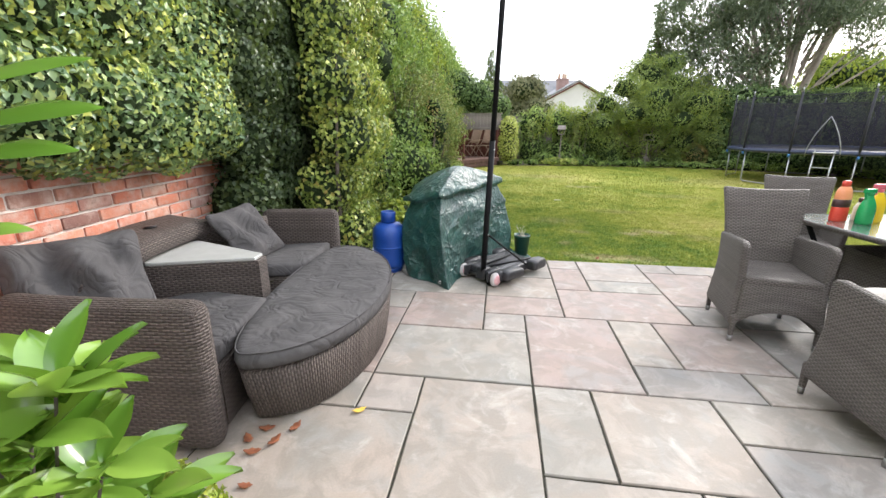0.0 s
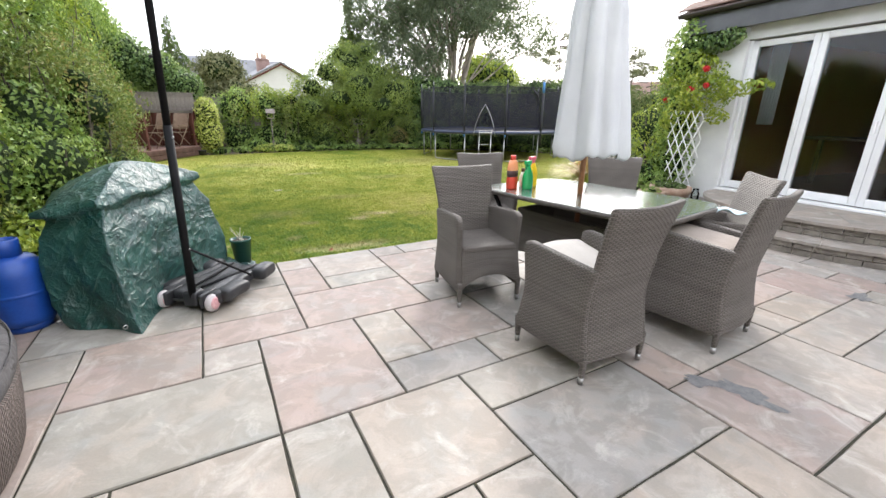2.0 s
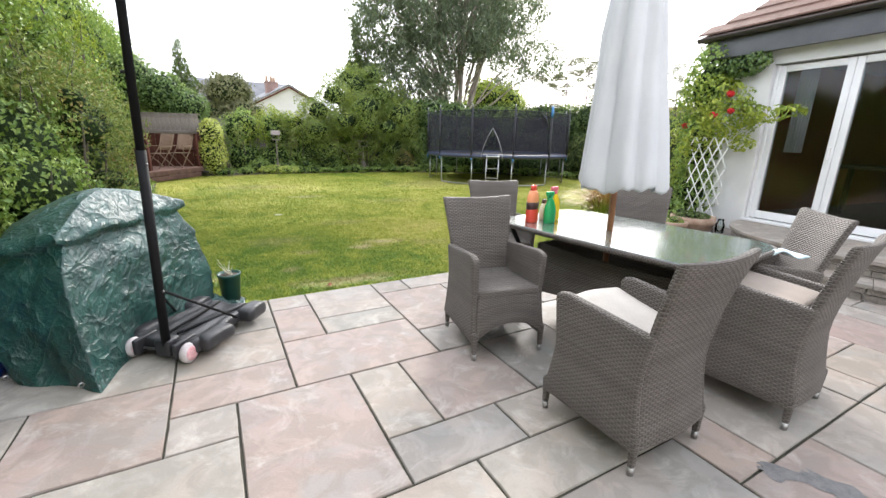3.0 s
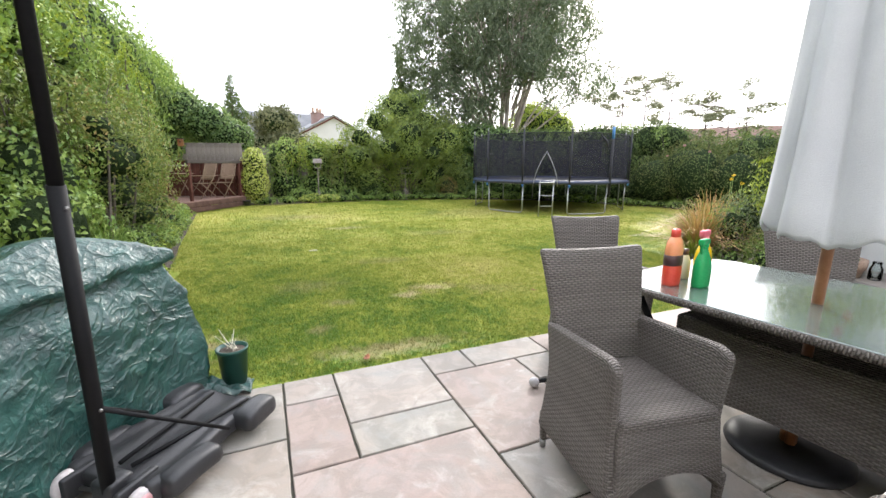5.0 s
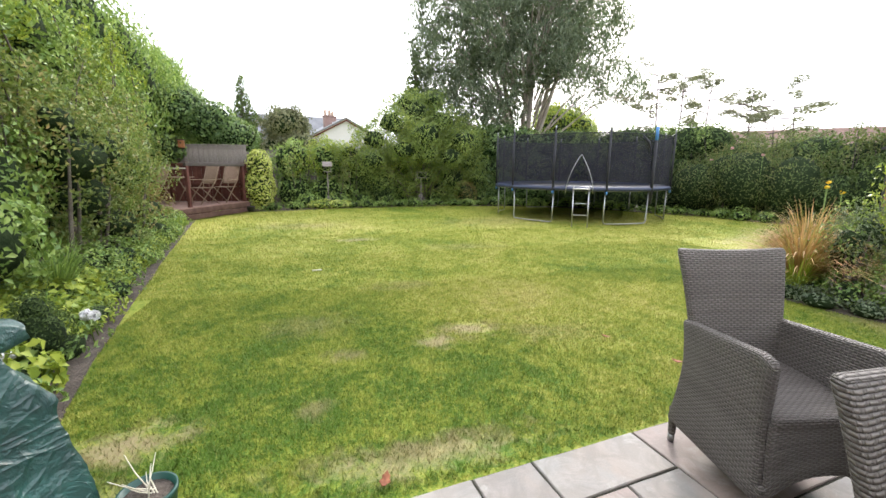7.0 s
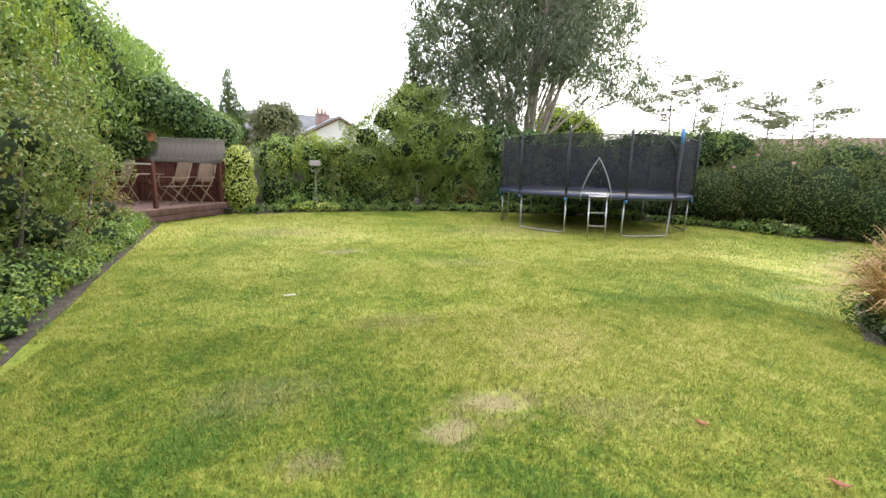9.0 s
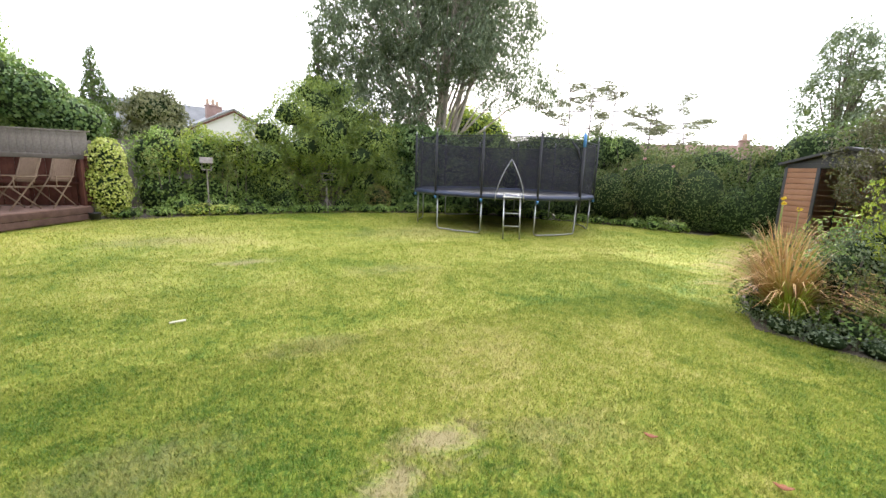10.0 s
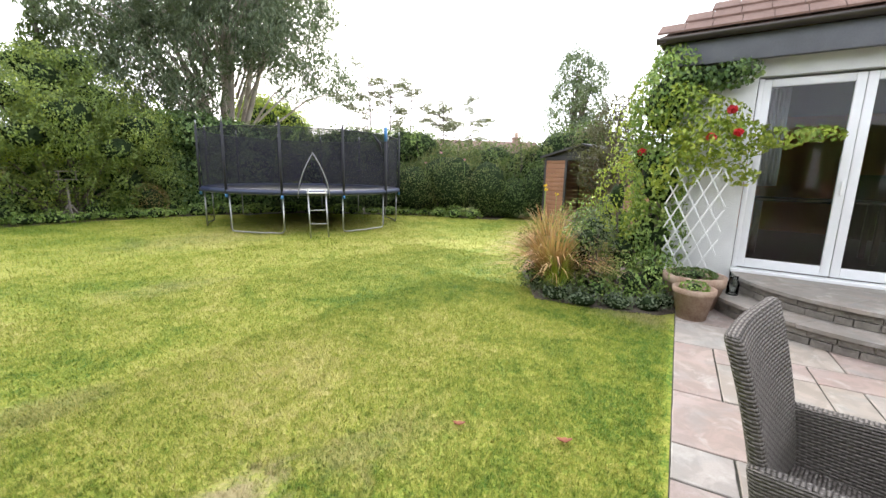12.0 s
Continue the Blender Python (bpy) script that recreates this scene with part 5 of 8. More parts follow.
    def prism(name, pts, z0, z1, mat, inset=0.0):
        n = len(pts)
        cx, cy = sum(p[0] for p in pts) / n, sum(p[1] for p in pts) / n
        pp = [(cx + (x - cx) * (1 - inset), cy + (y - cy) * (1 - inset)) for x, y in pts]
        v = [(x, y, z0) for x, y in pp] + [(x, y, z1 - 0.006) for x, y in pp] + [(cx + (x - cx) * 0.985, cy + (y - cy) * 0.985, z1) for x, y in pp]
        f, uv, per = [], [], 0
        for i in range(n):
            j = (i + 1) % n
            L = math.dist(pp[i], pp[j])
            for q, (a, b) in enumerate(((z0, z1 - 0.006), (z1 - 0.006, z1))):
                f.append((q * n + i, q * n + j, (q + 1) * n + j, (q + 1) * n + i))
                uv += [(per, a), (per + L, a), (per + L, b), (per, b)]
            per += L
        f += [tuple(range(2 * n, 3 * n)), tuple(reversed(range(n)))]
        uv += [(v[i][0], v[i][1]) for i in range(2 * n, 3 * n)] + [(v[i][0], v[i][1]) for i in reversed(range(n))]
        if sum(pp[i][0] * pp[(i + 1) % n][1] - pp[(i + 1) % n][0] * pp[i][1] for i in range(n)) < 0:
            f = [tuple(reversed(q)) for q in f]
            uv2, c = [], 0
            for q in f:
                uv2 += uv[c:c + len(q)][::-1]
                c += len(q)
            uv = uv2
        return mesh_from(name, v, f, mat, t, uv, smooth=False)
    prism("table_body", tri, 0.02, 0.60, W)
    prism("table_top", tri, 0.602, 0.618, M["table_stone"], 0.05)
    # woven headrest block with a parasol hole behind the wedge table
    rbox("headrest", (0.30, 0.72, 0.12), W, t, (-0.82, -0.06, 0.70), 0.05, (5, 10, 2), lambda x, y, z: (x + 0.30 * y * y, y, z - 0.14 * x))
    lathe("hole_liner", [(0, 0.0), (0.034, 0.0), (0.034, 0.008), (0.0, 0.008)], M["black"], t, (-0.80, -0.06, 0.762), 20)
    return tagged(t, "round dark-grey woven sofa with charcoal pads and a wedge table", "sofa")


M["table_stone"] = mottled("pale_frosted_glass", (0.34, 0.34, 0.32), (0.42, 0.42, 0.40), 12, 0.45, 0.001, 120)
sofa()


def ottoman():
    t = empty("ottoman")
    t.matrix_basis = pose(-0.83, 2.59, 0, 0, 0, 12)
    n = 56
    ring = []
    for i in range(n):
        a = 2 * math.pi * i / n
        x, y = math.cos(a), math.sin(a)
        ring.append((0.12 + (0.50 * x if x > 0 else 0.17 * x * (1 + 0.0)), 0.86 * y))
    for nm, prof, mat in (("base", [(0.0, 0.88), (0.02, 0.915), (0.16, 0.965), (0.30, 1.0), (0.31, 0.96), (0.31, 0.0)], M["wicker_dark"]),
                          ("pad", [(0.312, 0.0), (0.312, 0.97), (0.325, 1.005), (0.36, 1.02), (0.39, 1.005), (0.405, 0.96), (0.412, 0.85), (0.416, 0.5), (0.417, 0.0)], M["fabric"])):
        v, f, uv = [], [], []
        cx, cy = 0.2, 0
        for z, s in prof:
            for k, (x, y) in enumerate(ring):
                lift = 0.006 * math.sin(k * 0.7) * (z > 0.4) * s
                v.append((cx + (x - cx) * s, cy + (y - cy) * s, z + lift))
        per = [0]
        for i in range(n):
            per.append(per[-1] + math.dist(ring[i], ring[(i + 1) % n]))
        for q in range(len(prof) - 1):
            for i in range(n):
                j = (i + 1) % n
                f.append((q * n + i, q * n + j, (q + 1) * n + j, (q + 1) * n + i))
                uv += [(prof[q][0], per[i]), (prof[q][0], per[i + 1]), (prof[q + 1][0], per[i + 1]), (prof[q + 1][0], per[i])] if nm == "base" else [(per[i], prof[q][0]), (per[i + 1], prof[q][0]), (per[i + 1], prof[q + 1][0]), (per[i], prof[q + 1][0])]
        mesh_from(nm, v, f, mat, t, uv)
    pts = [(0.2 + (x - 0.2) * 1.0, y * 1.0, 0.40) for x, y in ring] + [(0.2 + (ring[0][0] - 0.2), ring[0][1], 0.40)]
    tube("piping", pts, 0.004, M["fabric"], t, 6)
    return tagged(t, "half-round woven ottoman with a thick charcoal pad", "ottoman")


ottoman()


def pillow(x, y, z, rx, ry, rz, label):
    t = empty("cushion")
    t.matrix_basis = pose(x, y, z, rx, ry, rz)

    def f(px, py, pz):
        a, b = abs(px) / 0.24, abs(py) / 0.2
        k = max(0.05, (1 - min(1, a) ** 3) * (1 - min(1, b) ** 3)) ** 0.5
        pinch = 1 + 0.07 * (a * b)
        crease = 0.034 * math.sin(px * 26 + 1.5 * math.sin(py * 7)) + 0.008 * math.sin(py * 31 + px * 17)
        return px * pinch, py * pinch, pz * (0.25 + 1.2 * k) + crease * k
    rbox("cover", (0.50, 0.42, 0.10), M["fabric"], t, (0, 0, 0), 0.04, (20, 16, 2), f)
    return tagged(t, label, "cushion", "scatter cushions on the sofa")


pillow(-1.40, 1.80, 0.645, 58, 0, 60, "crumpled charcoal scatter cushion leaning on the sofa back")
pillow(-1.40, 2.96, 0.60, 50, 0, 98, "crumpled charcoal scatter cushion leaning on the far sofa arm")


# ---- gas bottle, covered barbecue, parasol-type stand base ----
g = empty("gas_bottle", -0.74, 4.08, 0)
lathe("body", [(0, 0.035), (0.12, 0.035), (0.148, 0.05), (0.155, 0.09), (0.155, 0.36), (0.148, 0.42), (0.115, 0.46), (0.06, 0.48), (0, 0.485)], M["blue_metal"], g, (0, 0, 0), 36)
lathe("foot_ring", [(0.115, 0.0), (0.128, 0.0), (0.132, 0.045), (0.12, 0.045)], M["blue_metal"], g, (0, 0, 0), 36)
lathe("weld_band", [(0.1555, 0.235), (0.1585, 0.24), (0.1585, 0.252), (0.1555, 0.257)], M["blue_metal"], g, (0, 0, 0), 36)
lathe("shroud", [(0.058, 0.475), (0.07, 0.48), (0.07, 0.575), (0.062, 0.58), (0.056, 0.575), (0.054, 0.48)], M["blue_metal"], g, (0, 0, 0), 28)
lathe("valve", [(0, 0.48), (0.016, 0.48), (0.016, 0.55), (0, 0.56)], M["brass"], g, (0, 0, 0), 14)
rbox("label", (0.004, 0.07, 0.10), M["white_plastic"], g, (-0.12, -0.099, 0.19), 0.001, m=None)
tagged(g, "blue steel gas bottle standing by the covered barbecue", "gas bottle")


def creases(x, y, z):
    """Sharp, straight crumples that run several ways."""
    out = 0.0
    for dx, dy, dz, fr, am in ((0.9, 0.3, 0.4, 8.0, 0.016), (-0.4, 0.8, 0.5, 10.0, 0.014), (0.2, -0.5, 0.9, 13.0, 0.012), (0.7, 0.7, -0.6, 19.0, 0.008), (-0.8, 0.4, 0.9, 26.0, 0.006), (0.5, -0.9, 0.3, 34.0, 0.004)):
        w = (dx * x + dy * y + dz * z) * fr + 1.1 * math.sin(2.3 * x * dz * fr * 0.3 + 3.1 * z + dy * 5)
        out += am * (1 - abs(math.sin(w))) ** 2
    return out


def barbecue_cover():
    """A crumpled tarpaulin over a trolley barbecue: humped, full-sided, its rim folded over along the front."""
    base = [(-0.47, 3.94), (-0.05, 3.71), (0.00, 4.20), (0.38, 4.68), (0.12, 5.00), (-0.30, 5.06), (-0.60, 4.6)]
    top = [(-0.55, 4.12), (-0.20, 3.98), (0.02, 4.40), (0.228, 4.79), (0.02, 4.98), (-0.34, 4.94), (-0.56, 4.55)]
    top_z = [0.71, 0.79, 0.82, 0.845, 0.86, 0.88, 0.80]
    nk = 38
    n = 7 * nk

    def per_corner(pts, k):
        return [tuple(a + (b - a) * j / k for a, b in zip(pts[i], pts[(i + 1) % 7])) for i in range(7) for j in range(k)]
    B, T = per_corner(base, nk), per_corner([(x, y, z) for (x, y), z in zip(top, top_z)], nk)
    cx, cy = -0.12, 4.45
    v, f = [], []
    rows, inner = 46, 26
    loc = empty("barbecue_cover", cx, cy, 0)
    for r in range(rows + 1):
        k = r / rows
        for i in range(n):
            (bx, by), (tx, ty, tz) = B[i], T[i]
            q = i / n * 2 * math.pi
            x, y = bx + (tx - bx) * k ** 0.7, by + (ty - by) * k ** 0.7
            z = 0.004 + (tz - 0.004) * k
            d = math.hypot(x - cx, y - cy)
            seam = 1.0 - 0.35 * abs(math.sin(q * 3.5))
            out = 0.075 * math.sin(math.pi * min(1, 0.12 + k * 0.9)) * seam + creases(x, y, z) * (0.5 + 0.5 * math.sin(math.pi * k)) - 0.01
            out += 0.016 * math.sin(q * 9 + 2 * math.sin(k * 4)) * (1 - k)
            if k > 0.935:
                out += 0.034 + 0.014 * math.sin(q * 5 + 1)
            elif k > 0.78:
                out -= 0.030 * math.sin(math.pi / 2 * (k - 0.78) / 0.155)
            s = 1 + out / d
            v.append(((x - cx) * s, (y - cy) * s, max(0.004, z + 0.014 * math.sin(q * 9 + 1) * k)))
    for r in range(1, inner + 1):
        s = 1 - r / inner
        for i in range(n):
            tx, ty, tz = T[i]
            x, y = (tx - cx) * s, (ty - cy) * s
            rise = (1 - s ** 1.6)
            z = tz + (0.965 - tz) * rise + 0.020 * (1 - s) * math.exp(-((x + 0.16) ** 2 + (y - 0.05) ** 2) / 0.05)
            v.append((x, y, z + creases(x + 3, y, 0.5 * x) * 0.4 * min(1, r / 3) * (0.3 + 0.7 * s) + 0.012))
    R = rows + inner
    for r in range(R):
        for i in range(n):
            f.append((r * n + i, r * n + (i + 1) % n, (r + 1) * n + (i + 1) % n, (r + 1) * n + i))
    mesh_from("tarpaulin", v, f, M["tarp"], loc)
    # a tail that drags behind by the plant pot
    tail_v, tail_f = [], []
    for i in range(17):
        for j in range(11):
            a, b = i / 16, j / 10
            tail_v.append((0.36 + 0.24 * a - cx, 4.60 + 0.17 * b + 0.08 * a - cy, 0.008 + 0.09 * (1 - a) * abs(math.sin(b * 7 + a * 5)) + 0.02 * math.sin(a * 9 + b * 4) ** 2))
    for i in range(16):
        for j in range(10):
            tail_f.append((i * 11 + j, (i + 1) * 11 + j, (i + 1) * 11 + j + 1, i * 11 + j + 1))
    tl = mesh_from("trailing_hem", tail_v, tail_f, M["tarp"], loc)
    sm = tl.modifiers.new("thick", "SOLIDIFY")
    sm.thickness = 0.003
    for x, y in ((-0.52, 3.95), (-0.13, 3.73)):
        lathe("eyelet", [(0.008, 0), (0.015, 0), (0.015, 0.004), (0.008, 0.004)], M["steel"], loc, (0, 0, 0), 14, m=pose(x - cx, y - cy - 0.045, 0.06, 90, 0, 35))
    return tagged(loc, "crumpled dark green tarpaulin tied over a barbecue on the patio", "barbecue cover")


barbecue_cover()


def hoop_base():
    """A wheeled, water-filled stand base with a tall black pole and braces."""
    t = empty("stand_base")
    # local: +y runs from the wheels to the broad end
    t.matrix_basis = pose(0.19, 3.99, 0, 0, 0, -32)

    def lean(z):
        return (0.046 + 0.082 * z, -0.041 - 0.0448 * z, z)

    def f(x, y, z):
        k = (y + 0.36) / 0.72
        w = 0.80 + 0.10 * k + 0.10 * math.sin(k * math.pi * 2.2) * (abs(x) > 0.12)
        up = z > 0
        hollow = -0.022 * math.exp(-(x / 0.09) ** 2) * up
        valley = -0.012 * math.exp(-((abs(x) - 0.17) / 0.03) ** 2) * up
        return x * w, y, z * (1 - 0.25 * k) + hollow + valley + (0.0 if up else 0.012)
    rbox("tank", (0.52, 0.66, 0.11), M["black"], t, (0, 0.31, 0.080), 0.03, (26, 18, 2), f)
    for s in (-1, 1):
        rbox("side_pod", (0.12, 0.22, 0.085), M["black"], t, (s * 0.225, 0.545, 0.085), 0.035, (4, 8, 2), lambda x, y, z: (x * (1 - 0.8 * y), y, z + 0.022 * math.cos(y * 11) * (z > 0)))
        rbox("front_pod", (0.11, 0.26, 0.095), M["black"], t, (s * 0.235, 0.145, 0.083), 0.038, (4, 8, 2), lambda x, y, z, s=s: (x + s * 0.05 * y, y, z * (1 - 0.5 * y) + 0.012 * math.cos(y * 10)))
        w = lathe("wheel", [(0.0, -0.024), (0.04, -0.024), (0.058, -0.018), (0.063, 0), (0.058, 0.018), (0.04, 0.024), (0, 0.024)], M["wheel_pale"], t, (0, 0, 0), 28, m=pose(s * 0.185, -0.03, 0.063, 0, 90, 0))
        lathe("rim", [(0.0, 0.0245), (0.018, 0.029), (0.034, 0.029), (0.044, 0.0245), (0.044, -0.0245), (0.034, -0.029), (0, -0.029)], M["pink"], w, (0, 0, 0), 28, m=pose(s * 0.185, -0.03, 0.063, 0, 90, 0))
        rbox("fork", (0.03, 0.17, 0.10), M["black"], t, (s * 0.135, 0.0, 0.083), 0.012)
        p = lean(0.46)
        tube("brace", [(p[0] + s * 0.024, p[1] + 0.005, p[2]), (s * 0.235, 0.36, 0.125)], 0.0085, M["black_metal"], t, 10)
    tube("tie_rod", [(-0.01, 0.05, 0.135), (-0.08, 0.60, 0.115)], 0.009, M["black_metal"], t, 8)
    tube("tie_rod", [(0.05, 0.05, 0.135), (0.14, 0.60, 0.115)], 0.009, M["black_metal"], t, 8)
    tube("axle", [(-0.21, -0.03, 0.063), (0.21, -0.03, 0.063)], 0.008, M["steel"], t)
    rbox("pole_socket", (0.11, 0.10, 0.11), M["black"], t, (0.04, -0.02, 0.09), 0.02)
    tube("pole", [lean(0.05), lean(1.25)], 0.0245, M["black_metal"], t, 20)
    tube("pole_upper", [lean(1.24), lean(3.1)], 0.0205, M["black_metal"], t, 20)
    for z in (0.46, 1.18):
        rbox("bolt", (0.066, 0.011, 0.011), M["steel"], t, lean(z), 0.004)
    rbox("clamp_knob", (0.034, 0.018, 0.018), M["black"], t, (lean(1.62)[0] - 0.032, lean(1.62)[1], 1.62), 0.006)
    return tagged(t, "wheeled black plastic stand base with a tall black pole", "stand")


hoop_base()


def plant_pot(name, x, y, r, h, mat, label, rim=0.02, taper=0.72, fill=0.9, category="plant pot"):
    t = empty(name, x, y, 0)
    lathe("pot", [(0, 0), (r * taper, 0), (r * (taper + (1 - taper) * 0.8), h - rim * 1.6), (r * 0.985, h - rim * 1.5), (r, h - rim), (r, h), (r * 0.9, h), (r * 0.88, h * fill), (0, h * fill)], mat, t, (0, 0, 0), 36)
    return tagged(t, label, category)


p = plant_pot("plant_pot", 0.50, 4.81, 0.088, 0.25, M["pot_green"], "dark green plastic pot with withered stems at the lawn edge", 0.012)
lathe("potting_soil", [(0, 0.228), (0.074, 0.228), (0.072, 0.232), (0, 0.236)], M["soil"], p, (0, 0, 0), 20)
sr = random.Random(3)
many = []
for _ in range(9):
    a, l = sr.uniform(0, 6.28), sr.uniform(0.08, 0.2)
    many.append(([(sr.uniform(-.03, .03), sr.uniform(-.03, .03), 0.23), (math.cos(a) * l * .3, math.sin(a) * l * .3, 0.23 + l * 0.4), (math.cos(a) * l * .55, math.sin(a) * l * .55, 0.23 + l * 0.7)], [0.0025, 0.002, 0.001]))
tubes("stems", many, M["pale_label"], p)


# ---- trampoline ----
def trampoline():
    cx, cy, R, H = 8.15, 13.90, 2.17, 0.86
    t = empty("trampoline", cx, cy, 0)
    lathe("jump_mat", [(0, H - 0.012), (1.75, H), (1.78, H + 0.004), (1.75, H - 0.006), (0, H - 0.02)], M["mat"], t, (0, 0, 0), 64)
    lathe("edge_pad", [(1.74, H + 0.008), (1.76, H + 0.035), (2.16, H + 0.035), (2.22, H + 0.01), (2.22, H - 0.06), (2.18, H - 0.06), (2.16, H - 0.01), (1.74, H + 0.0)], M["pad"], t, (0, 0, 0), 72)
    ring = [(R * math.cos(a), R * math.sin(a), H - 0.05) for a in np.linspace(0, 2 * math.pi, 49)]
    tube("frame_ring", ring, 0.022, M["steel"], t, 8)
    for k in range(12):
        a = radians(12 + 30 * k)
        c, s = math.cos(a), math.sin(a)
        blue = k in (9, )
        pz = 2.20
        m = M["foam"]
        if blue:
            tube("pole_sleeve", [(2.20 * c, 2.20 * s, 0.50), (2.20 * c, 2.20 * s, 1.98)], 0.032, M["foam"], t, 10)
            tube("pole_sleeve", [(2.20 * c, 2.20 * s, 1.985), (2.20 * c, 2.20 * s, pz + 0.08)], 0.034, M["foam_blue"], t, 10, "bright blue foam sleeve")
        else:
            tube("pole_sleeve", [(2.20 * c, 2.20 * s, 0.78), (2.20 * c, 2.20 * s, pz)], 0.024, m, t, 10)
        tube("pole_tip", [(2.20 * c, 2.20 * s, pz), (2.20 * c, 2.20 * s, pz + 0.1)], 0.014, M["steel"], t, 8)
        tube("pole_sleeve_foot", [(2.20 * c, 2.20 * s, 0.72), (2.20 * c, 2.20 * s, 0.79)], 0.026, M["foam_blue"], t, 10, "blue foam collar")
    for k in range(6):
        a0, a1 = radians(12 + 60 * k), radians(42 + 60 * k)
        p0, p1 = (2.13 * math.cos(a0), 2.13 * math.sin(a0)), (2.13 * math.cos(a1), 2.13 * math.sin(a1))
        mid = ((p0[0] + p1[0]) / 2 * 1.03, (p0[1] + p1[1]) / 2 * 1.03)
        def L(p, q, u):
            return (p[0] + (q[0] - p[0]) * u, p[1] + (q[1] - p[1]) * u)
        pts = [(*p0, H - 0.05), (*p0, 0.08), (*L(p0, mid, 0.06), 0.03), (*L(p0, mid, 0.16), 0.018), (*mid, 0.018), (*L(p1, mid, 0.16), 0.018), (*L(p1, mid, 0.06), 0.03), (*p1, 0.08), (*p1, H - 0.05)]
        tube("leg_frame", pts, 0.017, M["steel"], t, 8)
    # the net: twelve flat panels between the poles, open at the entrance
    ent = radians(237)
    hw = 0.125
    angs = sorted([radians(12 + 30 * k) for k in range(12)] + [ent - hw, ent, ent + hw])
    v, f = [], []
    for a in angs:
        # points on the straight run between neighbouring poles
        k = math.floor((math.degrees(a) - 12 + 1e-6) / 30)
        m = radians(12 + 30 * k + 15)
        r = 2.165 * math.cos(radians(15)) / math.cos(a - m)
        for z in (H + 0.02, 2.13):
            v.append((r * math.cos(a), r * math.sin(a), z))
    n = len(angs)
    ie = [i for i, a in enumerate(angs) if abs(a - ent) < 1e-6][0]
    r = 2.165 * math.cos(radians(15)) / math.cos(ent - radians(237))
    for i in range(n):
        j = (i + 1) % n
        if i in (ie - 1, ie):
            continue
        f.append((2 * i, 2 * j, 2 * j + 1, 2 * i + 1))
    tip = len(v)
    v.append((v[2 * ie][0], v[2 * ie][1], 1.62))
    f.append((2 * (ie - 1), tip, 2 * ie + 1, 2 * (ie - 1) + 1))
    f.append((2 * (ie + 1), 2 * (ie + 1) + 1, 2 * ie + 1, tip))
    mesh_from("safety_net", v, f, M["net"], t, smooth=False)
    tube("net_top_cord", [v[2 * (i % n) + 1] for i in range(n + 1)], 0.008, M["foam"], t, 6)
    # silver arch of the entrance
    pts = []
    nx, ny = math.cos(ent), math.sin(ent)
    tx, ty = -ny, nx
    for k in range(17):
        u = -1 + k / 8
        hh = 1 - abs(u)
        w = 0.29 * (1 - hh ** 1.8) * (1 if u > 0 else -1)
        z = H - 0.12 + 0.90 * hh
        pts.append((nx * 2.2 + tx * w, ny * 2.2 + ty * w, z))
    tube("entrance_arch", pts, 0.010, M["steel"], t, 8)
    sa = radians(279)
    tube("loose_strap", [(2.05 * math.cos(sa - 0.10), 2.12 * math.sin(sa - 0.10), 2.10), (2.10 * math.cos(sa - 0.03), 2.16 * math.sin(sa - 0.03), 1.93), (2.12 * math.cos(sa + 0.01), 2.18 * math.sin(sa + 0.01), 1.70)], [0.012, 0.035, 0.01], M["foam"], t, 8)
    t.scale = (1.065, 1.065, 1.0)
    return tagged(t, "round trampoline with a dark safety net and navy pad", "trampoline")


trampoline()


def ladder():
    ent = radians(238)
    nx, ny = math.cos(ent), math.sin(ent)
    tx, ty = -ny, nx
    cx, cy = 8.15 + nx * 2.78, 13.90 + ny * 2.78
    t = empty("trampoline_ladder", cx, cy, 0)
    for s in (-1, 1):
        tube("rail", [(tx * s * 0.17, ty * s * 0.17, 0.0), (tx * s * 0.17 - nx * 0.33, ty * s * 0.17 - ny * 0.33, 0.93)], 0.016, M["steel"], t, 8)
    for k, z in enumerate((0.26, 0.52)):
        c = (-nx * 0.33 * z / 0.93, -ny * 0.33 * z / 0.93)
        rbox("rung", (0.33, 0.05, 0.02), M["steel"], t, (0, 0, 0), 0.006, m=Matrix.Translation((c[0], c[1], z)) @ pose(0, 0, 0, 0, 0, math.degrees(ent) + 90))
    c = (-nx * 0.30, -ny * 0.30)
    rbox("top_step", (0.40, 0.10, 0.03), M["steel"], t, (0, 0, 0), 0.015, m=Matrix.Translation((c[0], c[1], 0.85)) @ pose(0, 0, 0, 0, 0, math.degrees(ent) + 90))
    return tagged(t, "short galvanised ladder leaning on the trampoline edge", "ladder")


ladder()


# ---- corner deck with its fence, posts and folding chairs ----
DK = [(-2.02, 14.80), (-1.06, 16.62)]


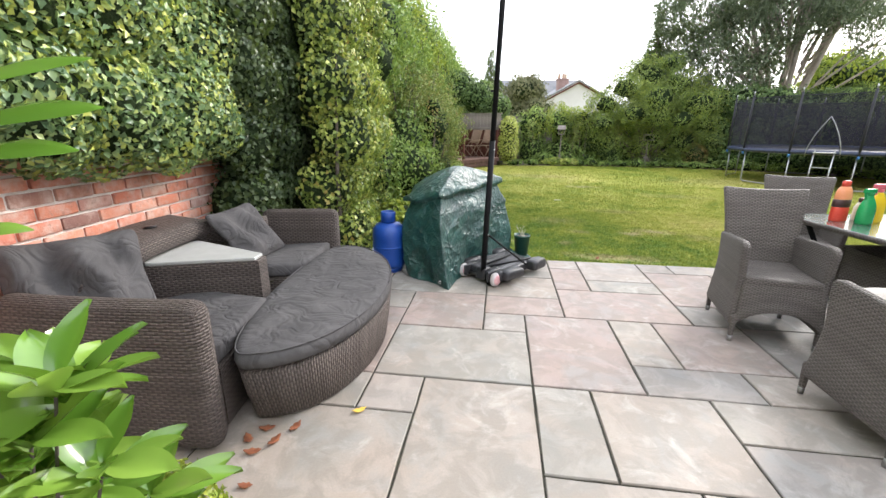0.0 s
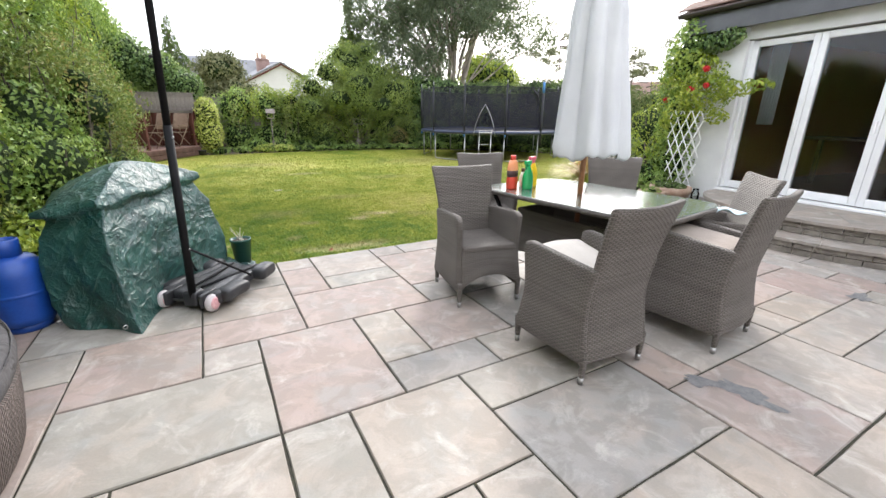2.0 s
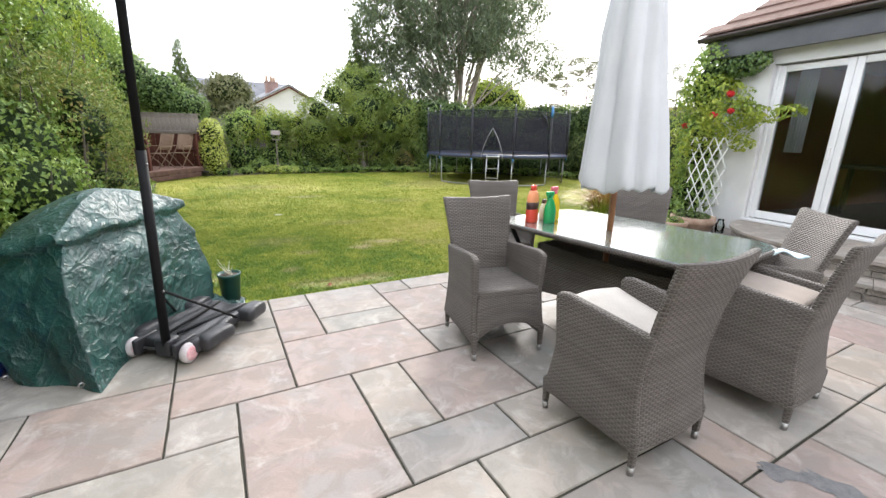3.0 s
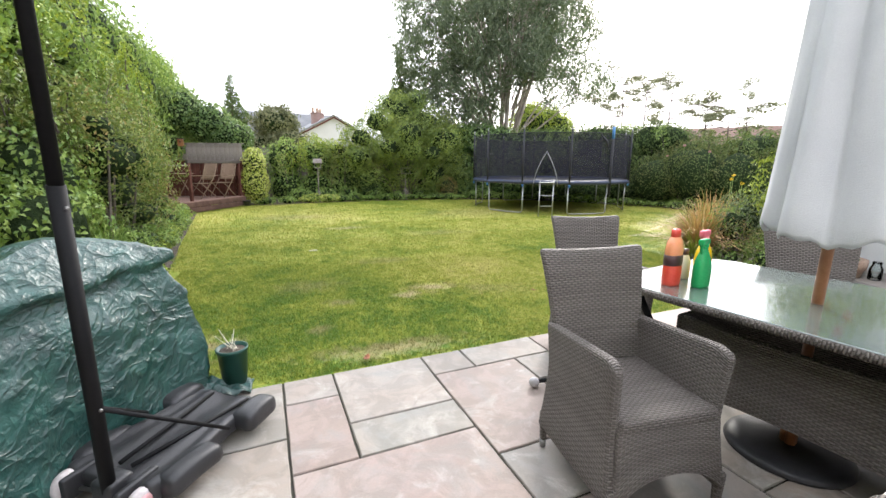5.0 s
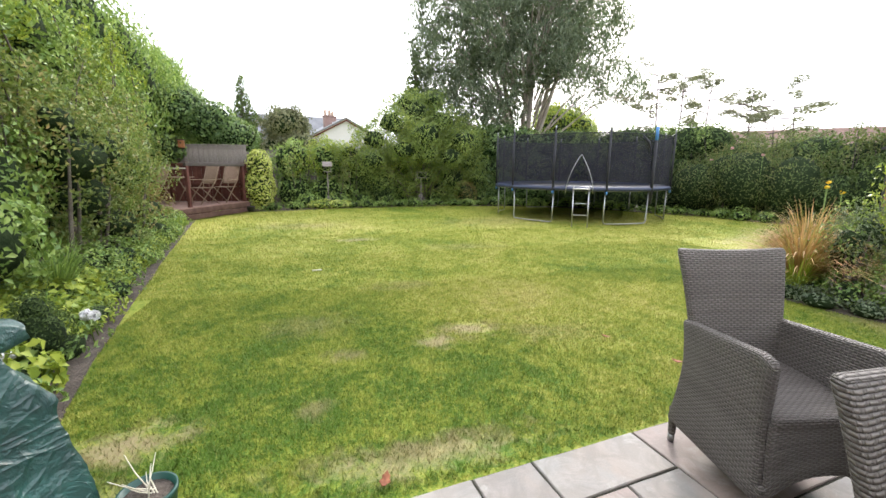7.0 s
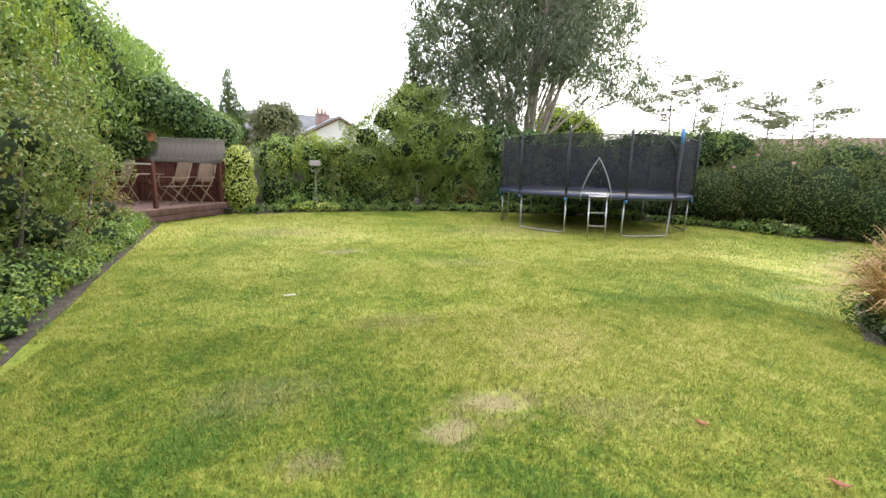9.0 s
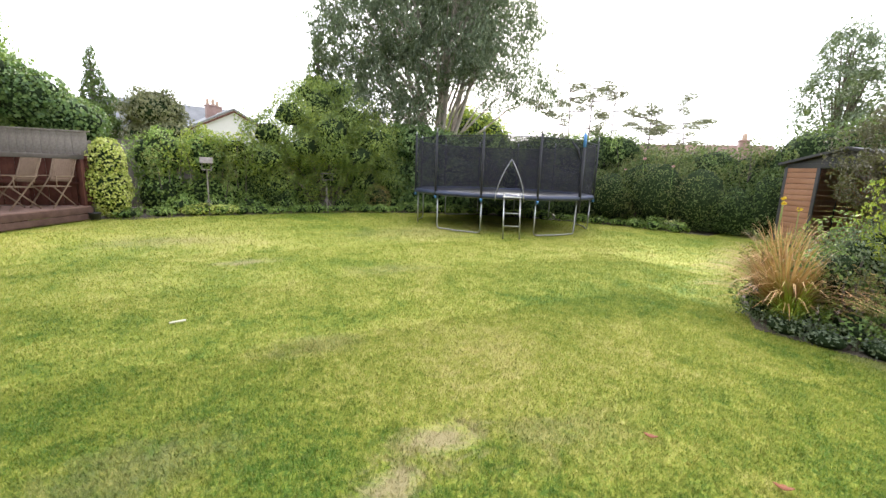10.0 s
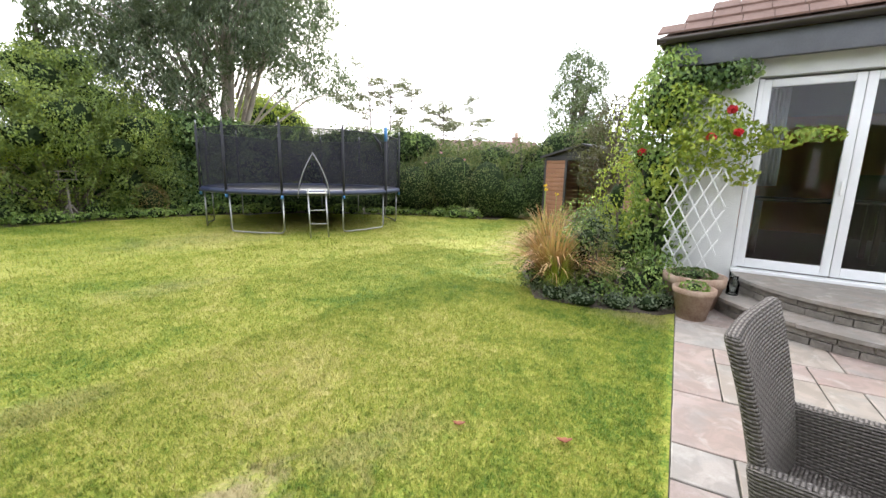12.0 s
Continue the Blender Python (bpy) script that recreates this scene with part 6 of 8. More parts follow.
def deck():
    dx, dy = DK[1][0] - DK[0][0], DK[1][1] - DK[0][1]
    L = math.hypot(dx, dy)
    ang = math.degrees(math.atan2(dy, dx))
    m = pose(DK[0][0], DK[0][1], 0, 0, 0, ang)
    t = empty("deck")
    t.matrix_basis = m
    # local: x along the front edge, y to the back (away from the lawn)
    for k in range(2):
        rbox("fascia_board", (L + 1.3, 0.03, 0.13), M["wood_edge"], t, (L / 2 - 0.65, -0.035, 0.07 + 0.14 * k), 0.006)
    for k in range(17):
        y = 0.05 + 0.14 * k
        x1 = min(L, 2.15 - 0.52 * y)
        rbox("deck_board", (x1 + 1.3, 0.135, 0.026), M["wood_deck"], t, ((x1 - 1.3) / 2, y, 0.285), 0.004)
    for k in range(3):
        rbox("joist", (0.05, 2.4, 0.26), M["wood_red"], t, (-1.2 + k * 0.9, 1.22, 0.135), 0.004)
    for x in (0.0, L - 0.05):
        rbox("post", (0.075, 0.075, 1.38), M["wood_red"], t, (x, 0.07, 0.70), 0.008)
    rbox("post", (0.09, 0.09, 1.25), M["wood_red"], t, (-1.15, 0.07, 0.62), 0.008)
    rbox("top_rail", (L + 0.06, 0.08, 0.09), M["wood_dark"], t, (L / 2 - 0.02, 0.07, 1.34), 0.008)
    rbox("hand_rail", (1.15, 0.05, 0.04), M["wood_grey"], t, (-0.60, 0.07, 1.24), 0.006)
    return tagged(t, "raised timber deck with red-brown posts in the garden corner", "deck"), m, L


deck_ob, DM, DL_ = deck()


def fence_run(name, x0, y0, x1, y1, h, z0=0.0, label=""):
    """Close-boarded fence; boards are parts."""
    L = math.hypot(x1 - x0, y1 - y0)
    t = empty(name)
    t.matrix_basis = pose(x0, y0, z0, 0, 0, math.degrees(math.atan2(y1 - y0, x1 - x0)))
    n = int(L / 0.135)
    first = rbox("board", (0.13, 0.018, h), M["wood_grey"], t, (0, 0, 0), 0.003)
    first.location = (0.07, 0, h / 2)
    for k in range(1, n):
        o = new("board", first.data)
        o.parent = t
        o.location = (0.07 + k * 0.135, 0.006 * (k % 2), h / 2 + sr.uniform(-.008, .008))
    for z in (0.25, h - 0.2):
        rbox("rail", (L, 0.04, 0.07), M["wood_grey"], t, (L / 2, 0.035, z), 0.004)
    k = 0
    while k * 1.83 <= L:
        rbox("post", (0.09, 0.09, h + 0.06), M["wood_grey"], t, (k * 1.83, 0.085, h / 2), 0.006)
        k += 1
    rbox("capping", (L, 0.06, 0.03), M["wood_grey"], t, (L / 2, 0, h + 0.018), 0.004)
    return tagged(t, label or "weathered grey close-boarded garden fence", "fence", "", "structure")


fence_run("fence_west", -4.9, 17.50, -0.98, 16.84, 1.88, 0, "silvered close-boarded fence behind the deck")
screen = empty("timber_screen")
screen.matrix_basis = pose(-4.3, 17.33, 0, 0, 0, -9.6)
for _k in range(26):
    rbox("board", (0.122, 0.022, 1.02), M["wood_red"], screen, (0.07 + 0.127 * _k, -0.012 * (_k % 2), 0.80), 0.004)
for _z in (0.78, 1.34):
    rbox("rail", (3.32, 0.05, 0.07), M["wood_red"], screen, (1.65, -0.05, _z), 0.006)
for _x in (0.05, 1.1, 2.2):
    rbox("post", (0.08, 0.08, 1.34), M["wood_red"], screen, (_x, -0.08, 0.67), 0.006)
tagged(screen, "red-brown stained timber screen along the fence behind the deck", "screen")
fence_run("fence_north", -3.0, 19.3, 10.2, 19.6, 1.85, 0, "weathered close-boarded fence behind the back hedge")


def folding_chair(m, label):
    t = empty("folding_chair")
    t.matrix_basis = m
    for s in (-1, 1):
        tube("frame_rail", [(s * 0.24, 0.28, 0.0), (s * 0.24, -0.22, 0.62), (s * 0.24, -0.36, 1.02)], 0.014, M["teak"], t, 6)
        tube("frame_rail", [(s * 0.21, -0.28, 0.0), (s * 0.21, 0.20, 0.44)], 0.014, M["teak"], t, 6)
        rbox("armrest", (0.045, 0.42, 0.02), M["teak"], t, (s * 0.26, -0.02, 0.64), 0.006)
        tube("arm_post", [(s * 0.25, 0.16, 0.43), (s * 0.26, 0.16, 0.64)], 0.011, M["teak"], t, 6)
    for k in range(8):
        rbox("slat", (0.46, 0.04, 0.015), M["teak"], t, (0, -0.17 + 0.052 * k, 0.43), 0.003)
    for k in range(9):
        rbox("slat", (0.046, 0.014, 0.50), M["teak_pale"], t, (-0.19 + 0.0475 * k, 0, 0), 0.003, m=pose(0, -0.275, 0.78, 19))
    for z, y in ((0.55, -0.2), (1.0, -0.355)):
        rbox("crosspiece", (0.46, 0.02, 0.05), M["teak"], t, (0, y, z), 0.004)
    return tagged(t, label, "chair", "folding chairs on the deck")


fc = folding_chair(pose(-2.02, 15.85, 0.298, 0, 0, 140), "dusty folding slatted teak armchair on the deck")
tagged(copy_thing(fc, pose(-1.58, 16.32, 0.298, 0, 0, 150)), "folding slatted teak armchair near the deck corner")
tagged(copy_thing(fc, pose(-3.05, 15.45, 0.298, 0, 0, 130)), "folding slatted teak armchair turned to the deck edge")
ft = empty("folding_table")
ft.matrix_basis = pose(-2.75, 16.15, 0.298, 0, 0, 62)
for k in range(7):
    rbox("slat", (0.7, 0.08, 0.02), M["teak"], ft, (0, -0.27 + 0.09 * k, 0.7), 0.003)
for s in (-1, 1):
    for q in (-1, 1):
        tube("leg", [(s * 0.3, q * 0.25, 0), (s * 0.3, -q * 0.22, 0.69)], 0.014, M["teak"], ft, 6)
tagged(ft, "slatted folding teak table on the deck", "table")


bb = empty("bird_box", -2.72, 16.93, 1.80)
rbox("body", (0.15, 0.13, 0.20), M["wood"], bb, (0, 0, 0.10), 0.008)
rbox("roof_panel", (0.20, 0.19, 0.02), M["dark_label"], bb, (0, -0.02, 0.215), 0.004)
lathe("entrance_hole", [(0, 0), (0.02, 0), (0.022, 0.004), (0, 0.004)], M["black"], bb, (0, 0, 0), 16, m=pose(0, -0.067, 0.13, 90))
tagged(bb, "small orange-brown bird box fixed among the ivy on the fence", "bird box")
plant_pot("plant_pot", -0.98, 16.50, 0.12, 0.16, M["black"], "low black plastic pot beside the deck", 0.015)


# ---- bird tables ----
def bird_table(x, y, h, roof, label, size=1.0):
    t = empty("bird_table", x, y, 0)
    rbox("post", (0.05, 0.05, h), M["wood_grey"], t, (0, 0, h / 2), 0.006)
    for a in (0, 90, 180, 270):
        c, s = math.cos(radians(a)), math.sin(radians(a))
        tube("foot_brace", [(c * 0.22, s * 0.22, 0.0), (c * 0.03, s * 0.03, 0.38)], 0.014, M["wood_grey"], t, 6)
    rbox("tray", (0.36, 0.3, 0.025), M["wood_grey"], t, (0, 0, h + 0.01), 0.004)
    for sx in (-1, 1):
        for sy in (-1, 1):
            rbox("corner_post", (0.022, 0.022, 0.17), M["wood_grey"], t, (sx * 0.15, sy * 0.12, h + 0.1), 0.003)
    t.scale = (size, size, 1.0)
    if roof:
        for s in (-1, 1):
            rbox("roof_panel", (0.44, 0.24, 0.015), M["wood_grey"], t, (0, 0, 0), 0.003, m=pose(0, s * 0.095, h + 0.25, s * -38))
        rbox("gable", (0.02, 0.2, 0.1), M["wood_grey"], t, (0.17, 0, h + 0.22), 0.003, (1, 6, 1), lambda a, b, c: (a, b * (1 - (c + 0.05) / 0.11), c))
        rbox("gable", (0.02, 0.2, 0.1), M["wood_grey"], t, (-0.17, 0, h + 0.22), 0.003, (1, 6, 1), lambda a, b, c: (a, b * (1 - (c + 0.05) / 0.11), c))
    else:
        rbox("roof_panel", (0.42, 0.36, 0.02), M["wood_grey"], t, (0, 0, h + 0.2), 0.004)
    return tagged(t, label, "bird table")


bird_table(1.22, 17.3, 1.14, True, "weathered wooden bird table with a pitched roof", 0.68)
bird_table(4.35, 17.6, 0.95, False, "weathered flat-roofed wooden bird table against the dark hedge")


# ---- brown plastic shed ----
def shed():
    t = empty("shed", 12.4, 9.25, 0)
    t.matrix_basis = pose(12.4, 9.25, 0, 0, 0, -14)
    # local: -x faces the garden, y runs along
    W, D, H = 2.2, 1.7, 1.72
    for k in range(14):
        z0 = 0.04 + k * 0.12
        for (nm, sx, at) in (("cladding_board", (0.03, 0.62, 0.116), (0, -0.31, z0 + 0.06)), ("cladding_board", (0.03, 0.5, 0.116), (0, -W + 0.25, z0 + 0.06)),
                             ("cladding_board", (D, 0.03, 0.116), (D / 2, 0, z0 + 0.06)), ("cladding_board", (D, 0.03, 0.116), (D / 2, -W, z0 + 0.06)), ("cladding_board", (0.03, W, 0.116), (D, -W / 2, z0 + 0.06))):
            rbox(nm, sx, M["shed"], t, at, 0.012)
    for y in (0, -0.63, -W + 0.5, -W):
        rbox("corner_trim", (0.05, 0.06, H), M["shed_dark"], t, (0, y, H / 2), 0.008)
    rbox("corner_trim", (0.06, 0.06, H), M["shed_dark"], t, (D, 0, H / 2), 0.008)
    rbox("lintel", (0.05, W, 0.1), M["shed_dark"], t, (0, -W / 2, H + 0.02), 0.008)
    rbox("floor_panel", (D, W, 0.05), M["shed_dark"], t, (D / 2, -W / 2, 0.02), 0.008)
    v = [(-0.12, 0.12, H + 0.03), (-0.12, -W / 2, H + 0.33), (-0.12, -W - 0.12, H + 0.03), (D + 0.12, 0.12, H + 0.03), (D + 0.12, -W / 2, H + 0.33), (D + 0.12, -W - 0.12, H + 0.03)]
    v += [(x, y, z + 0.05) for x, y, z in v]
    f = [(0, 3, 4, 1), (1, 4, 5, 2), (6, 7, 10, 9), (7, 8, 11, 10), (0, 1, 7, 6), (1, 2, 8, 7), (3, 9, 10, 4), (4, 10, 11, 5), (0, 6, 9, 3), (2, 5, 11, 8)]
    mesh_from("roof", v, f, M["shed_dark"], t, smooth=False)
    mesh_from("gable", [(0.0, 0, H + 0.02), (0.0, -W, H + 0.02), (0.0, -W / 2, H + 0.32), (0.04, 0, H + 0.02), (0.04, -W, H + 0.02), (0.04, -W / 2, H + 0.32)],
              [(0, 1, 2), (3, 5, 4), (0, 3, 4, 1), (1, 4, 5, 2), (2, 5, 3, 0)], M["shed_dark"], t, smooth=False)
    return tagged(t, "brown plastic-clad garden shed with dark trim and an open doorway", "shed")


shed()


# ---- pots, trellis and jar by the steps ----
plant_pot("plant_pot", 5.98, 5.16, 0.185, 0.30, M["terracotta"], "weathered pale terracotta pot at the paving corner", 0.035, 0.66)
plant_pot("plant_pot", 6.42, 5.20, 0.29, 0.34, M["terracotta"], "broad weathered terracotta pot under the trellis", 0.06, 0.7)
jar = lathe("glass_jar", [(0, 0), (0.05, 0), (0.055, 0.01), (0.055, 0.12), (0.035, 0.16), (0.04, 0.19), (0.034, 0.19), (0.03, 0.16), (0.048, 0.12), (0.048, 0.012), (0, 0.01)], M["jar"], None, (0, 0, 0), 24)
jar.location = (6.52, 4.86, 0.16)
tagged(jar, "clear glass jar on the lower step", "jar")


def trellis():
    t = empty("trellis", HX - 0.42, 5.30, 0.36)
    t.matrix_basis = pose(HX - 0.34, 5.30, 0.34, 0, -4, 0)
    h, w = 1.15, 0.34
    k = 0
    for s in (-1, 1):
        for i in range(-4, 9):
            # slats lean one way, then the other; clipped to the fan shape
            y0, z0 = -w + i * 0.14, 0.0
            pts = []
            for q in range(41):
                z = h * q / 40
                y = s * (y0 + z * 0.50)
                if abs(y) < w * (0.75 + 0.1 * z / h) and 0 <= z <= h * (0.96 - 0.0 * abs(y)):
                    pts.append((z, y))
            if len(pts) < 5:
                continue
            (za, ya), (zb, yb) = pts[0], pts[-1]
            L = math.hypot(zb - za, yb - ya)
            rbox("slat", (0.008, 0.015, L), M["white_plastic"], t, (0, 0, 0), 0.002, m=Matrix.Translation((0.005 * s, (ya + yb) / 2, (za + zb) / 2)) @ pose(0, 0, 0, -math.degrees(math.atan2(yb - ya, zb - za))))
    for z, y in ((0.0, 0.0), (0.0, -0.2), (0.0, 0.2)):
        rbox("ground_stake", (0.012, 0.02, 0.36), M["white_plastic"], t, (0, y, -0.17), 0.003)
    return tagged(t, "white diamond trellis standing behind the pots at the house corner", "trellis")


trellis()


# ---- far houses ----
def far_house(name, x, y, turn, w, d, eave, rise, wallm, label, roofm="slate", chim=True):
    t = empty(name)
    t.matrix_basis = pose(x, y, 0, 0, 0, turn)
    v = [(-w / 2, -d / 2, 0), (w / 2, -d / 2, 0), (w / 2, d / 2, 0), (-w / 2, d / 2, 0), (-w / 2, -d / 2, eave), (w / 2, -d / 2, eave), (w / 2, d / 2, eave), (-w / 2, d / 2, eave), (0, -d / 2, eave + rise), (0, d / 2, eave + rise)]
    f = [(0, 1, 5, 8, 4), (1, 2, 6, 5), (2, 3, 7, 9, 6), (3, 0, 4, 7)]
    mesh_from("wall", v, f, wallm, t, smooth=False)
    e = 0.25
    for s in (-1, 1):
        q = [(s * (w / 2 + e), -d / 2 - 0.2, eave - e * rise / (w / 2)), (0, -d / 2 - 0.2, eave + rise + 0.02), (0, d / 2 + 0.2, eave + rise + 0.02), (s * (w / 2 + e), d / 2 + 0.2, eave - e * rise / (w / 2))]
        q += [(a, b, c + 0.14) for a, b, c in q]
        mesh_from("roof", q, [(0, 1, 2, 3), (7, 6, 5, 4), (0, 4, 5, 1), (1, 5, 6, 2), (2, 6, 7, 3), (3, 7, 4, 0)], M[roofm], t, smooth=False)
        b = [(s * (w / 2 + e), -d / 2 - 0.24, eave - e * rise / (w / 2) - 0.12), (0, -d / 2 - 0.24, eave + rise - 0.12)]
        tube("bargeboard", [b[0], b[1]], 0.07, M["wood_red"], t, 4)
    if chim:
        c = rbox("chimney", (0.7, 0.7, 1.5), M["chimney"], t, (-0.3 * w / 2, -d / 2 + 2.2, eave + rise * 0.7 + 0.25), 0.03)
        rbox("chimney_cap", (0.82, 0.82, 0.14), M["chimney"], t, (-0.3 * w / 2, -d / 2 + 2.2, eave + rise * 0.7 + 1.0), 0.02)
        for sx in (-0.2, 0.2):
            lathe("chimney_pot", [(0.12, 0), (0.14, 0.05), (0.11, 0.5), (0.08, 0.5), (0.08, 0)], M["terracotta"], t, (-0.3 * w / 2 + sx, -d / 2 + 2.2, eave + rise * 0.7 + 1.07), 10)
    return tagged(t, label, "house", "", "")


far_house("house", 2.3, 48.0, 12, 7.6, 9, 3.6, 2.0, M["render_grey"], "far pale house with a slate roof and a red brick chimney")
far_house("house", -1.6, 55.0, 100, 8.0, 12, 3.9, 2.9, M["render_grey"], "far house with a long grey slate roof")
far_house("bungalow", 38.0, 28.0, 40, 9.0, 14, 2.4, 2.0, M["chimney"], "far brick bungalow with a red-brown roof behind the hedge", "rooftile")


# ---- hedges, climbers, shrubs and trees ----
WEST = (0.98, 0.2)
hw = []
for y in np.arange(-1.2, 3.5, 0.42):
    for z in np.arange(1.45, 3.9, 0.46):
        hw.append((wall_x(y) + 0.10 + rng.uniform(-.05, .08) + 0.10 * max(0, z - 2.2), y + rng.uniform(-.1, .1), z + rng.uniform(-.06, .1), 0.26, 0.36, 0.34))
for y in (-0.6, 0.2, 1.0, 1.5, 2.05, 2.5, 2.9, 3.15):
    hw.append((wall_x(y) + 0.04, y, 1.33 + rng.uniform(-.06, .05), 0.10, 0.3, 0.12))
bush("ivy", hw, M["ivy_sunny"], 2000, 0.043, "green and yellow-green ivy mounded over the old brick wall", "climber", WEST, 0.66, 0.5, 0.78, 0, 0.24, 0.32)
hw = []
for y in np.arange(3.45, 4.6, 0.38):
    for z in np.arange(0.25, 3.9, 0.5):
        hw.append((wall_x(y) + 0.20 + rng.uniform(-.05, .1), y, z, 0.30, 0.36, 0.36))
bush("ivy", hw, M["ivy_shaded"], 1200, 0.046, "thick shade-darkened ivy running down to the ground beside the sofa", "climber", WEST, 0.8, 0.5, 0.78, 4, 0.2, 0.25)
hw = []
for y in np.arange(4.35, 7.4, 0.46):
    for z in np.arange(0.2, 3.7, 0.52):
        hw.append((wall_x(y) + 0.70 - 0.10 * (y - 4.3) - 0.10 * max(0, z - 2) + rng.uniform(-.1, .14), y + rng.uniform(-.08, .08), z, 0.36, 0.4, 0.38))
bush("virginia_creeper", hw, M["creeper"], 950, 0.052, "yellow-green creeper with russet tints over the garden hedge", "climber", WEST, 0.75, 0.6, 0.76, 6, 0.28, 0.4)
bush("hedge", row_of_blobs((-2.7, 7.2), (-3.6, 13.6), 0.1, 3.5, 0.85, 0.85, 0.25), M["hedge_mid"], 330, 0.085, "tall mixed green hedge along the flower bed", "hedge", WEST, 0.5, 0.5, 0.78, 8, 0.3, 0.45)
hw = []
for y in np.arange(8.0, 22.5, 1.25):
    hw.append((-3.7 - 0.05 * (y - 8) + rng.uniform(-.3, .3), y, 3.7 + rng.uniform(-.25, .35), 1.15, 1.0, 1.25))
    hw.append((-3.4 - 0.05 * (y - 8) + rng.uniform(-.3, .3), y + 0.5, 2.6, 1.0, 0.95, 1.2))
bush("tree_row", hw, M["hedge_mid"], 190, 0.11, "row of tall green garden trees behind the hedge", "tree", (0.95, -0.3), 0.45, 0.8, 0.72, 7, 0.35, 0.5)
bush("tall_shrub", [(-3.1, 9.2, 4.6, 0.9, 0.9, 0.9), (-3.4, 7.6, 4.2, 0.9, 0.9, 1.0), (-3.3, 11.5, 4.9, 0.9, 1.0, 0.9), (-3.6, 6.2, 3.9, 0.9, 0.8, 1.0)], M["hedge_lime"], 260, 0.09, "feathery light green treetops above the hedge", "tree", None, 0.4, 0.8, 0.6, 0, 0.4, 0.6)
# the planted bed
bush("ground_cover", [(x, y, 0.12, 0.38, 0.4, 0.2) for x, y in ((-0.75, 6.0), (-1.0, 6.9), (-1.35, 6.2), (-1.2, 7.6), (-1.6, 7.3), (-0.6, 5.4), (-1.0, 5.2), (-1.5, 8.2))], M["hedge_lime"], 520, 0.075,
     "low broad-leaved ground cover spilling over the bed edge", "plant", None, 0.75, 0.2, 0.6)
bush("ground_cover", [(x, y, 0.14, 0.4, 0.5, 0.26) for x, y in ((-1.5, 9.4), (-1.8, 10.6), (-1.8, 11.8), (-2.1, 12.9), (-1.55, 8.7), (-2.3, 13.7))], M["hedge_mid"], 420, 0.06,
     "mixed low perennials at the foot of the hedge", "plant", None, 0.5, 0.2, 0.6)
bush("shrub", [(-1.65, 7.4, 0.65, 0.55, 0.6, 0.5), (-2.0, 6.4, 0.8, 0.6, 0.6, 0.7), (-2.0, 8.2, 1.0, 0.5, 0.7, 0.8)], M["hedge_mid"], 420, 0.07, "leafy green shrubs at the front of the bed", "shrub", None, 0.55, 0.4, 0.72, 6, 0.3, 0.4)
bush("russet_shrub", [(-1.7, 9.3, 1.35, 0.62, 0.75, 0.55), (-1.85, 10.1, 1.55, 0.6, 0.7, 0.5), (-2.0, 10.9, 1.35, 0.55, 0.6, 0.6), (-1.85, 9.7, 0.9, 0.6, 0.9, 0.5), (-2.1, 11.8, 1.2, 0.55, 0.7, 0.6), (-1.6, 8.9, 1.75, 0.35, 0.4, 0.3), (-1.75, 10.3, 0.5, 0.5, 0.8, 0.4)],
     M["tipped"], 480, 0.06, "open multi-stemmed shrub with russet new growth", "shrub", None, 0.45, 0.2, 0.45, 9, 0.45, 0.7)
bush("russet_shrub", [(-2.5, 12.6, 1.1, 0.5, 0.6, 0.5), (-2.6, 13.3, 0.8, 0.4, 0.5, 0.5), (-2.3, 13.0, 0.4, 0.4, 0.6, 0.4)], M["russet"], 420, 0.06, "pinkish-tipped shrub beside the deck", "shrub", None, 0.45, 0.2, 0.5, 4, 0.45, 0.6)
bush("small_conifer", [(-0.72, 6.55, 0.22, 0.17, 0.17, 0.24), (-0.72, 6.55, 0.36, 0.1, 0.1, 0.16)], M["hedge_dark"], 2600, 0.028, "small dwarf conifer at the bed edge", "shrub", None, 0.3, 0.0, 0.7, 0, 0.2, 0.3)
# around the deck
bush("ivy_mound", [(-1.55, 18.0, 2.15, 0.75, 0.75, 0.62), (-2.2, 18.0, 2.55, 0.8, 0.8, 0.7), (-3.0, 17.9, 2.85, 0.9, 0.85, 0.8), (-3.8, 17.8, 3.0, 0.9, 0.9, 0.9), (-4.6, 17.0, 2.9, 0.9, 0.9, 1.0), (-4.8, 16.0, 2.5, 0.7, 0.9, 1.0), (-4.6, 16.2, 1.3, 0.5, 0.9, 0.9), (-3.1, 17.05, 1.75, 0.45, 0.2, 0.4), (-3.8, 17.1, 1.6, 0.6, 0.25, 0.6), (-4.3, 17.5, 1.9, 0.6, 0.3, 0.5)],
     M["ivy"], 330, 0.085, "dense dark ivy heaped over the fence behind the deck", "climber", (0.3, -0.95), 0.8, 0.5, 0.82)
bush("variegated_shrub", [(-0.76, 16.95, 0.64, 0.44, 0.44, 0.64), (-0.76, 16.95, 1.22, 0.38, 0.38, 0.55)], M["variegated"], 620, 0.07, "upright yellow-variegated shrub beside the deck", "shrub", None, 0.6, 0.3, 0.82, 3)
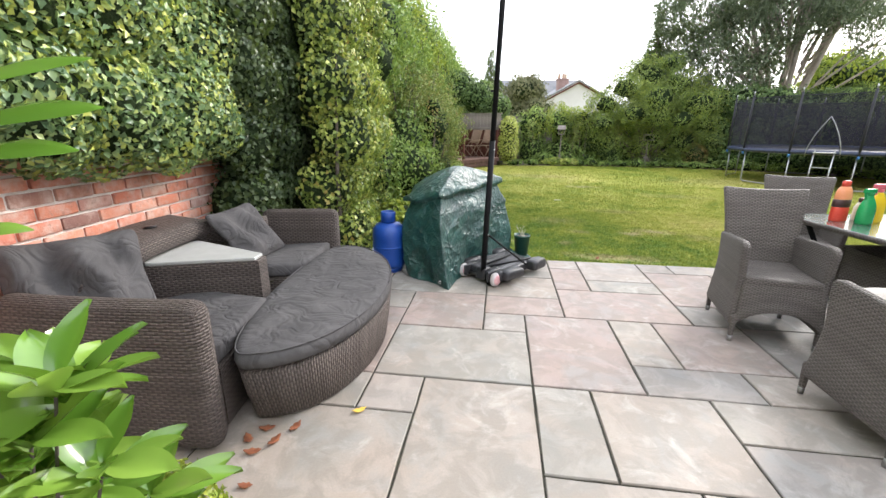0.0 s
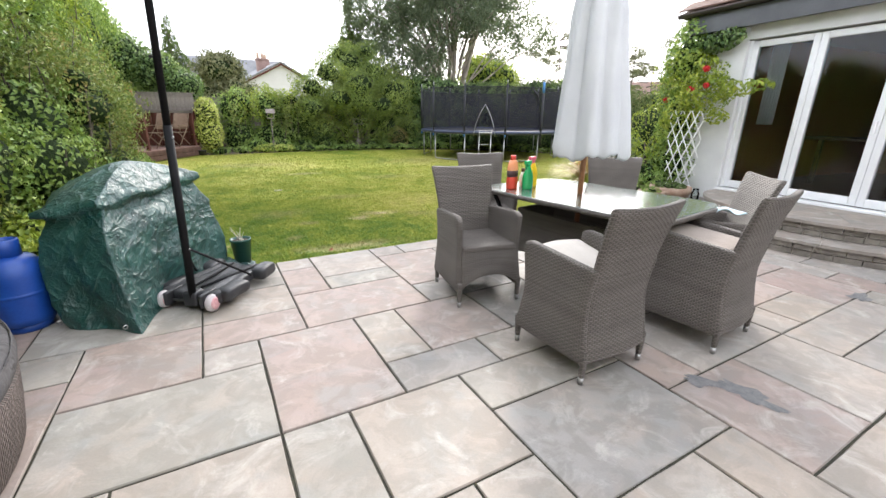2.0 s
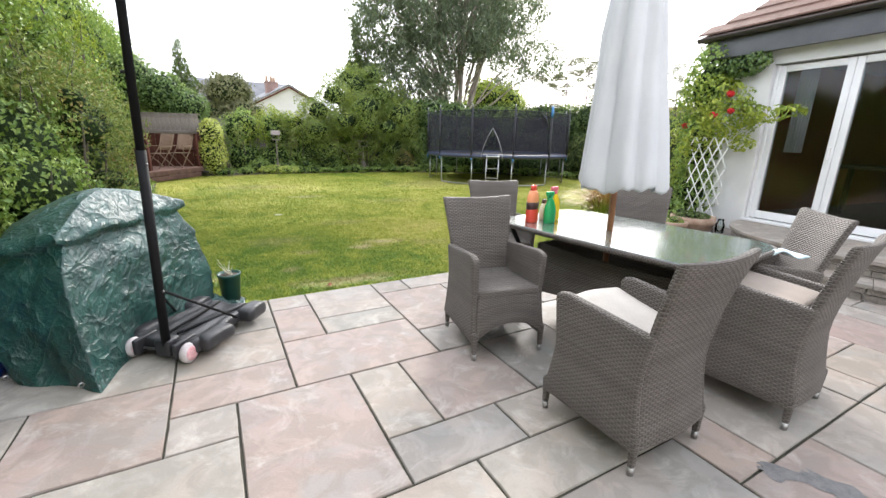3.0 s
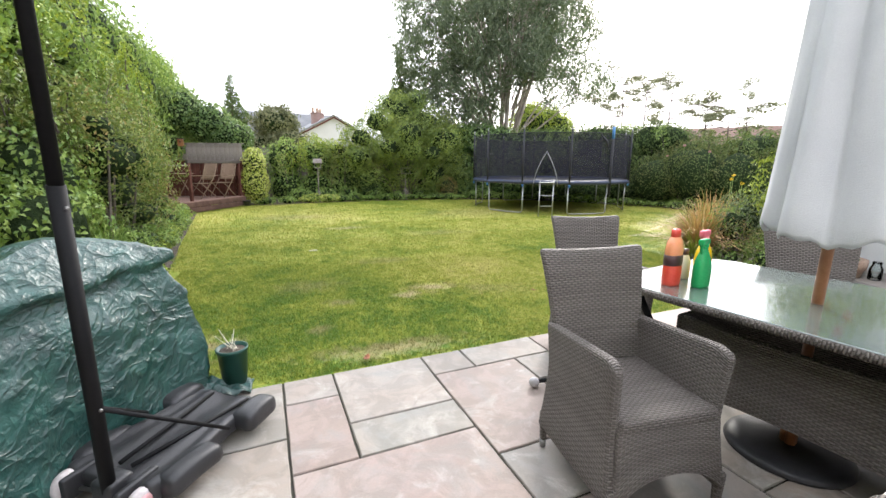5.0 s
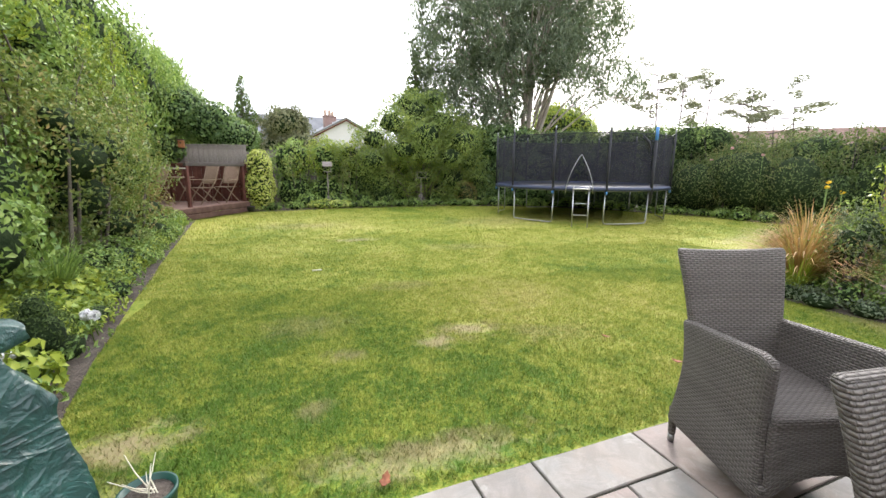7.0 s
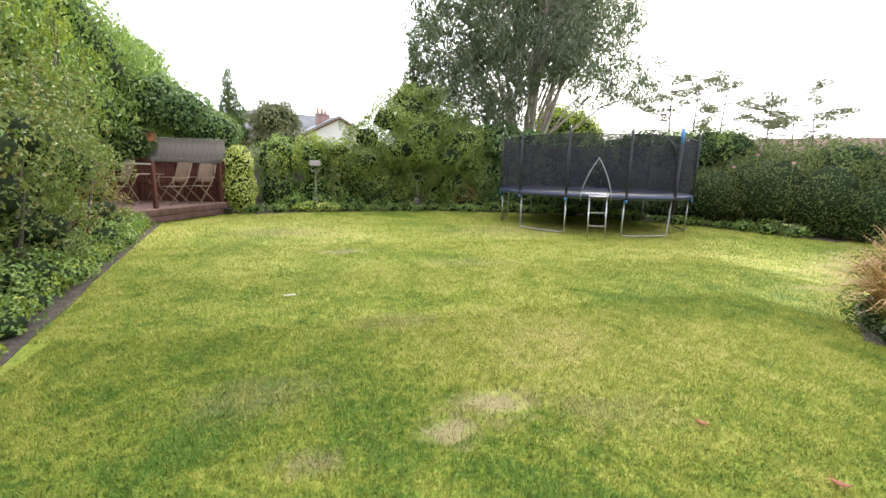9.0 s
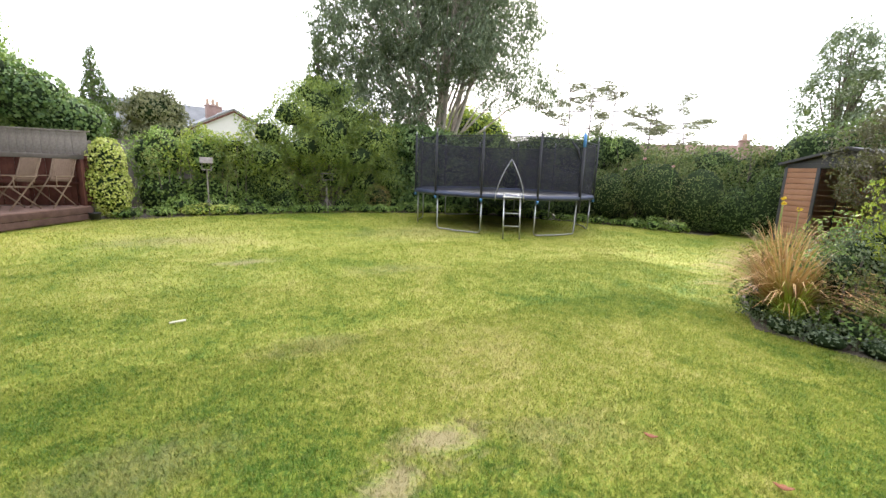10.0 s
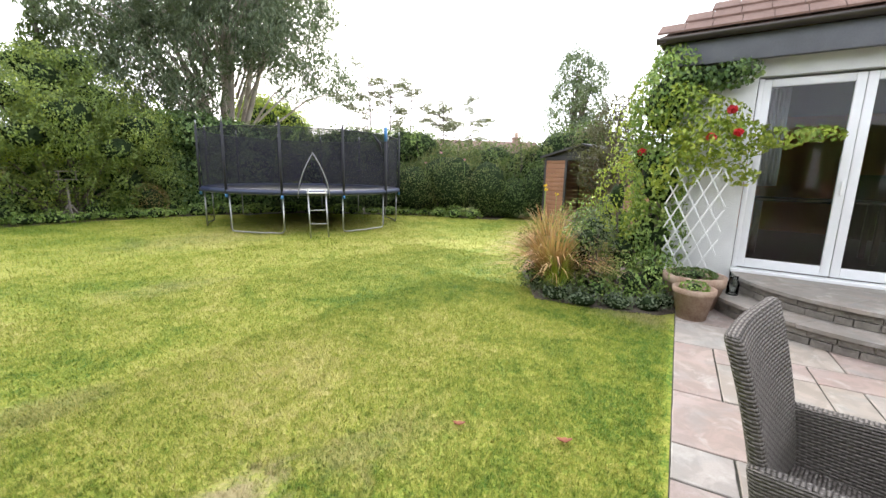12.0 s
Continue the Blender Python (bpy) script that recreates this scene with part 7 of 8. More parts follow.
# the back hedge
NORTH = (-0.2, -1.0)
bush("hedge", row_of_blobs((0.25, 18.3), (6.2, 18.9), 0.05, 1.9, 0.7, 0.9, 0.2), M["hedge_mid"], 300, 0.09, "mixed back hedge across the end of the lawn", "hedge", NORTH, 0.55, 0.4, 0.8, 6, 0.3, 0.35)
bush("hedge", row_of_blobs((5.2, 18.7), (9.2, 17.6), 0.05, 2.6, 0.8, 0.9, 0.2), M["ivy"], 300, 0.1, "dark ivy-clad hedge behind the trampoline", "hedge", NORTH, 0.75, 0.4, 0.82, 4, 0.25, 0.3)
bush("hedge", row_of_blobs((9.4, 17.6), (13.2, 14.2), 0.05, 2.45, 0.85, 0.9, 0.25), M["hedge_dark"], 260, 0.09, "dark overgrown hedge in the far corner", "hedge", (-0.8, -0.7), 0.5, 0.5, 0.82, 4, 0.3, 0.35)
bush("hedge", [(14.4, 9.4, 2.0, 0.9, 1.0, 0.75), (14.5, 8.6, 2.1, 0.9, 1.0, 0.75)] + row_of_blobs((13.3, 14.0), (14.3, 9.9), 0.05, 2.0, 0.85, 0.9, 0.3), M["hedge_dark"], 260, 0.09, "dark overgrown hedge beside the shed", "hedge", (-1.0, -0.2), 0.5, 0.5, 0.82, 4, 0.35, 0.4)
bush("shrub", [(11.9, 13.4, 0.8, 0.8, 0.9, 0.9), (12.3, 12.2, 1.0, 0.8, 0.9, 1.0), (12.6, 11.2, 0.9, 0.7, 0.8, 0.9), (12.3, 12.6, 1.3, 0.7, 0.9, 0.55)], M["flowering"], 420, 0.055,
     "broad fine-leaved shrub with reddish flower heads", "shrub", (-1, -0.3), 0.4, 0.3, 0.78, 5, 0.35, 0.45)
bush("shrub", [(13.0, 10.5, 0.6, 0.6, 0.7, 0.75), (13.3, 9.8, 0.8, 0.6, 0.6, 0.9), (12.8, 11.2, 0.4, 0.6, 0.6, 0.5)], M["hedge_dark"], 420, 0.06, "low dark shrub filling the gap beside the shed", "shrub", None, 0.5, 0.3, 0.8)
bush("perennials", [(x, y, 0.2, 0.38, 0.3, 0.3) for x, y in ((0.6, 17.5), (1.5, 17.6), (2.3, 17.8), (3.2, 17.8), (4.9, 17.9), (5.7, 17.9), (6.5, 17.7), (7.3, 17.5))], M["hedge_mid"], 420, 0.075,
     "low border plants at the foot of the back hedge", "plant", None, 0.5, 0.2, 0.6, 0, 0.3, 0.4)
bush("variegated_ground_cover", [(1.0, 17.2, 0.12, 0.45, 0.25, 0.16), (1.6, 17.3, 0.1, 0.4, 0.22, 0.15)], M["variegated"], 420, 0.07, "pale-edged ground cover under the bird table", "plant", None, 0.6, 0.1, 0.5)
bush("shrub", [(3.0, 17.9, 0.55, 0.5, 0.45, 0.55), (2.5, 18.1, 0.8, 0.5, 0.4, 0.6)], M["hedge_dark"], 420, 0.06, "dark glossy shrub below the hedge", "shrub", NORTH, 0.5, 0.3, 0.78)
bush("russet_shrub", [(6.0, 17.6, 0.42, 0.42, 0.35, 0.48)], M["russet"], 700, 0.05, "small orange-brown shrub by the flat-roofed bird table", "shrub", None, 0.5, 0.2, 0.7, 2)
bush("pale_spirea", [(2.0, 18.0, 1.75, 0.55, 0.4, 0.45), (1.1, 18.1, 1.7, 0.6, 0.4, 0.5), (0.4, 18.2, 1.5, 0.5, 0.4, 0.5)], M["creeper"], 360, 0.06, "straggling pale shrub growing through the back hedge", "shrub", NORTH, 0.5, 0.3, 0.5, 4, 0.4, 0.6)


def hedge_sprigs(name, p0, p1, z, n, mat, label, seed, spread=0.5, size=0.075):
    """Uneven shoots that stand out of the top and face of a hedge."""
    r = random.Random(seed)
    cx, cy = (p0[0] + p1[0]) / 2, (p0[1] + p1[1]) / 2
    t = empty(name, cx, cy, 0)
    many, blobs = [], []
    for k in range(n):
        u = r.random()
        x, y = p0[0] + (p1[0] - p0[0]) * u - cx + r.uniform(-spread, spread), p0[1] + (p1[1] - p0[1]) * u - cy + r.uniform(-spread, spread)
        top = z * r.uniform(0.72, 1.0) + 0.55 * r.random() ** 3
        dx, dy = r.uniform(-.25, .25), r.uniform(-.25, .25)
        many.append(([(x, y, top - 0.8), (x + dx * 0.4, y + dy * 0.4, top - 0.35), (x + dx, y + dy, top)], [0.012, 0.008, 0.003]))
        for q in range(4):
            w = r.uniform(0.07, 0.17)
            v = q / 4
            blobs.append((x + dx * (1 - v) + r.uniform(-.1, .1), y + dy * (1 - v) + r.uniform(-.1, .1), top - 0.62 * v, w, w, w * 1.2))
    tubes("stemwork", many, M["twig"], t, 5)["kind"] = "stuff"
    p, nn = blob_points(blobs, 330, None, 0.4, 0.9)
    leaf_cloud("leaves", p, nn, size, mat, t, 0.42, 0.2)
    return tagged(t, label, "shrub")


hedge_sprigs("straggling_shoots", (0.2, 18.0), (6.0, 18.3), 2.05, 46, M["hedge_lime"], "loose light green shoots growing out of the back hedge", 3)
hedge_sprigs("straggling_shoots", (0.6, 17.8), (6.6, 18.0), 1.5, 34, M["tipped"], "bronze-tipped shoots on the face of the back hedge", 4)
hedge_sprigs("straggling_shoots", (9.6, 17.0), (13.0, 14.0), 2.5, 44, M["hedge_mid"], "uneven green shoots on the corner hedge", 5, 0.6)
hedge_sprigs("straggling_shoots", (12.8, 13.6), (13.8, 9.8), 2.15, 40, M["flowering"], "fine loose shoots rising from the far hedge", 6, 0.6, 0.065)
hedge_sprigs("straggling_shoots", (-2.9, 8.2), (-3.2, 13.6), 3.5, 70, M["hedge_lime"], "feathery light shoots along the tall side hedge", 7, 0.8)
hedge_sprigs("straggling_shoots", (-2.2, 7.6), (-2.5, 13.2), 2.3, 60, M["tipped"], "mixed green and bronze shoots on the face of the side hedge", 8, 0.45)


def limb_tree(name, x, y, trunk, limbs, clumps, leafm, barkm, density, size, label, ratio=0.4, droop=0.8, core=0.0, rough=0.35, depth=0.9):
    """A tree: tapered trunk and limbs that end in leafy clumps."""
    t = empty(name, x, y, 0)
    many = [(trunk, [0.16 * (1 - 0.72 * k / (len(trunk) - 1)) for k in range(len(trunk))])]
    tubes("trunk", many, barkm, t, 9)
    tubes("branchwork", limbs, barkm, t, 6)["kind"] = "stuff"
    p, nn = blob_points(clumps, density, None, rough, depth, 0.3)
    leaf_cloud("crown", p, nn, size, leafm, t, ratio, droop)
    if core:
        # dark bodies stand in for the shade within the crown
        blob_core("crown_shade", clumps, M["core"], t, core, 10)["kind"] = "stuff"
    return tagged(t, label, "tree")


def make_gum():
    r = random.Random(21)
    clumps = []
    for k in range(84):
        a, e = r.uniform(0, 2 * math.pi), r.uniform(-0.8, 1.0)
        rad = r.uniform(0.45, 1.0)
        cx = math.cos(a) * math.cos(e) * 4.0 * rad
        cy = math.sin(a) * math.cos(e) * 3.6 * rad
        cz = 6.7 + math.sin(e) * 3.6 * rad
        if cx > 0.6 and cz < 5.3 and r.random() < 0.85:
            continue
        s = r.uniform(0.45, 1.0)
        clumps.append((cx - 0.3, cy, cz, s, s, s * 1.05))
    for cx, cy, cz, s in ((-3.4, -0.4, 3.4, 0.9), (-4.0, 0, 5.6, 0.9), (-3.2, -0.4, 5.8, 1.1), (-3.6, 0, 7.2, 1.0), (-2.4, -1, 7.6, 1.1), (-1.6, -1.2, 3.2, 0.7), (-2.6, -0.6, 3.9, 0.9), (-3.0, 0.2, 4.8, 1.0), (-1.8, -1.0, 4.4, 1.0), (-1.9, 0.3, 3.3, 0.8), (3.5, -0.8, 4.9, 0.8), (4.2, -1.0, 4.5, 0.6), (-1.0, -1.4, 5.0, 1.0), (-0.2, -1.6, 6.0, 1.1), (0.2, -1.5, 7.2, 1.2), (-2.2, -1.2, 6.2, 1.2), (1.6, -1.6, 6.8, 1.1)):
        clumps.append((cx, cy, cz, s, s, s))
    limbs = []
    for k in range(7):
        a = r.uniform(0, 6.28)
        d = r.uniform(0.5, 1.6)
        limbs.append(([(r.uniform(-.4, .4), r.uniform(-.3, .3), 0), (math.cos(a) * d * 0.5, math.sin(a) * d * 0.4, 2.6), (math.cos(a) * d * 1.1, math.sin(a) * d, 5.0), (math.cos(a) * d * 1.7, math.sin(a) * d * 1.5, 8.0)], [0.12, 0.095, 0.07, 0.03]))
    for c in clumps:
        z0 = max(2.2, c[2] - 2.0)
        limbs.append(([(c[0] * 0.25, c[1] * 0.25, z0), (c[0] * 0.65, c[1] * 0.65, c[2] - 0.6), (c[0], c[1], c[2])], [0.045, 0.03, 0.012]))
    limb_tree("gum_tree", 9.2, 19.4, [(0, 0, 0), (0.05, 0, 1.5), (-0.1, 0.1, 3.2), (0.1, 0, 5.2), (0, 0.1, 8.0)], limbs, clumps, M["gum"], M["bark_pale"], 270, 0.14,
              "large grey-green gum tree with slender pale stems behind the trampoline", 0.32, 1.4, 0.0, 0.55, 1.0)


make_gum()


def make_magnolia():
    r = random.Random(5)
    clumps = [(cx, cy, cz, s, s * 0.9, s * 0.8) for cx, cy, cz, s in ((0, 0, 3.2, 0.75), (-0.9, -0.2, 2.8, 0.75), (0.9, -0.2, 2.9, 0.7), (-1.5, -0.3, 2.2, 0.7), (1.6, -0.4, 2.2, 0.8), (0.2, -0.7, 2.4, 0.8), (-0.6, -0.8, 1.9, 0.6), (1.0, -0.8, 1.7, 0.6),
                                                               (-1.6, -0.5, 1.5, 0.6), (0.2, -0.3, 1.8, 0.9), (0.5, -0.3, 3.6, 0.45), (-0.4, 0.2, 3.5, 0.5), (-1.2, -0.2, 0.9, 0.6), (0.2, -0.1, 1.0, 0.7), (1.3, -0.2, 0.95, 0.7), (-0.4, 0.1, 0.6, 0.6), (1.9, -0.3, 1.5, 0.6), (0.8, 0.1, 0.5, 0.6), (2.2, -0.2, 0.9, 0.6))]
    limbs = []
    for c in clumps:
        limbs.append(([(r.uniform(-.2, .4), r.uniform(-.1, .1), 0), (c[0] * 0.4 + 0.1, c[1] * 0.5, c[2] * 0.45), (c[0], c[1], c[2] + 0.1)], [0.05, 0.03, 0.008]))
    limb_tree("magnolia_tree", 4.3, 18.1, [(0, 0, 0), (0.1, 0, 0.7), (0.1, 0.05, 1.3), (0.2, 0, 2.0)], limbs, [(a, b, c, d * 1.02, e * 1.02, f * 1.0) for a, b, c, d, e, f in clumps], M["magnolia"], M["bark"], 820, 0.07,
              "yellow-green spreading small tree rising above the back hedge", 0.5, 0.5, 0.52, 0.6, 0.8)


make_magnolia()


def make_sparse(name, x, y, seed, spread, z0, z1, label):
    """A thin tree of level, angular branches tipped with small clumps."""
    r = random.Random(seed)
    clumps, limbs = [], []
    for s in range(3):
        bx = (s - 1) * spread * 0.45
        limbs.append(([(bx * 0.4, 0, 0), (bx, r.uniform(-.3, .3), z0), (bx + r.uniform(-.2, .2), 0, z1 - r.uniform(0, .6))], [0.035, 0.03, 0.012]))
        for k in range(9):
            z = z0 + (z1 - z0) * (0.1 + 0.85 * k / 9)
            a = r.uniform(0, 6.28)
            L = spread * 0.55 * (1 - 0.45 * k / 9) * r.uniform(0.6, 1.1)
            e = (bx + math.cos(a) * L, math.sin(a) * L, z + r.uniform(-0.1, 0.75))
            limbs.append(([(bx, 0, z), ((bx + e[0]) / 2, e[1] / 2, z + 0.05), e], [0.025, 0.016, 0.006]))
            for q in (0.6, 0.8, 1.0):
                rr = r.uniform(0.06, 0.15)
                clumps.append((bx + (e[0] - bx) * q + r.uniform(-.08, .08), e[1] * q, z + (e[2] - z) * q + r.uniform(-.05, .08), rr * 1.5, rr * 1.5, rr * 0.7))
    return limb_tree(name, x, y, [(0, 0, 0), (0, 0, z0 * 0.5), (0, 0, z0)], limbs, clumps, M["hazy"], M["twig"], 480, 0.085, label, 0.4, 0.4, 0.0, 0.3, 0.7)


make_sparse("open_tree", 13.7, 16.1, 3, 2.6, 2.4, 4.9, "open, nearly bare tree with level branches above the hedge")
make_sparse("open_tree", 16.4, 14.9, 8, 2.4, 2.0, 4.0, "low open tree with level branches beyond the hedge")


def round_tree(name, x, y, h, w, mat, label, trunk_h=1.2, n=16, density=70, size=0.2, seed=1, core=0.6):
    r = random.Random(seed)
    clumps, limbs = [], []
    for k in range(n):
        a, u = r.uniform(0, 6.28), r.uniform(0, 1)
        z = trunk_h + (h - trunk_h) * (0.12 + 0.76 * u)
        rad = w / 2 * math.sqrt(max(0.05, 1 - (2 * u - 0.9) ** 2)) * r.uniform(0.2, 0.8)
        s = w * r.uniform(0.16, 0.26)
        clumps.append((math.cos(a) * rad, math.sin(a) * rad, z, s, s, s * 0.9))
        limbs.append(([(0, 0, z * 0.5), (math.cos(a) * rad * .6, math.sin(a) * rad * .6, z * 0.8), (math.cos(a) * rad, math.sin(a) * rad, z)], [0.06, 0.04, 0.015]))
    return limb_tree(name, x, y, [(0, 0, 0), (0, 0, h * 0.3), (0, 0, h * 0.7)], limbs, clumps, mat, M["bark"], density, size, label, 0.5, 0.6, core, 0.4, 0.5)


round_tree("birch_tree", 23.5, 12.2, 7.7, 3.2, M["gum"], "tall airy tree beyond the shed", 2.6, 22, 150, 0.13, 2, 0.0)
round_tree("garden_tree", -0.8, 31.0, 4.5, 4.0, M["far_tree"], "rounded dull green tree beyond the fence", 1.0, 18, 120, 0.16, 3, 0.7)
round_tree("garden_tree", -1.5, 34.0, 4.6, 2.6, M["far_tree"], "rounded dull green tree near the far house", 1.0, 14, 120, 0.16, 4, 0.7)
round_tree("garden_tree", -7.5, 30.0, 7.0, 5.5, M["hedge_mid"], "broad green tree beyond the garden corner", 1.0, 20, 110, 0.18, 5, 0.75)
round_tree("garden_tree", 13.5, 24.0, 4.6, 4.5, M["hedge_lime"], "light green treetop behind the trampoline", 1.0, 16, 110, 0.16, 6, 0.7)
round_tree("garden_tree", 5.6, 21.6, 5.2, 3.0, M["gum"], "dark tree close beside the gum tree", 1.0, 16, 160, 0.14, 9, 0.7)
round_tree("twiggy_tree", 11.8, 7.4, 3.1, 2.0, M["twig_leaf"], "low twiggy purple-brown tree beside the shed", 0.7, 22, 420, 0.055, 7, 0.0)


def conifer(name, x, y, h, w, label, seed=1):
    r = random.Random(seed)
    t = empty(name, x, y, 0)
    tube("trunk", [(0, 0, 0), (0, 0, h * 0.5), (0, 0, h)], [0.16, 0.1, 0.02], M["bark"], t, 8)
    clumps, limbs = [], []
    for k in range(46):
        z = h * (0.15 + 0.83 * k / 46)
        rad = w / 2 * (1 - k / 48) * r.uniform(0.6, 1.05)
        a = k * 2.4 + r.uniform(-.4, .4)
        clumps.append((math.cos(a) * rad * .6, math.sin(a) * rad * .6, z, max(0.16, rad * .75), max(0.16, rad * .75), 0.28))
        limbs.append(([(0, 0, z - 0.1), (math.cos(a) * rad, math.sin(a) * rad, z)], [0.03, 0.008]))
    tubes("branchwork", limbs, M["bark"], t, 5)["kind"] = "stuff"
    p, nn = blob_points(clumps, 260, None, 0.3, 0.6, 0.3)
    leaf_cloud("crown", p, nn, 0.14, M["hedge_dark"], t, 0.3, 0.6)
    return tagged(t, label, "conifer")


conifer("conifer", -3.5, 32.0, 6.6, 3.3, "far dark pointed conifer above the garden trees", 1)
conifer("conifer", 4.9, 20.8, 6.0, 2.2, "dark conifer beside the gum tree", 2)

# the row of distant trees that closes the horizon
r_far = random.Random(77)
far_blobs = []
for k in range(64):
    a = radians(-75 + 205 * k / 63)
    d = r_far.uniform(46, 62)
    far_blobs.append((3 + math.sin(a) * d, 8 + math.cos(a) * d, 1.5, 3.6, 3.6, r_far.uniform(1.6, 3.4)))
far_blobs = [b for b in far_blobs if not (-8 < b[0] < 9 and b[1] > 35 and b[1] < 60)]
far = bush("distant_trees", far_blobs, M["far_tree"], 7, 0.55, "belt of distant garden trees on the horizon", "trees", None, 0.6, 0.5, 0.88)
tagged(far, kind="stuff")

# ---- the planting at the house corner ----
SW = (-0.8, 0.5)
bush("climber", [(7.0, 5.72, 2.15, 0.34, 0.36, 0.55), (7.0, 5.7, 1.3, 0.3, 0.36, 0.55), (7.1, 5.75, 0.6, 0.34, 0.4, 0.5), (7.0, 5.7, 2.6, 0.2, 0.24, 0.25)], M["hedge_mid"], 900, 0.055,
     "mid-green climber wrapped round the house corner", "climber", None, 0.6, 0.5, 0.55, 4, 0.3, 0.4)
bush("climber", [(6.9, y, 2.38, 0.12, 0.28, 0.15) for y in (5.45, 5.2)], M["ivy"], 1300, 0.055, "ivy trailing along the wall under the fascia", "climber", None, 0.7, 0.7, 0.5, 0, 0.4, 0.6)
rose = bush("climbing_rose", [(6.78, 5.42, 1.95, 0.26, 0.34, 0.3), (6.7, 5.2, 1.62, 0.25, 0.32, 0.25), (6.72, 5.5, 1.35, 0.25, 0.3, 0.25), (6.68, 4.92, 1.72, 0.18, 0.24, 0.16), (6.66, 4.62, 1.70, 0.14, 0.2, 0.1), (6.66, 4.38, 1.72, 0.12, 0.18, 0.08), (6.75, 4.95, 1.35, 0.1, 0.14, 0.1)],
            M["hedge_lime"], 900, 0.06, "climbing rose with red blooms reaching across the glass doors", "climbing rose", None, 0.55, 0.3, 0.0, 0, 0.5, 0.8)
for x, y, z in ((6.55, 5.08, 1.98), (6.5, 5.22, 1.72), (6.5, 5.0, 1.76), (6.86, 5.9, 1.6)):
    p, nn = blob_points([(x - rose.location.x, y - rose.location.y, z, 0.04, 0.04, 0.035)], 9000, None, 0.2, 0.5)
    leaf_cloud("bloom", p, nn, 0.028, M["red_flower"], rose, 0.9, 0)
bush("tall_shrub", [(7.15, 5.95, 1.5, 0.32, 0.30, 0.7), (7.1, 5.9, 2.15, 0.24, 0.22, 0.45), (7.2, 6.15, 0.7, 0.35, 0.35, 0.5), (6.75, 6.1, 1.1, 0.25, 0.25, 0.5)], M["hedge_lime"], 1000, 0.05,
     "tall loose green shrub against the house corner", "shrub", SW, 0.42, 0.4, 0.3, 7, 0.6, 0.95)
bush("perennials", [(6.25, 5.75, 0.2, 0.3, 0.3, 0.26), (6.6, 5.6, 0.25, 0.3, 0.25, 0.3), (6.8, 6.0, 0.42, 0.35, 0.35, 0.42), (6.1, 6.1, 0.15, 0.25, 0.25, 0.2), (6.4, 6.35, 0.4, 0.35, 0.3, 0.4), (7.0, 6.55, 0.5, 0.35, 0.35, 0.42), (6.0, 6.45, 0.1, 0.24, 0.26, 0.16), (6.0, 6.05, 0.1, 0.24, 0.24, 0.18), (6.2, 5.75, 0.1, 0.24, 0.2, 0.2), (6.5, 5.55, 0.1, 0.22, 0.14, 0.16), (6.3, 6.9, 0.12, 0.3, 0.22, 0.2)], M["hedge_mid"], 700, 0.05,
     "mixed green perennials in the corner bed", "plant", None, 0.45, 0.3, 0.4, 5, 0.4, 0.5)
bush("sage", [(6.3, 6.3, 0.5, 0.22, 0.24, 0.42), (6.6, 6.3, 0.62, 0.24, 0.24, 0.42), (6.9, 6.25, 0.7, 0.22, 0.22, 0.4)], M["gum"], 1100, 0.04, "grey-green bushy sage in the corner bed", "plant", None, 0.3, 0.1, 0.5, 4, 0.5, 0.7)


def blade_clump(name, x, y, h, spread, n, mat, label, seed, width=0.006):
    """Arching grass blades from one tuft."""
    r = np.random.default_rng(seed)
    t = empty(name, x, y, 0)
    a = r.uniform(0, 2 * math.pi, n)
    L = h * r.uniform(0.6, 1.1, n)
    out = spread * r.uniform(0.25, 1.1, n)
    V, seg = [], 5
    for k in range(seg + 1):
        u = k / seg
        rad = 0.05 + out * u ** 1.4
        z = L * (1.25 * u - (0.25 + 0.55 * (out / spread)) * u ** 2.2)
        w = width * (1 - u) + 0.0008
        cx, cy = np.cos(a) * rad, np.sin(a) * rad
        V.append(np.stack([cx - np.sin(a) * w, cy + np.cos(a) * w, z], axis=1))
        V.append(np.stack([cx + np.sin(a) * w, cy - np.cos(a) * w, z], axis=1))
    V = np.stack(V, axis=1).reshape(-1, 3)
    k = 2 * (seg + 1)
    base = np.arange(n)[:, None] * k
    f = np.concatenate([base + np.array([[2 * s, 2 * s + 1, 2 * s + 3, 2 * s + 2]]) for s in range(seg)], axis=1).reshape(-1, 4)
    fast_mesh("blades", V, f, mat, t)
    return tagged(t, label, "ornamental grass")


blade_clump("ornamental_grass", 6.15, 6.6, 0.92, 0.85, 520, M["straw"], "straw and orange ornamental grass arching over the lawn edge", 3, 0.013)
blade_clump("ornamental_grass", 6.6, 6.85, 1.1, 0.75, 520, M["straw"], "tall orange-tinted ornamental grass", 4, 0.011)
bush("perennials", [(6.35, 6.85, 0.45, 0.25, 0.25, 0.35), (6.75, 6.75, 0.55, 0.25, 0.25, 0.35), (6.2, 6.15, 0.35, 0.16, 0.16, 0.25)], M["russet"], 900, 0.04, "rusty brown seed heads and stems in the corner bed", "plant", None, 0.3, 0.1, 0.0, 6, 0.5, 0.9)
blade_clump("ornamental_grass", 5.9, 6.45, 0.6, 0.30, 200, M["hedge_lime"], "low green ornamental grass at the bed corner", 5)
blade_clump("ornamental_grass", -0.95, 7.0, 0.5, 0.35, 160, M["hedge_mid"], "tuft of strappy green leaves in the flower bed", 6, 0.01)
blade_clump("feathery_grass", -1.3, 7.9, 0.9, 0.55, 200, M["hedge_mid"], "loose feathery fern-like tuft", 7, 0.008)


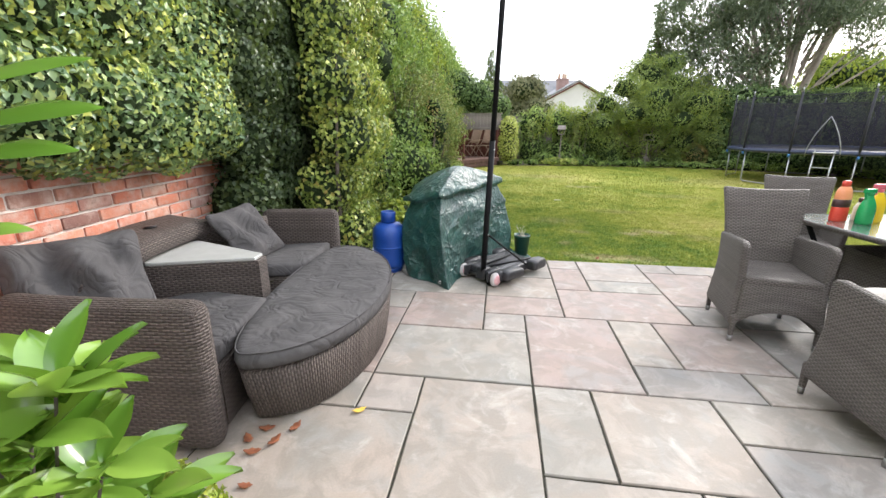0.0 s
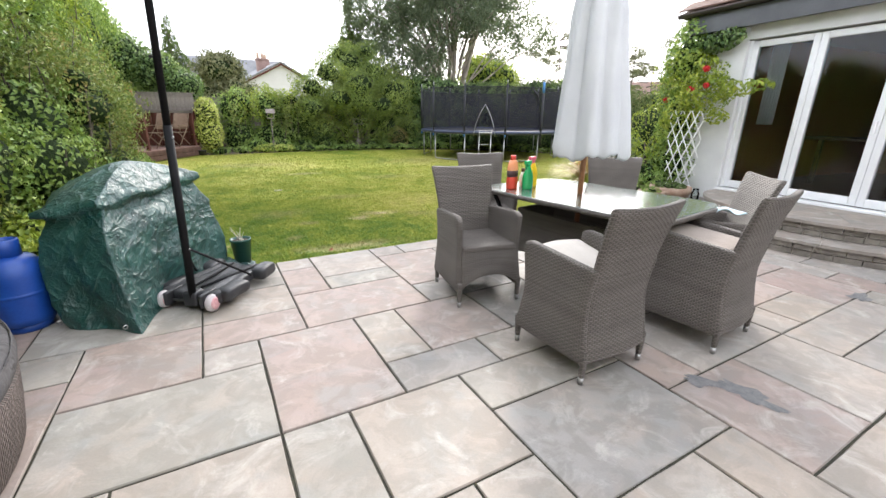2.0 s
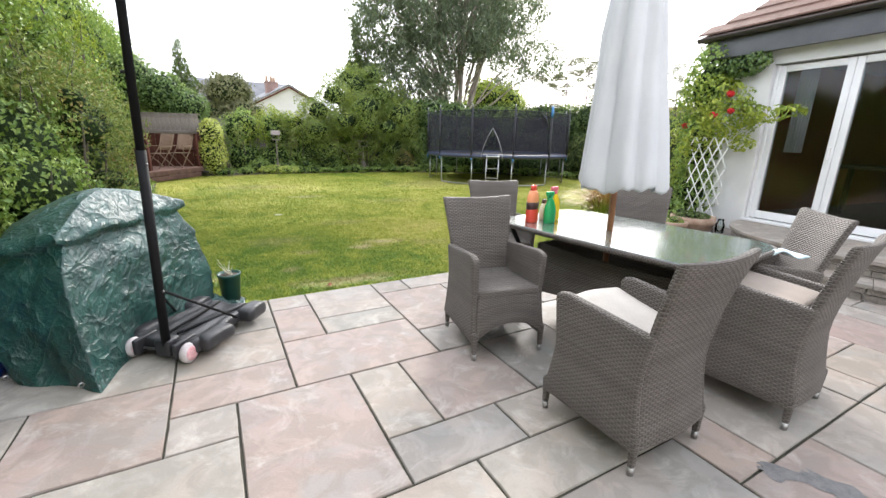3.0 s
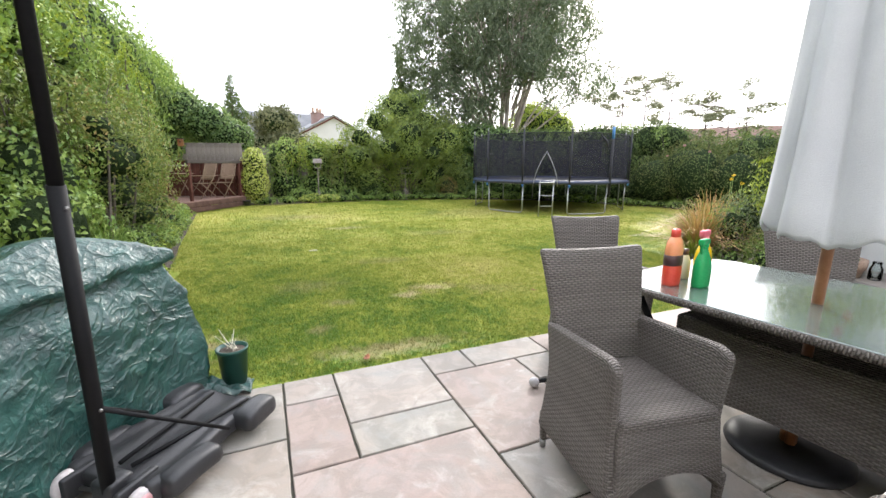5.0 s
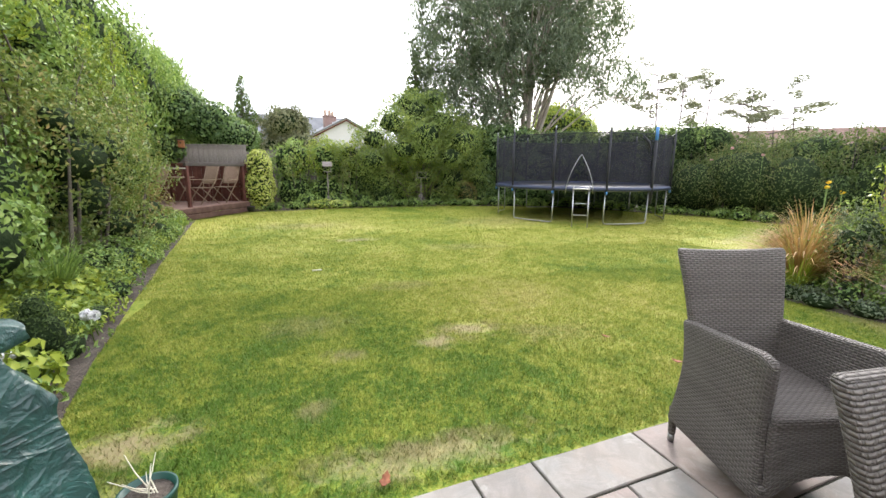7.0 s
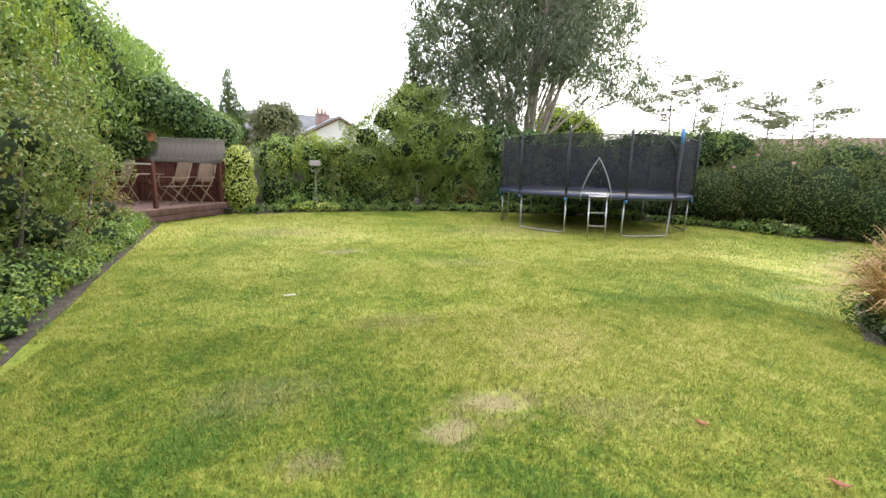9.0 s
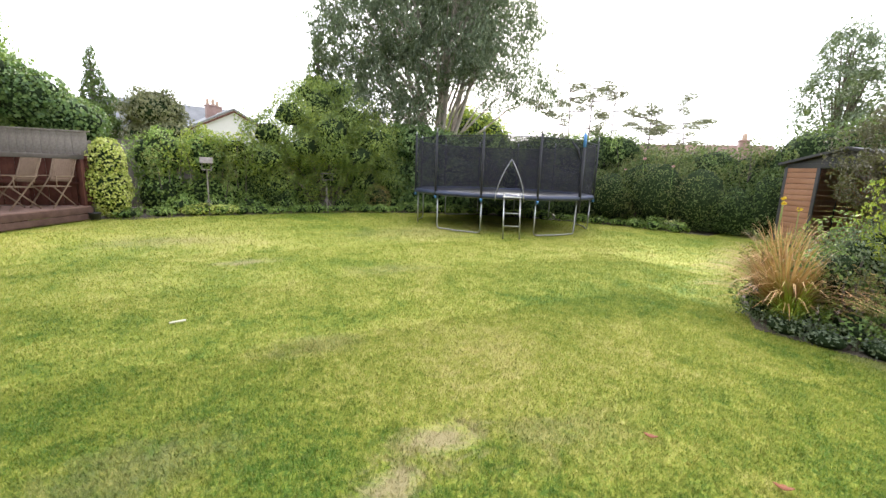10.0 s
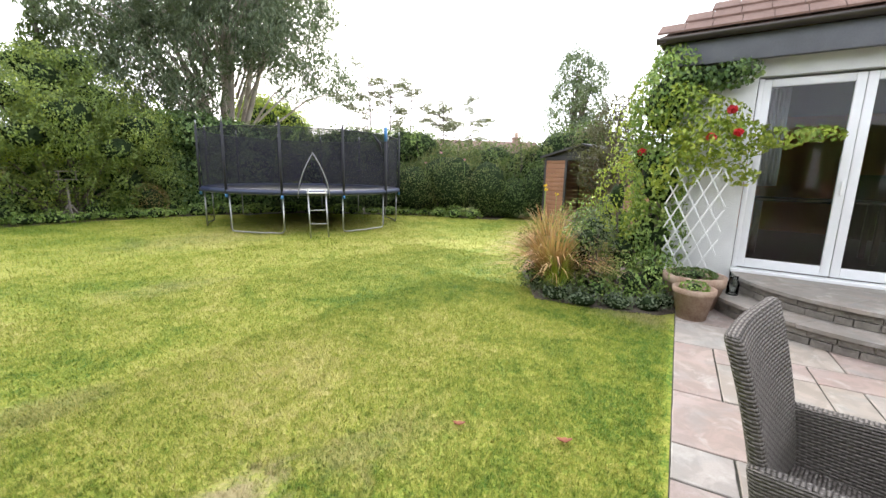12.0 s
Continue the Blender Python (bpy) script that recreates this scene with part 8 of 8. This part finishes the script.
def flower_dots(name, places, mat, label, s=0.03, parent_at=(0, 0)):
    t = empty(name, parent_at[0], parent_at[1], 0)
    for x, y, z in places:
        p, nn = blob_points([(x - parent_at[0], y - parent_at[1], z, s, s, s * 0.7)], 4000, None, 0.2, 0.4, 0.01)
        leaf_cloud("bloom", p, nn, s, mat, t, 0.8, 0)
        tube("stem", [(x - parent_at[0] + 0.02, y - parent_at[1], 0.0), (x - parent_at[0], y - parent_at[1], z)], 0.004, M["hedge_mid"], t, 5)
    return tagged(t, label, "flowers")


flower_dots("yellow_flowers", [(7.4, 7.25, 1.1), (7.5, 7.3, 1.16), (7.45, 7.1, 1.04)], M["yellow_flower"], "bright yellow daisies in the corner bed", 0.026, (7.4, 7.2))
flower_dots("white_flowers", [(-0.62, 6.9, 0.22), (-0.66, 7.05, 0.16), (-0.7, 6.2, 0.22)], M["white_flower"], "small white flowers at the bed edge", 0.04, (-0.65, 6.8))
flower_dots("pink_flowers", [(12.0, 11.6, 1.7), (11.9, 12.4, 1.9), (12.1, 12.0, 1.5), (11.8, 12.9, 1.6)], M["pink"], "faded pink flower heads on the broad shrub", 0.035, (12.0, 12.2))

# pot planting
bush("pot_plant", [(5.98, 5.16, 0.30, 0.12, 0.12, 0.06)], M["hedge_mid"], 1500, 0.04, "small green plant in the pale terracotta pot", "plant", None, 0.5, 0.2, 0.5)
bush("pot_plant", [(6.42, 5.20, 0.345, 0.2, 0.2, 0.05)], M["hedge_dark"], 1500, 0.04, "low green plant in the broad terracotta pot", "plant", None, 0.5, 0.2, 0.5)


NORTH_EDGE = [(-0.5, 16.65), (0.2, 16.85), (0.9, 17.1), (3.0, 17.3), (5.0, 17.35), (7.5, 16.9), (9.6, 15.6), (11.6, 12.7), (12.2, 10.6)]
EDGE = []
for (xa, ya), (xb, yb) in zip(NORTH_EDGE, NORTH_EDGE[1:]):
    n_ = max(1, round(math.hypot(xb - xa, yb - ya) / 0.5))
    EDGE += [(xa + (xb - xa) * i / n_ + rng.uniform(-.06, .06), ya + (yb - ya) * i / n_ + 0.15 + rng.uniform(-.05, .1)) for i in range(n_)]
bush("border_plants", [(x, y, 0.08, rng.uniform(0.26, 0.4), 0.24, rng.uniform(0.1, 0.24)) for x, y in EDGE],
     M["hedge_mid"], 520, 0.07, "low green edging plants along the lawn", "plant", None, 0.55, 0.2, 0.6, 0, 0.35, 0.5)
WEST_EDGE = [(-0.2, 5.5), (-0.46, 6.58), (-0.74, 7.94), (-1.1, 9.8), (-1.9, 14.3)]
bush("edging_plants", [(np.interp(y, [q[1] for q in WEST_EDGE], [q[0] for q in WEST_EDGE]) - rng.uniform(0.14, 0.34), y, 0.04, rng.uniform(0.14, 0.24), 0.24, rng.uniform(0.08, 0.2)) for y in np.arange(5.5, 14.2, 0.3)],
     M["hedge_mid"], 700, 0.055, "low mixed leafy plants along the cut lawn edge", "plant", None, 0.4, 0.2, 0.6, 0, 0.4, 0.6)
bush("edging_plants", [(x, y, 0.08, 0.16, 0.3, 0.13) for x, y in ((-0.78, 7.3), (-1.1, 8.4), (-1.25, 9.2), (-1.35, 10.0), (-1.5, 10.8), (-1.7, 11.8), (-1.85, 12.7), (-2.0, 13.5))],
     M["hedge_lime"], 700, 0.05, "low bright edging plants along the flower bed", "plant", None, 0.5, 0.2, 0.5, 0, 0.4, 0.6)


bush("ground_cover", [(5.82, 6.45, 0.04, 0.2, 0.24, 0.12), (5.76, 6.12, 0.04, 0.19, 0.24, 0.12), (5.88, 5.82, 0.04, 0.2, 0.22, 0.12), (6.04, 5.55, 0.04, 0.18, 0.2, 0.12), (6.3, 5.45, 0.04, 0.2, 0.16, 0.12), (6.15, 6.75, 0.05, 0.3, 0.18, 0.14)],
     M["gum"], 1500, 0.035, "low grey-green ground cover at the edge of the corner bed", "plant", None, 0.5, 0.2, 0.6, 0, 0.4, 0.5)


# ---- laurel beside the sofa ----
def laurel():
    r = random.Random(9)
    t = empty("laurel_shrub", -0.38, 0.80, 0)
    V, F = [], []
    stems = []
    whorls = [(-0.15, 0.90, 0.885, 0.13), (-0.30, 0.97, 0.82, 0.13), (-0.13, 1.00, 0.54, 0.12), (-0.25, 0.89, 0.74, 0.13), (-0.40, 0.98, 0.62, 0.13), 
              (-0.45, 0.90, 0.85, 0.13), (-0.30, 0.95, 0.45, 0.12), (-0.50, 0.8, 1.05, 0.13), (-0.2, 0.98, 0.40, 0.12), (-0.18, 0.86, 0.80, 0.13), (-0.26, 0.90, 0.66, 0.14), (-0.22, 0.95, 0.58, 0.13), (-0.12, 0.92, 0.70, 0.12)]
    for wx, wy, wz, L in whorls:
        wx, wy = wx + 0.38, wy - 0.80
        stems.append(([(wx * 0.2, wy * 0.2, -0.02), (wx * 0.7, wy * 0.6, wz * 0.55), (wx, wy, wz)], [0.004, 0.004, 0.003]))
        n = r.randint(8, 11)
        for k in range(n):
            a = 2 * math.pi * k / n + r.uniform(-.2, .2)
            tilt = r.uniform(0.1, 1.05)
            l = L * 1.3 * r.uniform(0.8, 1.15)
            m = Matrix.Translation((wx, wy, wz - 0.02 * (k % 3))) @ Matrix.Rotation(a, 4, "Z") @ Matrix.Rotation(-tilt, 4, "Y") @ Matrix.Rotation(r.uniform(-.3, .3), 4, "X")
            o = len(V)
            ns, nw = 8, 2
            for i in range(ns + 1):
                u = i / ns
                w = 0.225 * l * math.sin(math.pi * min(1, u * 0.96 + 0.03)) ** 0.8
                for j in range(-nw, nw + 1):
                    q = j / nw
                    p = m @ Vector((0.01 + l * u, w * q, 0.12 * l * (abs(q) ** 1.4) * 0.6 - 0.22 * l * u * u))
                    V.append(tuple(p))
            c = 2 * nw + 1
            for i in range(ns):
                for j in range(c - 1):
                    F.append((o + i * c + j, o + (i + 1) * c + j, o + (i + 1) * c + j + 1, o + i * c + j + 1))
    for (bx, by, bz), (ex, ey, ez) in (((-0.455, 1.047, 1.41), (-0.18, 1.12, 1.470)), ((-0.44, 1.033, 1.345), (-0.151, 1.10, 1.378)), ((-0.424, 1.015, 1.285), (-0.199, 1.07, 1.298)), ((-0.402, 0.974, 1.13), (-0.275, 1.009, 1.149))):
        b, e = Vector((bx + 0.38, by - 0.80, bz)), Vector((ex + 0.38, ey - 0.80, ez))
        along = e - b
        side = Vector((0.25, -0.45, 0.86)).cross(along).normalized()
        up = along.cross(side).normalized()
        o = len(V)
        for i in range(9):
            u = i / 8
            w = 0.15 * along.length * math.sin(math.pi * min(1, u * 0.96 + 0.03)) ** 0.8
            for q in (-1, -0.5, 0, 0.5, 1):
                V.append(tuple(b + along * u + side * (w * q) + up * (0.02 * math.sin(math.pi * u) - 0.25 * w * abs(q))))
        for i in range(8):
            for j in range(4):
                F.append((o + i * 5 + j, o + (i + 1) * 5 + j, o + (i + 1) * 5 + j + 1, o + i * 5 + j + 1))
    stems.append(([(-0.02, 0.05, 0.0), (-0.10, 0.18, 0.8), (-0.09, 0.24, 1.46)], [0.008, 0.006, 0.004]))
    mesh_from("leaves", V, F, M["laurel"], t)
    tubes("stem", stems, M["twig"], t, 6)
    return tagged(t, "glossy bright green laurel shrub beside the sofa", "shrub")


laurel()
bush("low_flowers", [(-0.02, 1.12, 0.12, 0.13, 0.1, 0.13), (-0.2, 1.15, 0.16, 0.14, 0.12, 0.16), (-0.3, 1.2, 0.2, 0.12, 0.1, 0.18)], M["hedge_lime"], 2600, 0.03, "low leafy plant with small white flowers beside the laurel", "plant", None, 0.5, 0.2, 0.4)
flower_dots("white_flowers", [(0.0, 1.13, 0.24), (0.05, 1.16, 0.16), (-0.3, 1.14, 0.36)], M["white_flower"], "tiny white flowers by the paving", 0.022, (-0.1, 1.1))


def fallen_leaf(x, y, turn, s, mat, label):
    v, f = [], []
    n = 8
    for i in range(n + 1):
        u = i / n
        w = 0.24 * math.sin(math.pi * min(1, u * 0.94 + 0.04)) * (1 + 0.25 * math.sin(u * 17 + turn))
        for q in (-1, 0, 1):
            v.append((s * (u - 0.5), s * w * q, 0.004 + s * (0.18 * abs(q) * w + 0.16 * (2 * u - 1) ** 2)))
    for i in range(n):
        for j in range(2):
            f.append((i * 3 + j, (i + 1) * 3 + j, (i + 1) * 3 + j + 1, i * 3 + j + 1))
    ob = mesh_from("fallen_leaf", v, f, mat)
    sm = ob.modifiers.new("thick", "SOLIDIFY")
    sm.thickness = 0.0012
    ob.matrix_basis = pose(x, y, 0.002, 0, 0, turn)
    return tagged(ob, label, "leaf", "fallen leaves")


fallen_leaf(-0.12, 2.02, 40, 0.07, M["yellow_leaf"], "yellow fallen leaf on a pale slab")
fallen_leaf(-0.36, 1.50, 10, 0.06, M["dead_leaf"], "curled brown leaf on the paving")
for x, y, a in ((-0.45, 1.66, 20), (-0.40, 1.74, 80), (-0.52, 1.72, 140), (-0.48, 1.8, 200), (-0.36, 1.84, 260)):
    fallen_leaf(x, y, a, 0.075, M["dead_leaf"], "dry red-brown leaf caught under the sofa edge")
fallen_leaf(1.30, 4.93, 70, 0.09, M["dead_leaf"], "orange-brown leaf at the lawn edge")
fallen_leaf(3.4, 5.5, 120, 0.08, M["dead_leaf"], "dark leaf on the lawn beside the patio")
fallen_leaf(3.2, 6.0, 120, 0.07, M["dead_leaf"], "dark leaf on the grass")
stick = rbox("stick", (0.12, 0.018, 0.014), M["pale_label"], None, (0, 0, 0), 0.005)
stick.matrix_basis = pose(0.97, 8.8, 0.0, 0, 0, 10)
tagged(stick, "short pale stick lying on the grass", "stick")
castor = empty("castor_leg", 2.22, 4.27, 0)
lathe("castor", [(0, -0.028), (0.02, -0.025), (0.03, -0.01), (0.03, 0.01), (0.02, 0.025), (0, 0.028)], M["render_grey"], castor, (0, 0, 0.031), 18, m=pose(0, 0, 0, 0, 90, 30))
tube("arm", [(0.02, 0, 0.035), (0.16, -0.04, 0.05), (0.30, -0.08, 0.045)], 0.013, M["black_metal"], castor, 8)
tagged(castor, "grey castor on a black arm beside the wicker chair", "castor")



def stain(u, v, pts, label):
    """A damp dark stain as a film on the slab."""
    n = len(pts)
    vv = [(*grid_xy(u + x, v + y), 0.0028) for x, y in pts]
    cx, cy = grid_xy(u, v)
    vv.append((cx, cy, 0.003))
    ob = mesh_from("stain", vv, [(i, (i + 1) % n, n) for i in range(n)], M["stain"], smooth=False)
    return tagged(ob, label, "stain", "", "structure")


def blot(seed, rx, ry, turn, n=46):
    r = random.Random(seed)
    ph = [r.uniform(0, 6.28) for _ in range(4)]
    out = []
    for k in range(n):
        a = 2 * math.pi * k / n
        q = 1 + 0.22 * math.sin(3 * a + ph[0]) + 0.16 * math.sin(5 * a + ph[1]) + 0.12 * math.sin(9 * a + ph[2]) + 0.08 * math.sin(15 * a + ph[3])
        x, y = rx * q * math.cos(a), ry * q * math.sin(a)
        c, s = math.cos(radians(turn)), math.sin(radians(turn))
        out.append((x * c - y * s, x * s + y * c))
    return out


M["stain"] = mottled("damp_grey_stain", (0.10, 0.10, 0.105), (0.19, 0.185, 0.18), 22, 0.6, 0.002, 120)
stain(1.50, -0.82, blot(3, 0.060, 0.155, 10), "dark grey damp stain on a sandstone slab")
stain(1.40, -0.66, blot(2, 0.045, 0.085, 40), "small dark grey stain on a sandstone slab")
stain(3.62, -0.62, blot(3, 0.10, 0.06, 10), "black stain on a pink slab near the steps")

# plain wall of the main house behind the camera
back = wall_box("wall_south", -3.4, -4.6, -0.1, HX + 5.3, -4.35, 5.2, M["render_white"], label="plain white rendered house wall closing the patio")


# ---- bricks of the garden wall ----
brick_rng = random.Random(11)
_bricks = []
for _variant in range(4):
    _bricks.append(rbox("brick", (0.105, 0.210, 0.061), M["brick"], None, (0, 0, 0), 0.006, (1, 2, 1),
                        lambda x, y, z: (x + brick_rng.uniform(-.002, .002), y + brick_rng.uniform(-.002, .002), z + brick_rng.uniform(-.0015, .0015))).data)
for ob in [o for o in scene.objects if o.name.startswith("brick") and o.parent is None and o.type == "MESH"]:
    bpy.data.objects.remove(ob)
for row in range(6, 18):
    y = 1.45 + (0.112 if row % 2 else 0.0)
    while y < 5.4:
        b = new("brick", brick_rng.choice(_bricks))
        b.parent = brick_wall
        b.location = (-0.053 + 0.002 + brick_rng.uniform(-.004, .004), y, 0.0375 + row * 0.075)
        b.rotation_euler = (brick_rng.uniform(-.01, .01), 0, brick_rng.uniform(-.012, .012) + (math.pi if brick_rng.random() < 0.5 else 0))
        y += 0.225


# ---- the paving slabs ----
X_LINE = lambda i: i * 0.2985
Y_AT = {-1: -0.31, 0: 0.0, 1: 0.29, 2: 0.615, 3: 0.895, 4: 1.24, 5: 1.46, 6: 1.73, 7: 2.03, 8: 2.30}
Y_LINE = lambda j: Y_AT.get(j, j * 0.305)
TONES = {"pink": (0.323, 0.236, 0.209), "rose": (0.299, 0.223, 0.201), "buff": (0.319, 0.277, 0.233), "pale": (0.335, 0.301, 0.270), "sage": (0.287, 0.269, 0.233), "grey": (0.246, 0.236, 0.225), "blue": (0.193, 0.193, 0.189)}
KNOWN_TONES = {(-4, -3, -2, 0): "buff", (-5, -1, -4, 0): "pale", (-7, -3, -4, -1): "buff", (-5, 0, -2, 2): "sage", (-5, 2, -3, 4): "pink", (-6, 4, -3, 6): "sage", (-3, 2, -2, 3): "pale", (-3, 3, -1, 4): "pink",
               (-3, 4, -1, 6): "buff", (-3, 6, -1, 8): "sage", (-1, 5, 0, 7): "pink", (-1, 7, 0, 8): "pale", (0, 6, 2, 8): "pale", (0, 5, 2, 6): "sage", (-1, 3, 2, 5): "pink", (-2, 0, 0, 3): "pink", (0, 1, 1, 3): "buff",
               (1, 1, 3, 3): "rose", (0, 0, 2, 1): "grey", (2, 0, 4, 1): "buff", (1, -1, 4, 0): "sage", (-1, -2, 1, 0): "buff", (-2, -2, -1, 0): "sage", (1, -3, 4, -1): "grey", (4, -2, 5, 0): "rose", (5, -2, 8, 0): "pale",
               (4, -4, 6, -2): "rose", (6, -4, 8, -2): "pale", (8, -2, 9, 0): "pale", (9, -2, 11, -1): "buff", (9, -1, 11, 1): "pink", (8, -3, 12, -2): "pale", (11, -2, 13, 0): "pink", (2, 7, 3, 8): "grey", (3, 7, 5, 8): "pale",
               (2, 4, 4, 7): "rose", (2, 3, 3, 4): "grey", (4, 6, 5, 7): "grey", (3, 3, 5, 4): "blue", (5, 6, 8, 8): "rose", (8, 7, 9, 8): "pale", (9, 6, 11, 8): "pink", (11, 7, 14, 8): "pink", (14, 6, 16, 8): "pale",
               (11, 5, 13, 7): "buff", (13, 5, 14, 7): "pink", (8, 5, 9, 7): "buff", (3, 1, 5, 3): "blue", (4, 4, 6, 6): "rose"}
KNOWN = [(-4, -3, -2, 0), (-5, -1, -4, 0), (-7, -3, -4, -1), (-5, 0, -2, 2), (-5, 2, -3, 4), (-6, 4, -3, 6), (-3, 2, -2, 3), (-3, 3, -1, 4), (-3, 4, -1, 6), (-3, 6, -1, 8),
         (-1, 5, 0, 7), (-1, 7, 0, 8), (0, 6, 2, 8), (0, 5, 2, 6), (-1, 3, 2, 5), (-2, 0, 0, 3), (0, 1, 1, 3), (1, 1, 3, 3), (0, 0, 2, 1), (2, 0, 4, 1), (1, -1, 4, 0), (-1, -2, 1, 0),
         (-2, -2, -1, 0), (1, -3, 4, -1), (-2, -4, 0, -2), (0, -4, 1, -2), (4, -2, 5, 0), (5, -2, 8, 0), (4, -4, 6, -2), (6, -4, 8, -2), (8, -2, 9, 0), (9, -2, 11, -1), (9, -1, 11, 1),
         (8, -3, 12, -2), (11, -2, 13, 0), (2, 7, 3, 8), (3, 7, 5, 8), (2, 4, 4, 7), (2, 3, 3, 4), (4, 6, 5, 7), (3, 3, 5, 4), (5, 6, 8, 8), (8, 7, 9, 8), (9, 6, 11, 8), (11, 7, 14, 8), (14, 6, 16, 8),
         (11, 5, 13, 7), (13, 5, 14, 7), (8, 5, 9, 7), (3, 1, 5, 3), (4, 4, 6, 6), (-1, -4 + 2, 1, 0)]
used, slabs = set(), []
for i0, j0, i1, j1 in KNOWN:
    cells = [(i, j) for i in range(i0, i1) for j in range(j0, j1)]
    if any(c in used for c in cells):
        continue
    used.update(cells)
    slabs.append((i0, j0, i1, j1))
fill = random.Random(4)
for j in range(7, -22, -1):
    for i in range(-11, 20):
        if (i, j) in used:
            continue
        for w, h in fill.sample([(3, 2), (2, 3), (2, 2), (2, 2), (2, 1), (1, 2), (3, 2)], 7) + [(1, 1)]:
            cells = [(i + a, j - b) for a in range(w) for b in range(h)]
            if any(c in used or c[0] >= 20 for c in cells):
                continue
            used.update(cells)
            slabs.append((i, j - h + 1, i + w, j + 1))
            break


def slab_mesh(x0, y0, x1, y1, edge=None):
    """A riven slab with a slightly wavy edge and a rounded arris."""
    g = 0.0055
    x0, y0, x1, y1 = x0 + g, y0 + g, x1 - g, y1 - g
    cx, cy = (x0 + x1) / 2, (y0 + y1) / 2
    pts = edge or [(x0, y0), (x1, y0), (x1, y1), (x0, y1)]
    ring = []
    for k, (ax, ay) in enumerate(pts):
        bx, by = pts[(k + 1) % len(pts)]
        for q in range(4):
            t = q / 4
            w = 0.0 if q == 0 else fill.uniform(-.0022, .0022)
            ring.append((ax + (bx - ax) * t + w, ay + (by - ay) * t + w))
    n = len(ring)
    v, f = [], []
    lift = fill.uniform(-.0015, .0015)
    for z, ins in ((-0.03, 0.0), (-0.005, 0.0), (lift, 0.005)):
        for x, y in ring:
            L = math.hypot(x - cx, y - cy)
            v.append((x - (x - cx) / L * ins - cx, y - (y - cy) / L * ins - cy, z))
    for r in range(2):
        for k in range(n):
            f.append((r * n + k, r * n + (k + 1) % n, (r + 1) * n + (k + 1) % n, (r + 1) * n + k))
    f.append(tuple(range(2 * n, 3 * n)))
    return v, f, cx, cy


for i0, j0, i1, j1 in slabs:
    v, f, cx, cy = slab_mesh(X_LINE(i0), Y_LINE(j0), X_LINE(i1), Y_LINE(j1))
    wx, wy = grid_xy(cx, cy)
    if wx > HX - 0.1 or wx < wall_x(wy) + 0.3 and wy > 0.5:
        continue
    o = mesh_from("slab", v, f, M["stone"], pavement_base, smooth=False)
    o.matrix_basis = pose(wx, wy, 0, 0, 0, 5.8)
    tint = TONES[KNOWN_TONES.get((i0, j0, i1, j1)) or fill.choice(["pink", "rose", "buff", "buff", "pale", "sage", "grey", "pink"])]
    shade = fill.uniform(0.92, 1.08)
    o.color = (*(c * shade for c in tint), 1)
# the corner slab that is cut on the slant at the lawn
v, f, cx, cy = slab_mesh(0, 0, 1, 1, [(-0.95, 2.305), (-0.31, 2.305), (-0.62, 2.46), (-0.95, 2.50)])
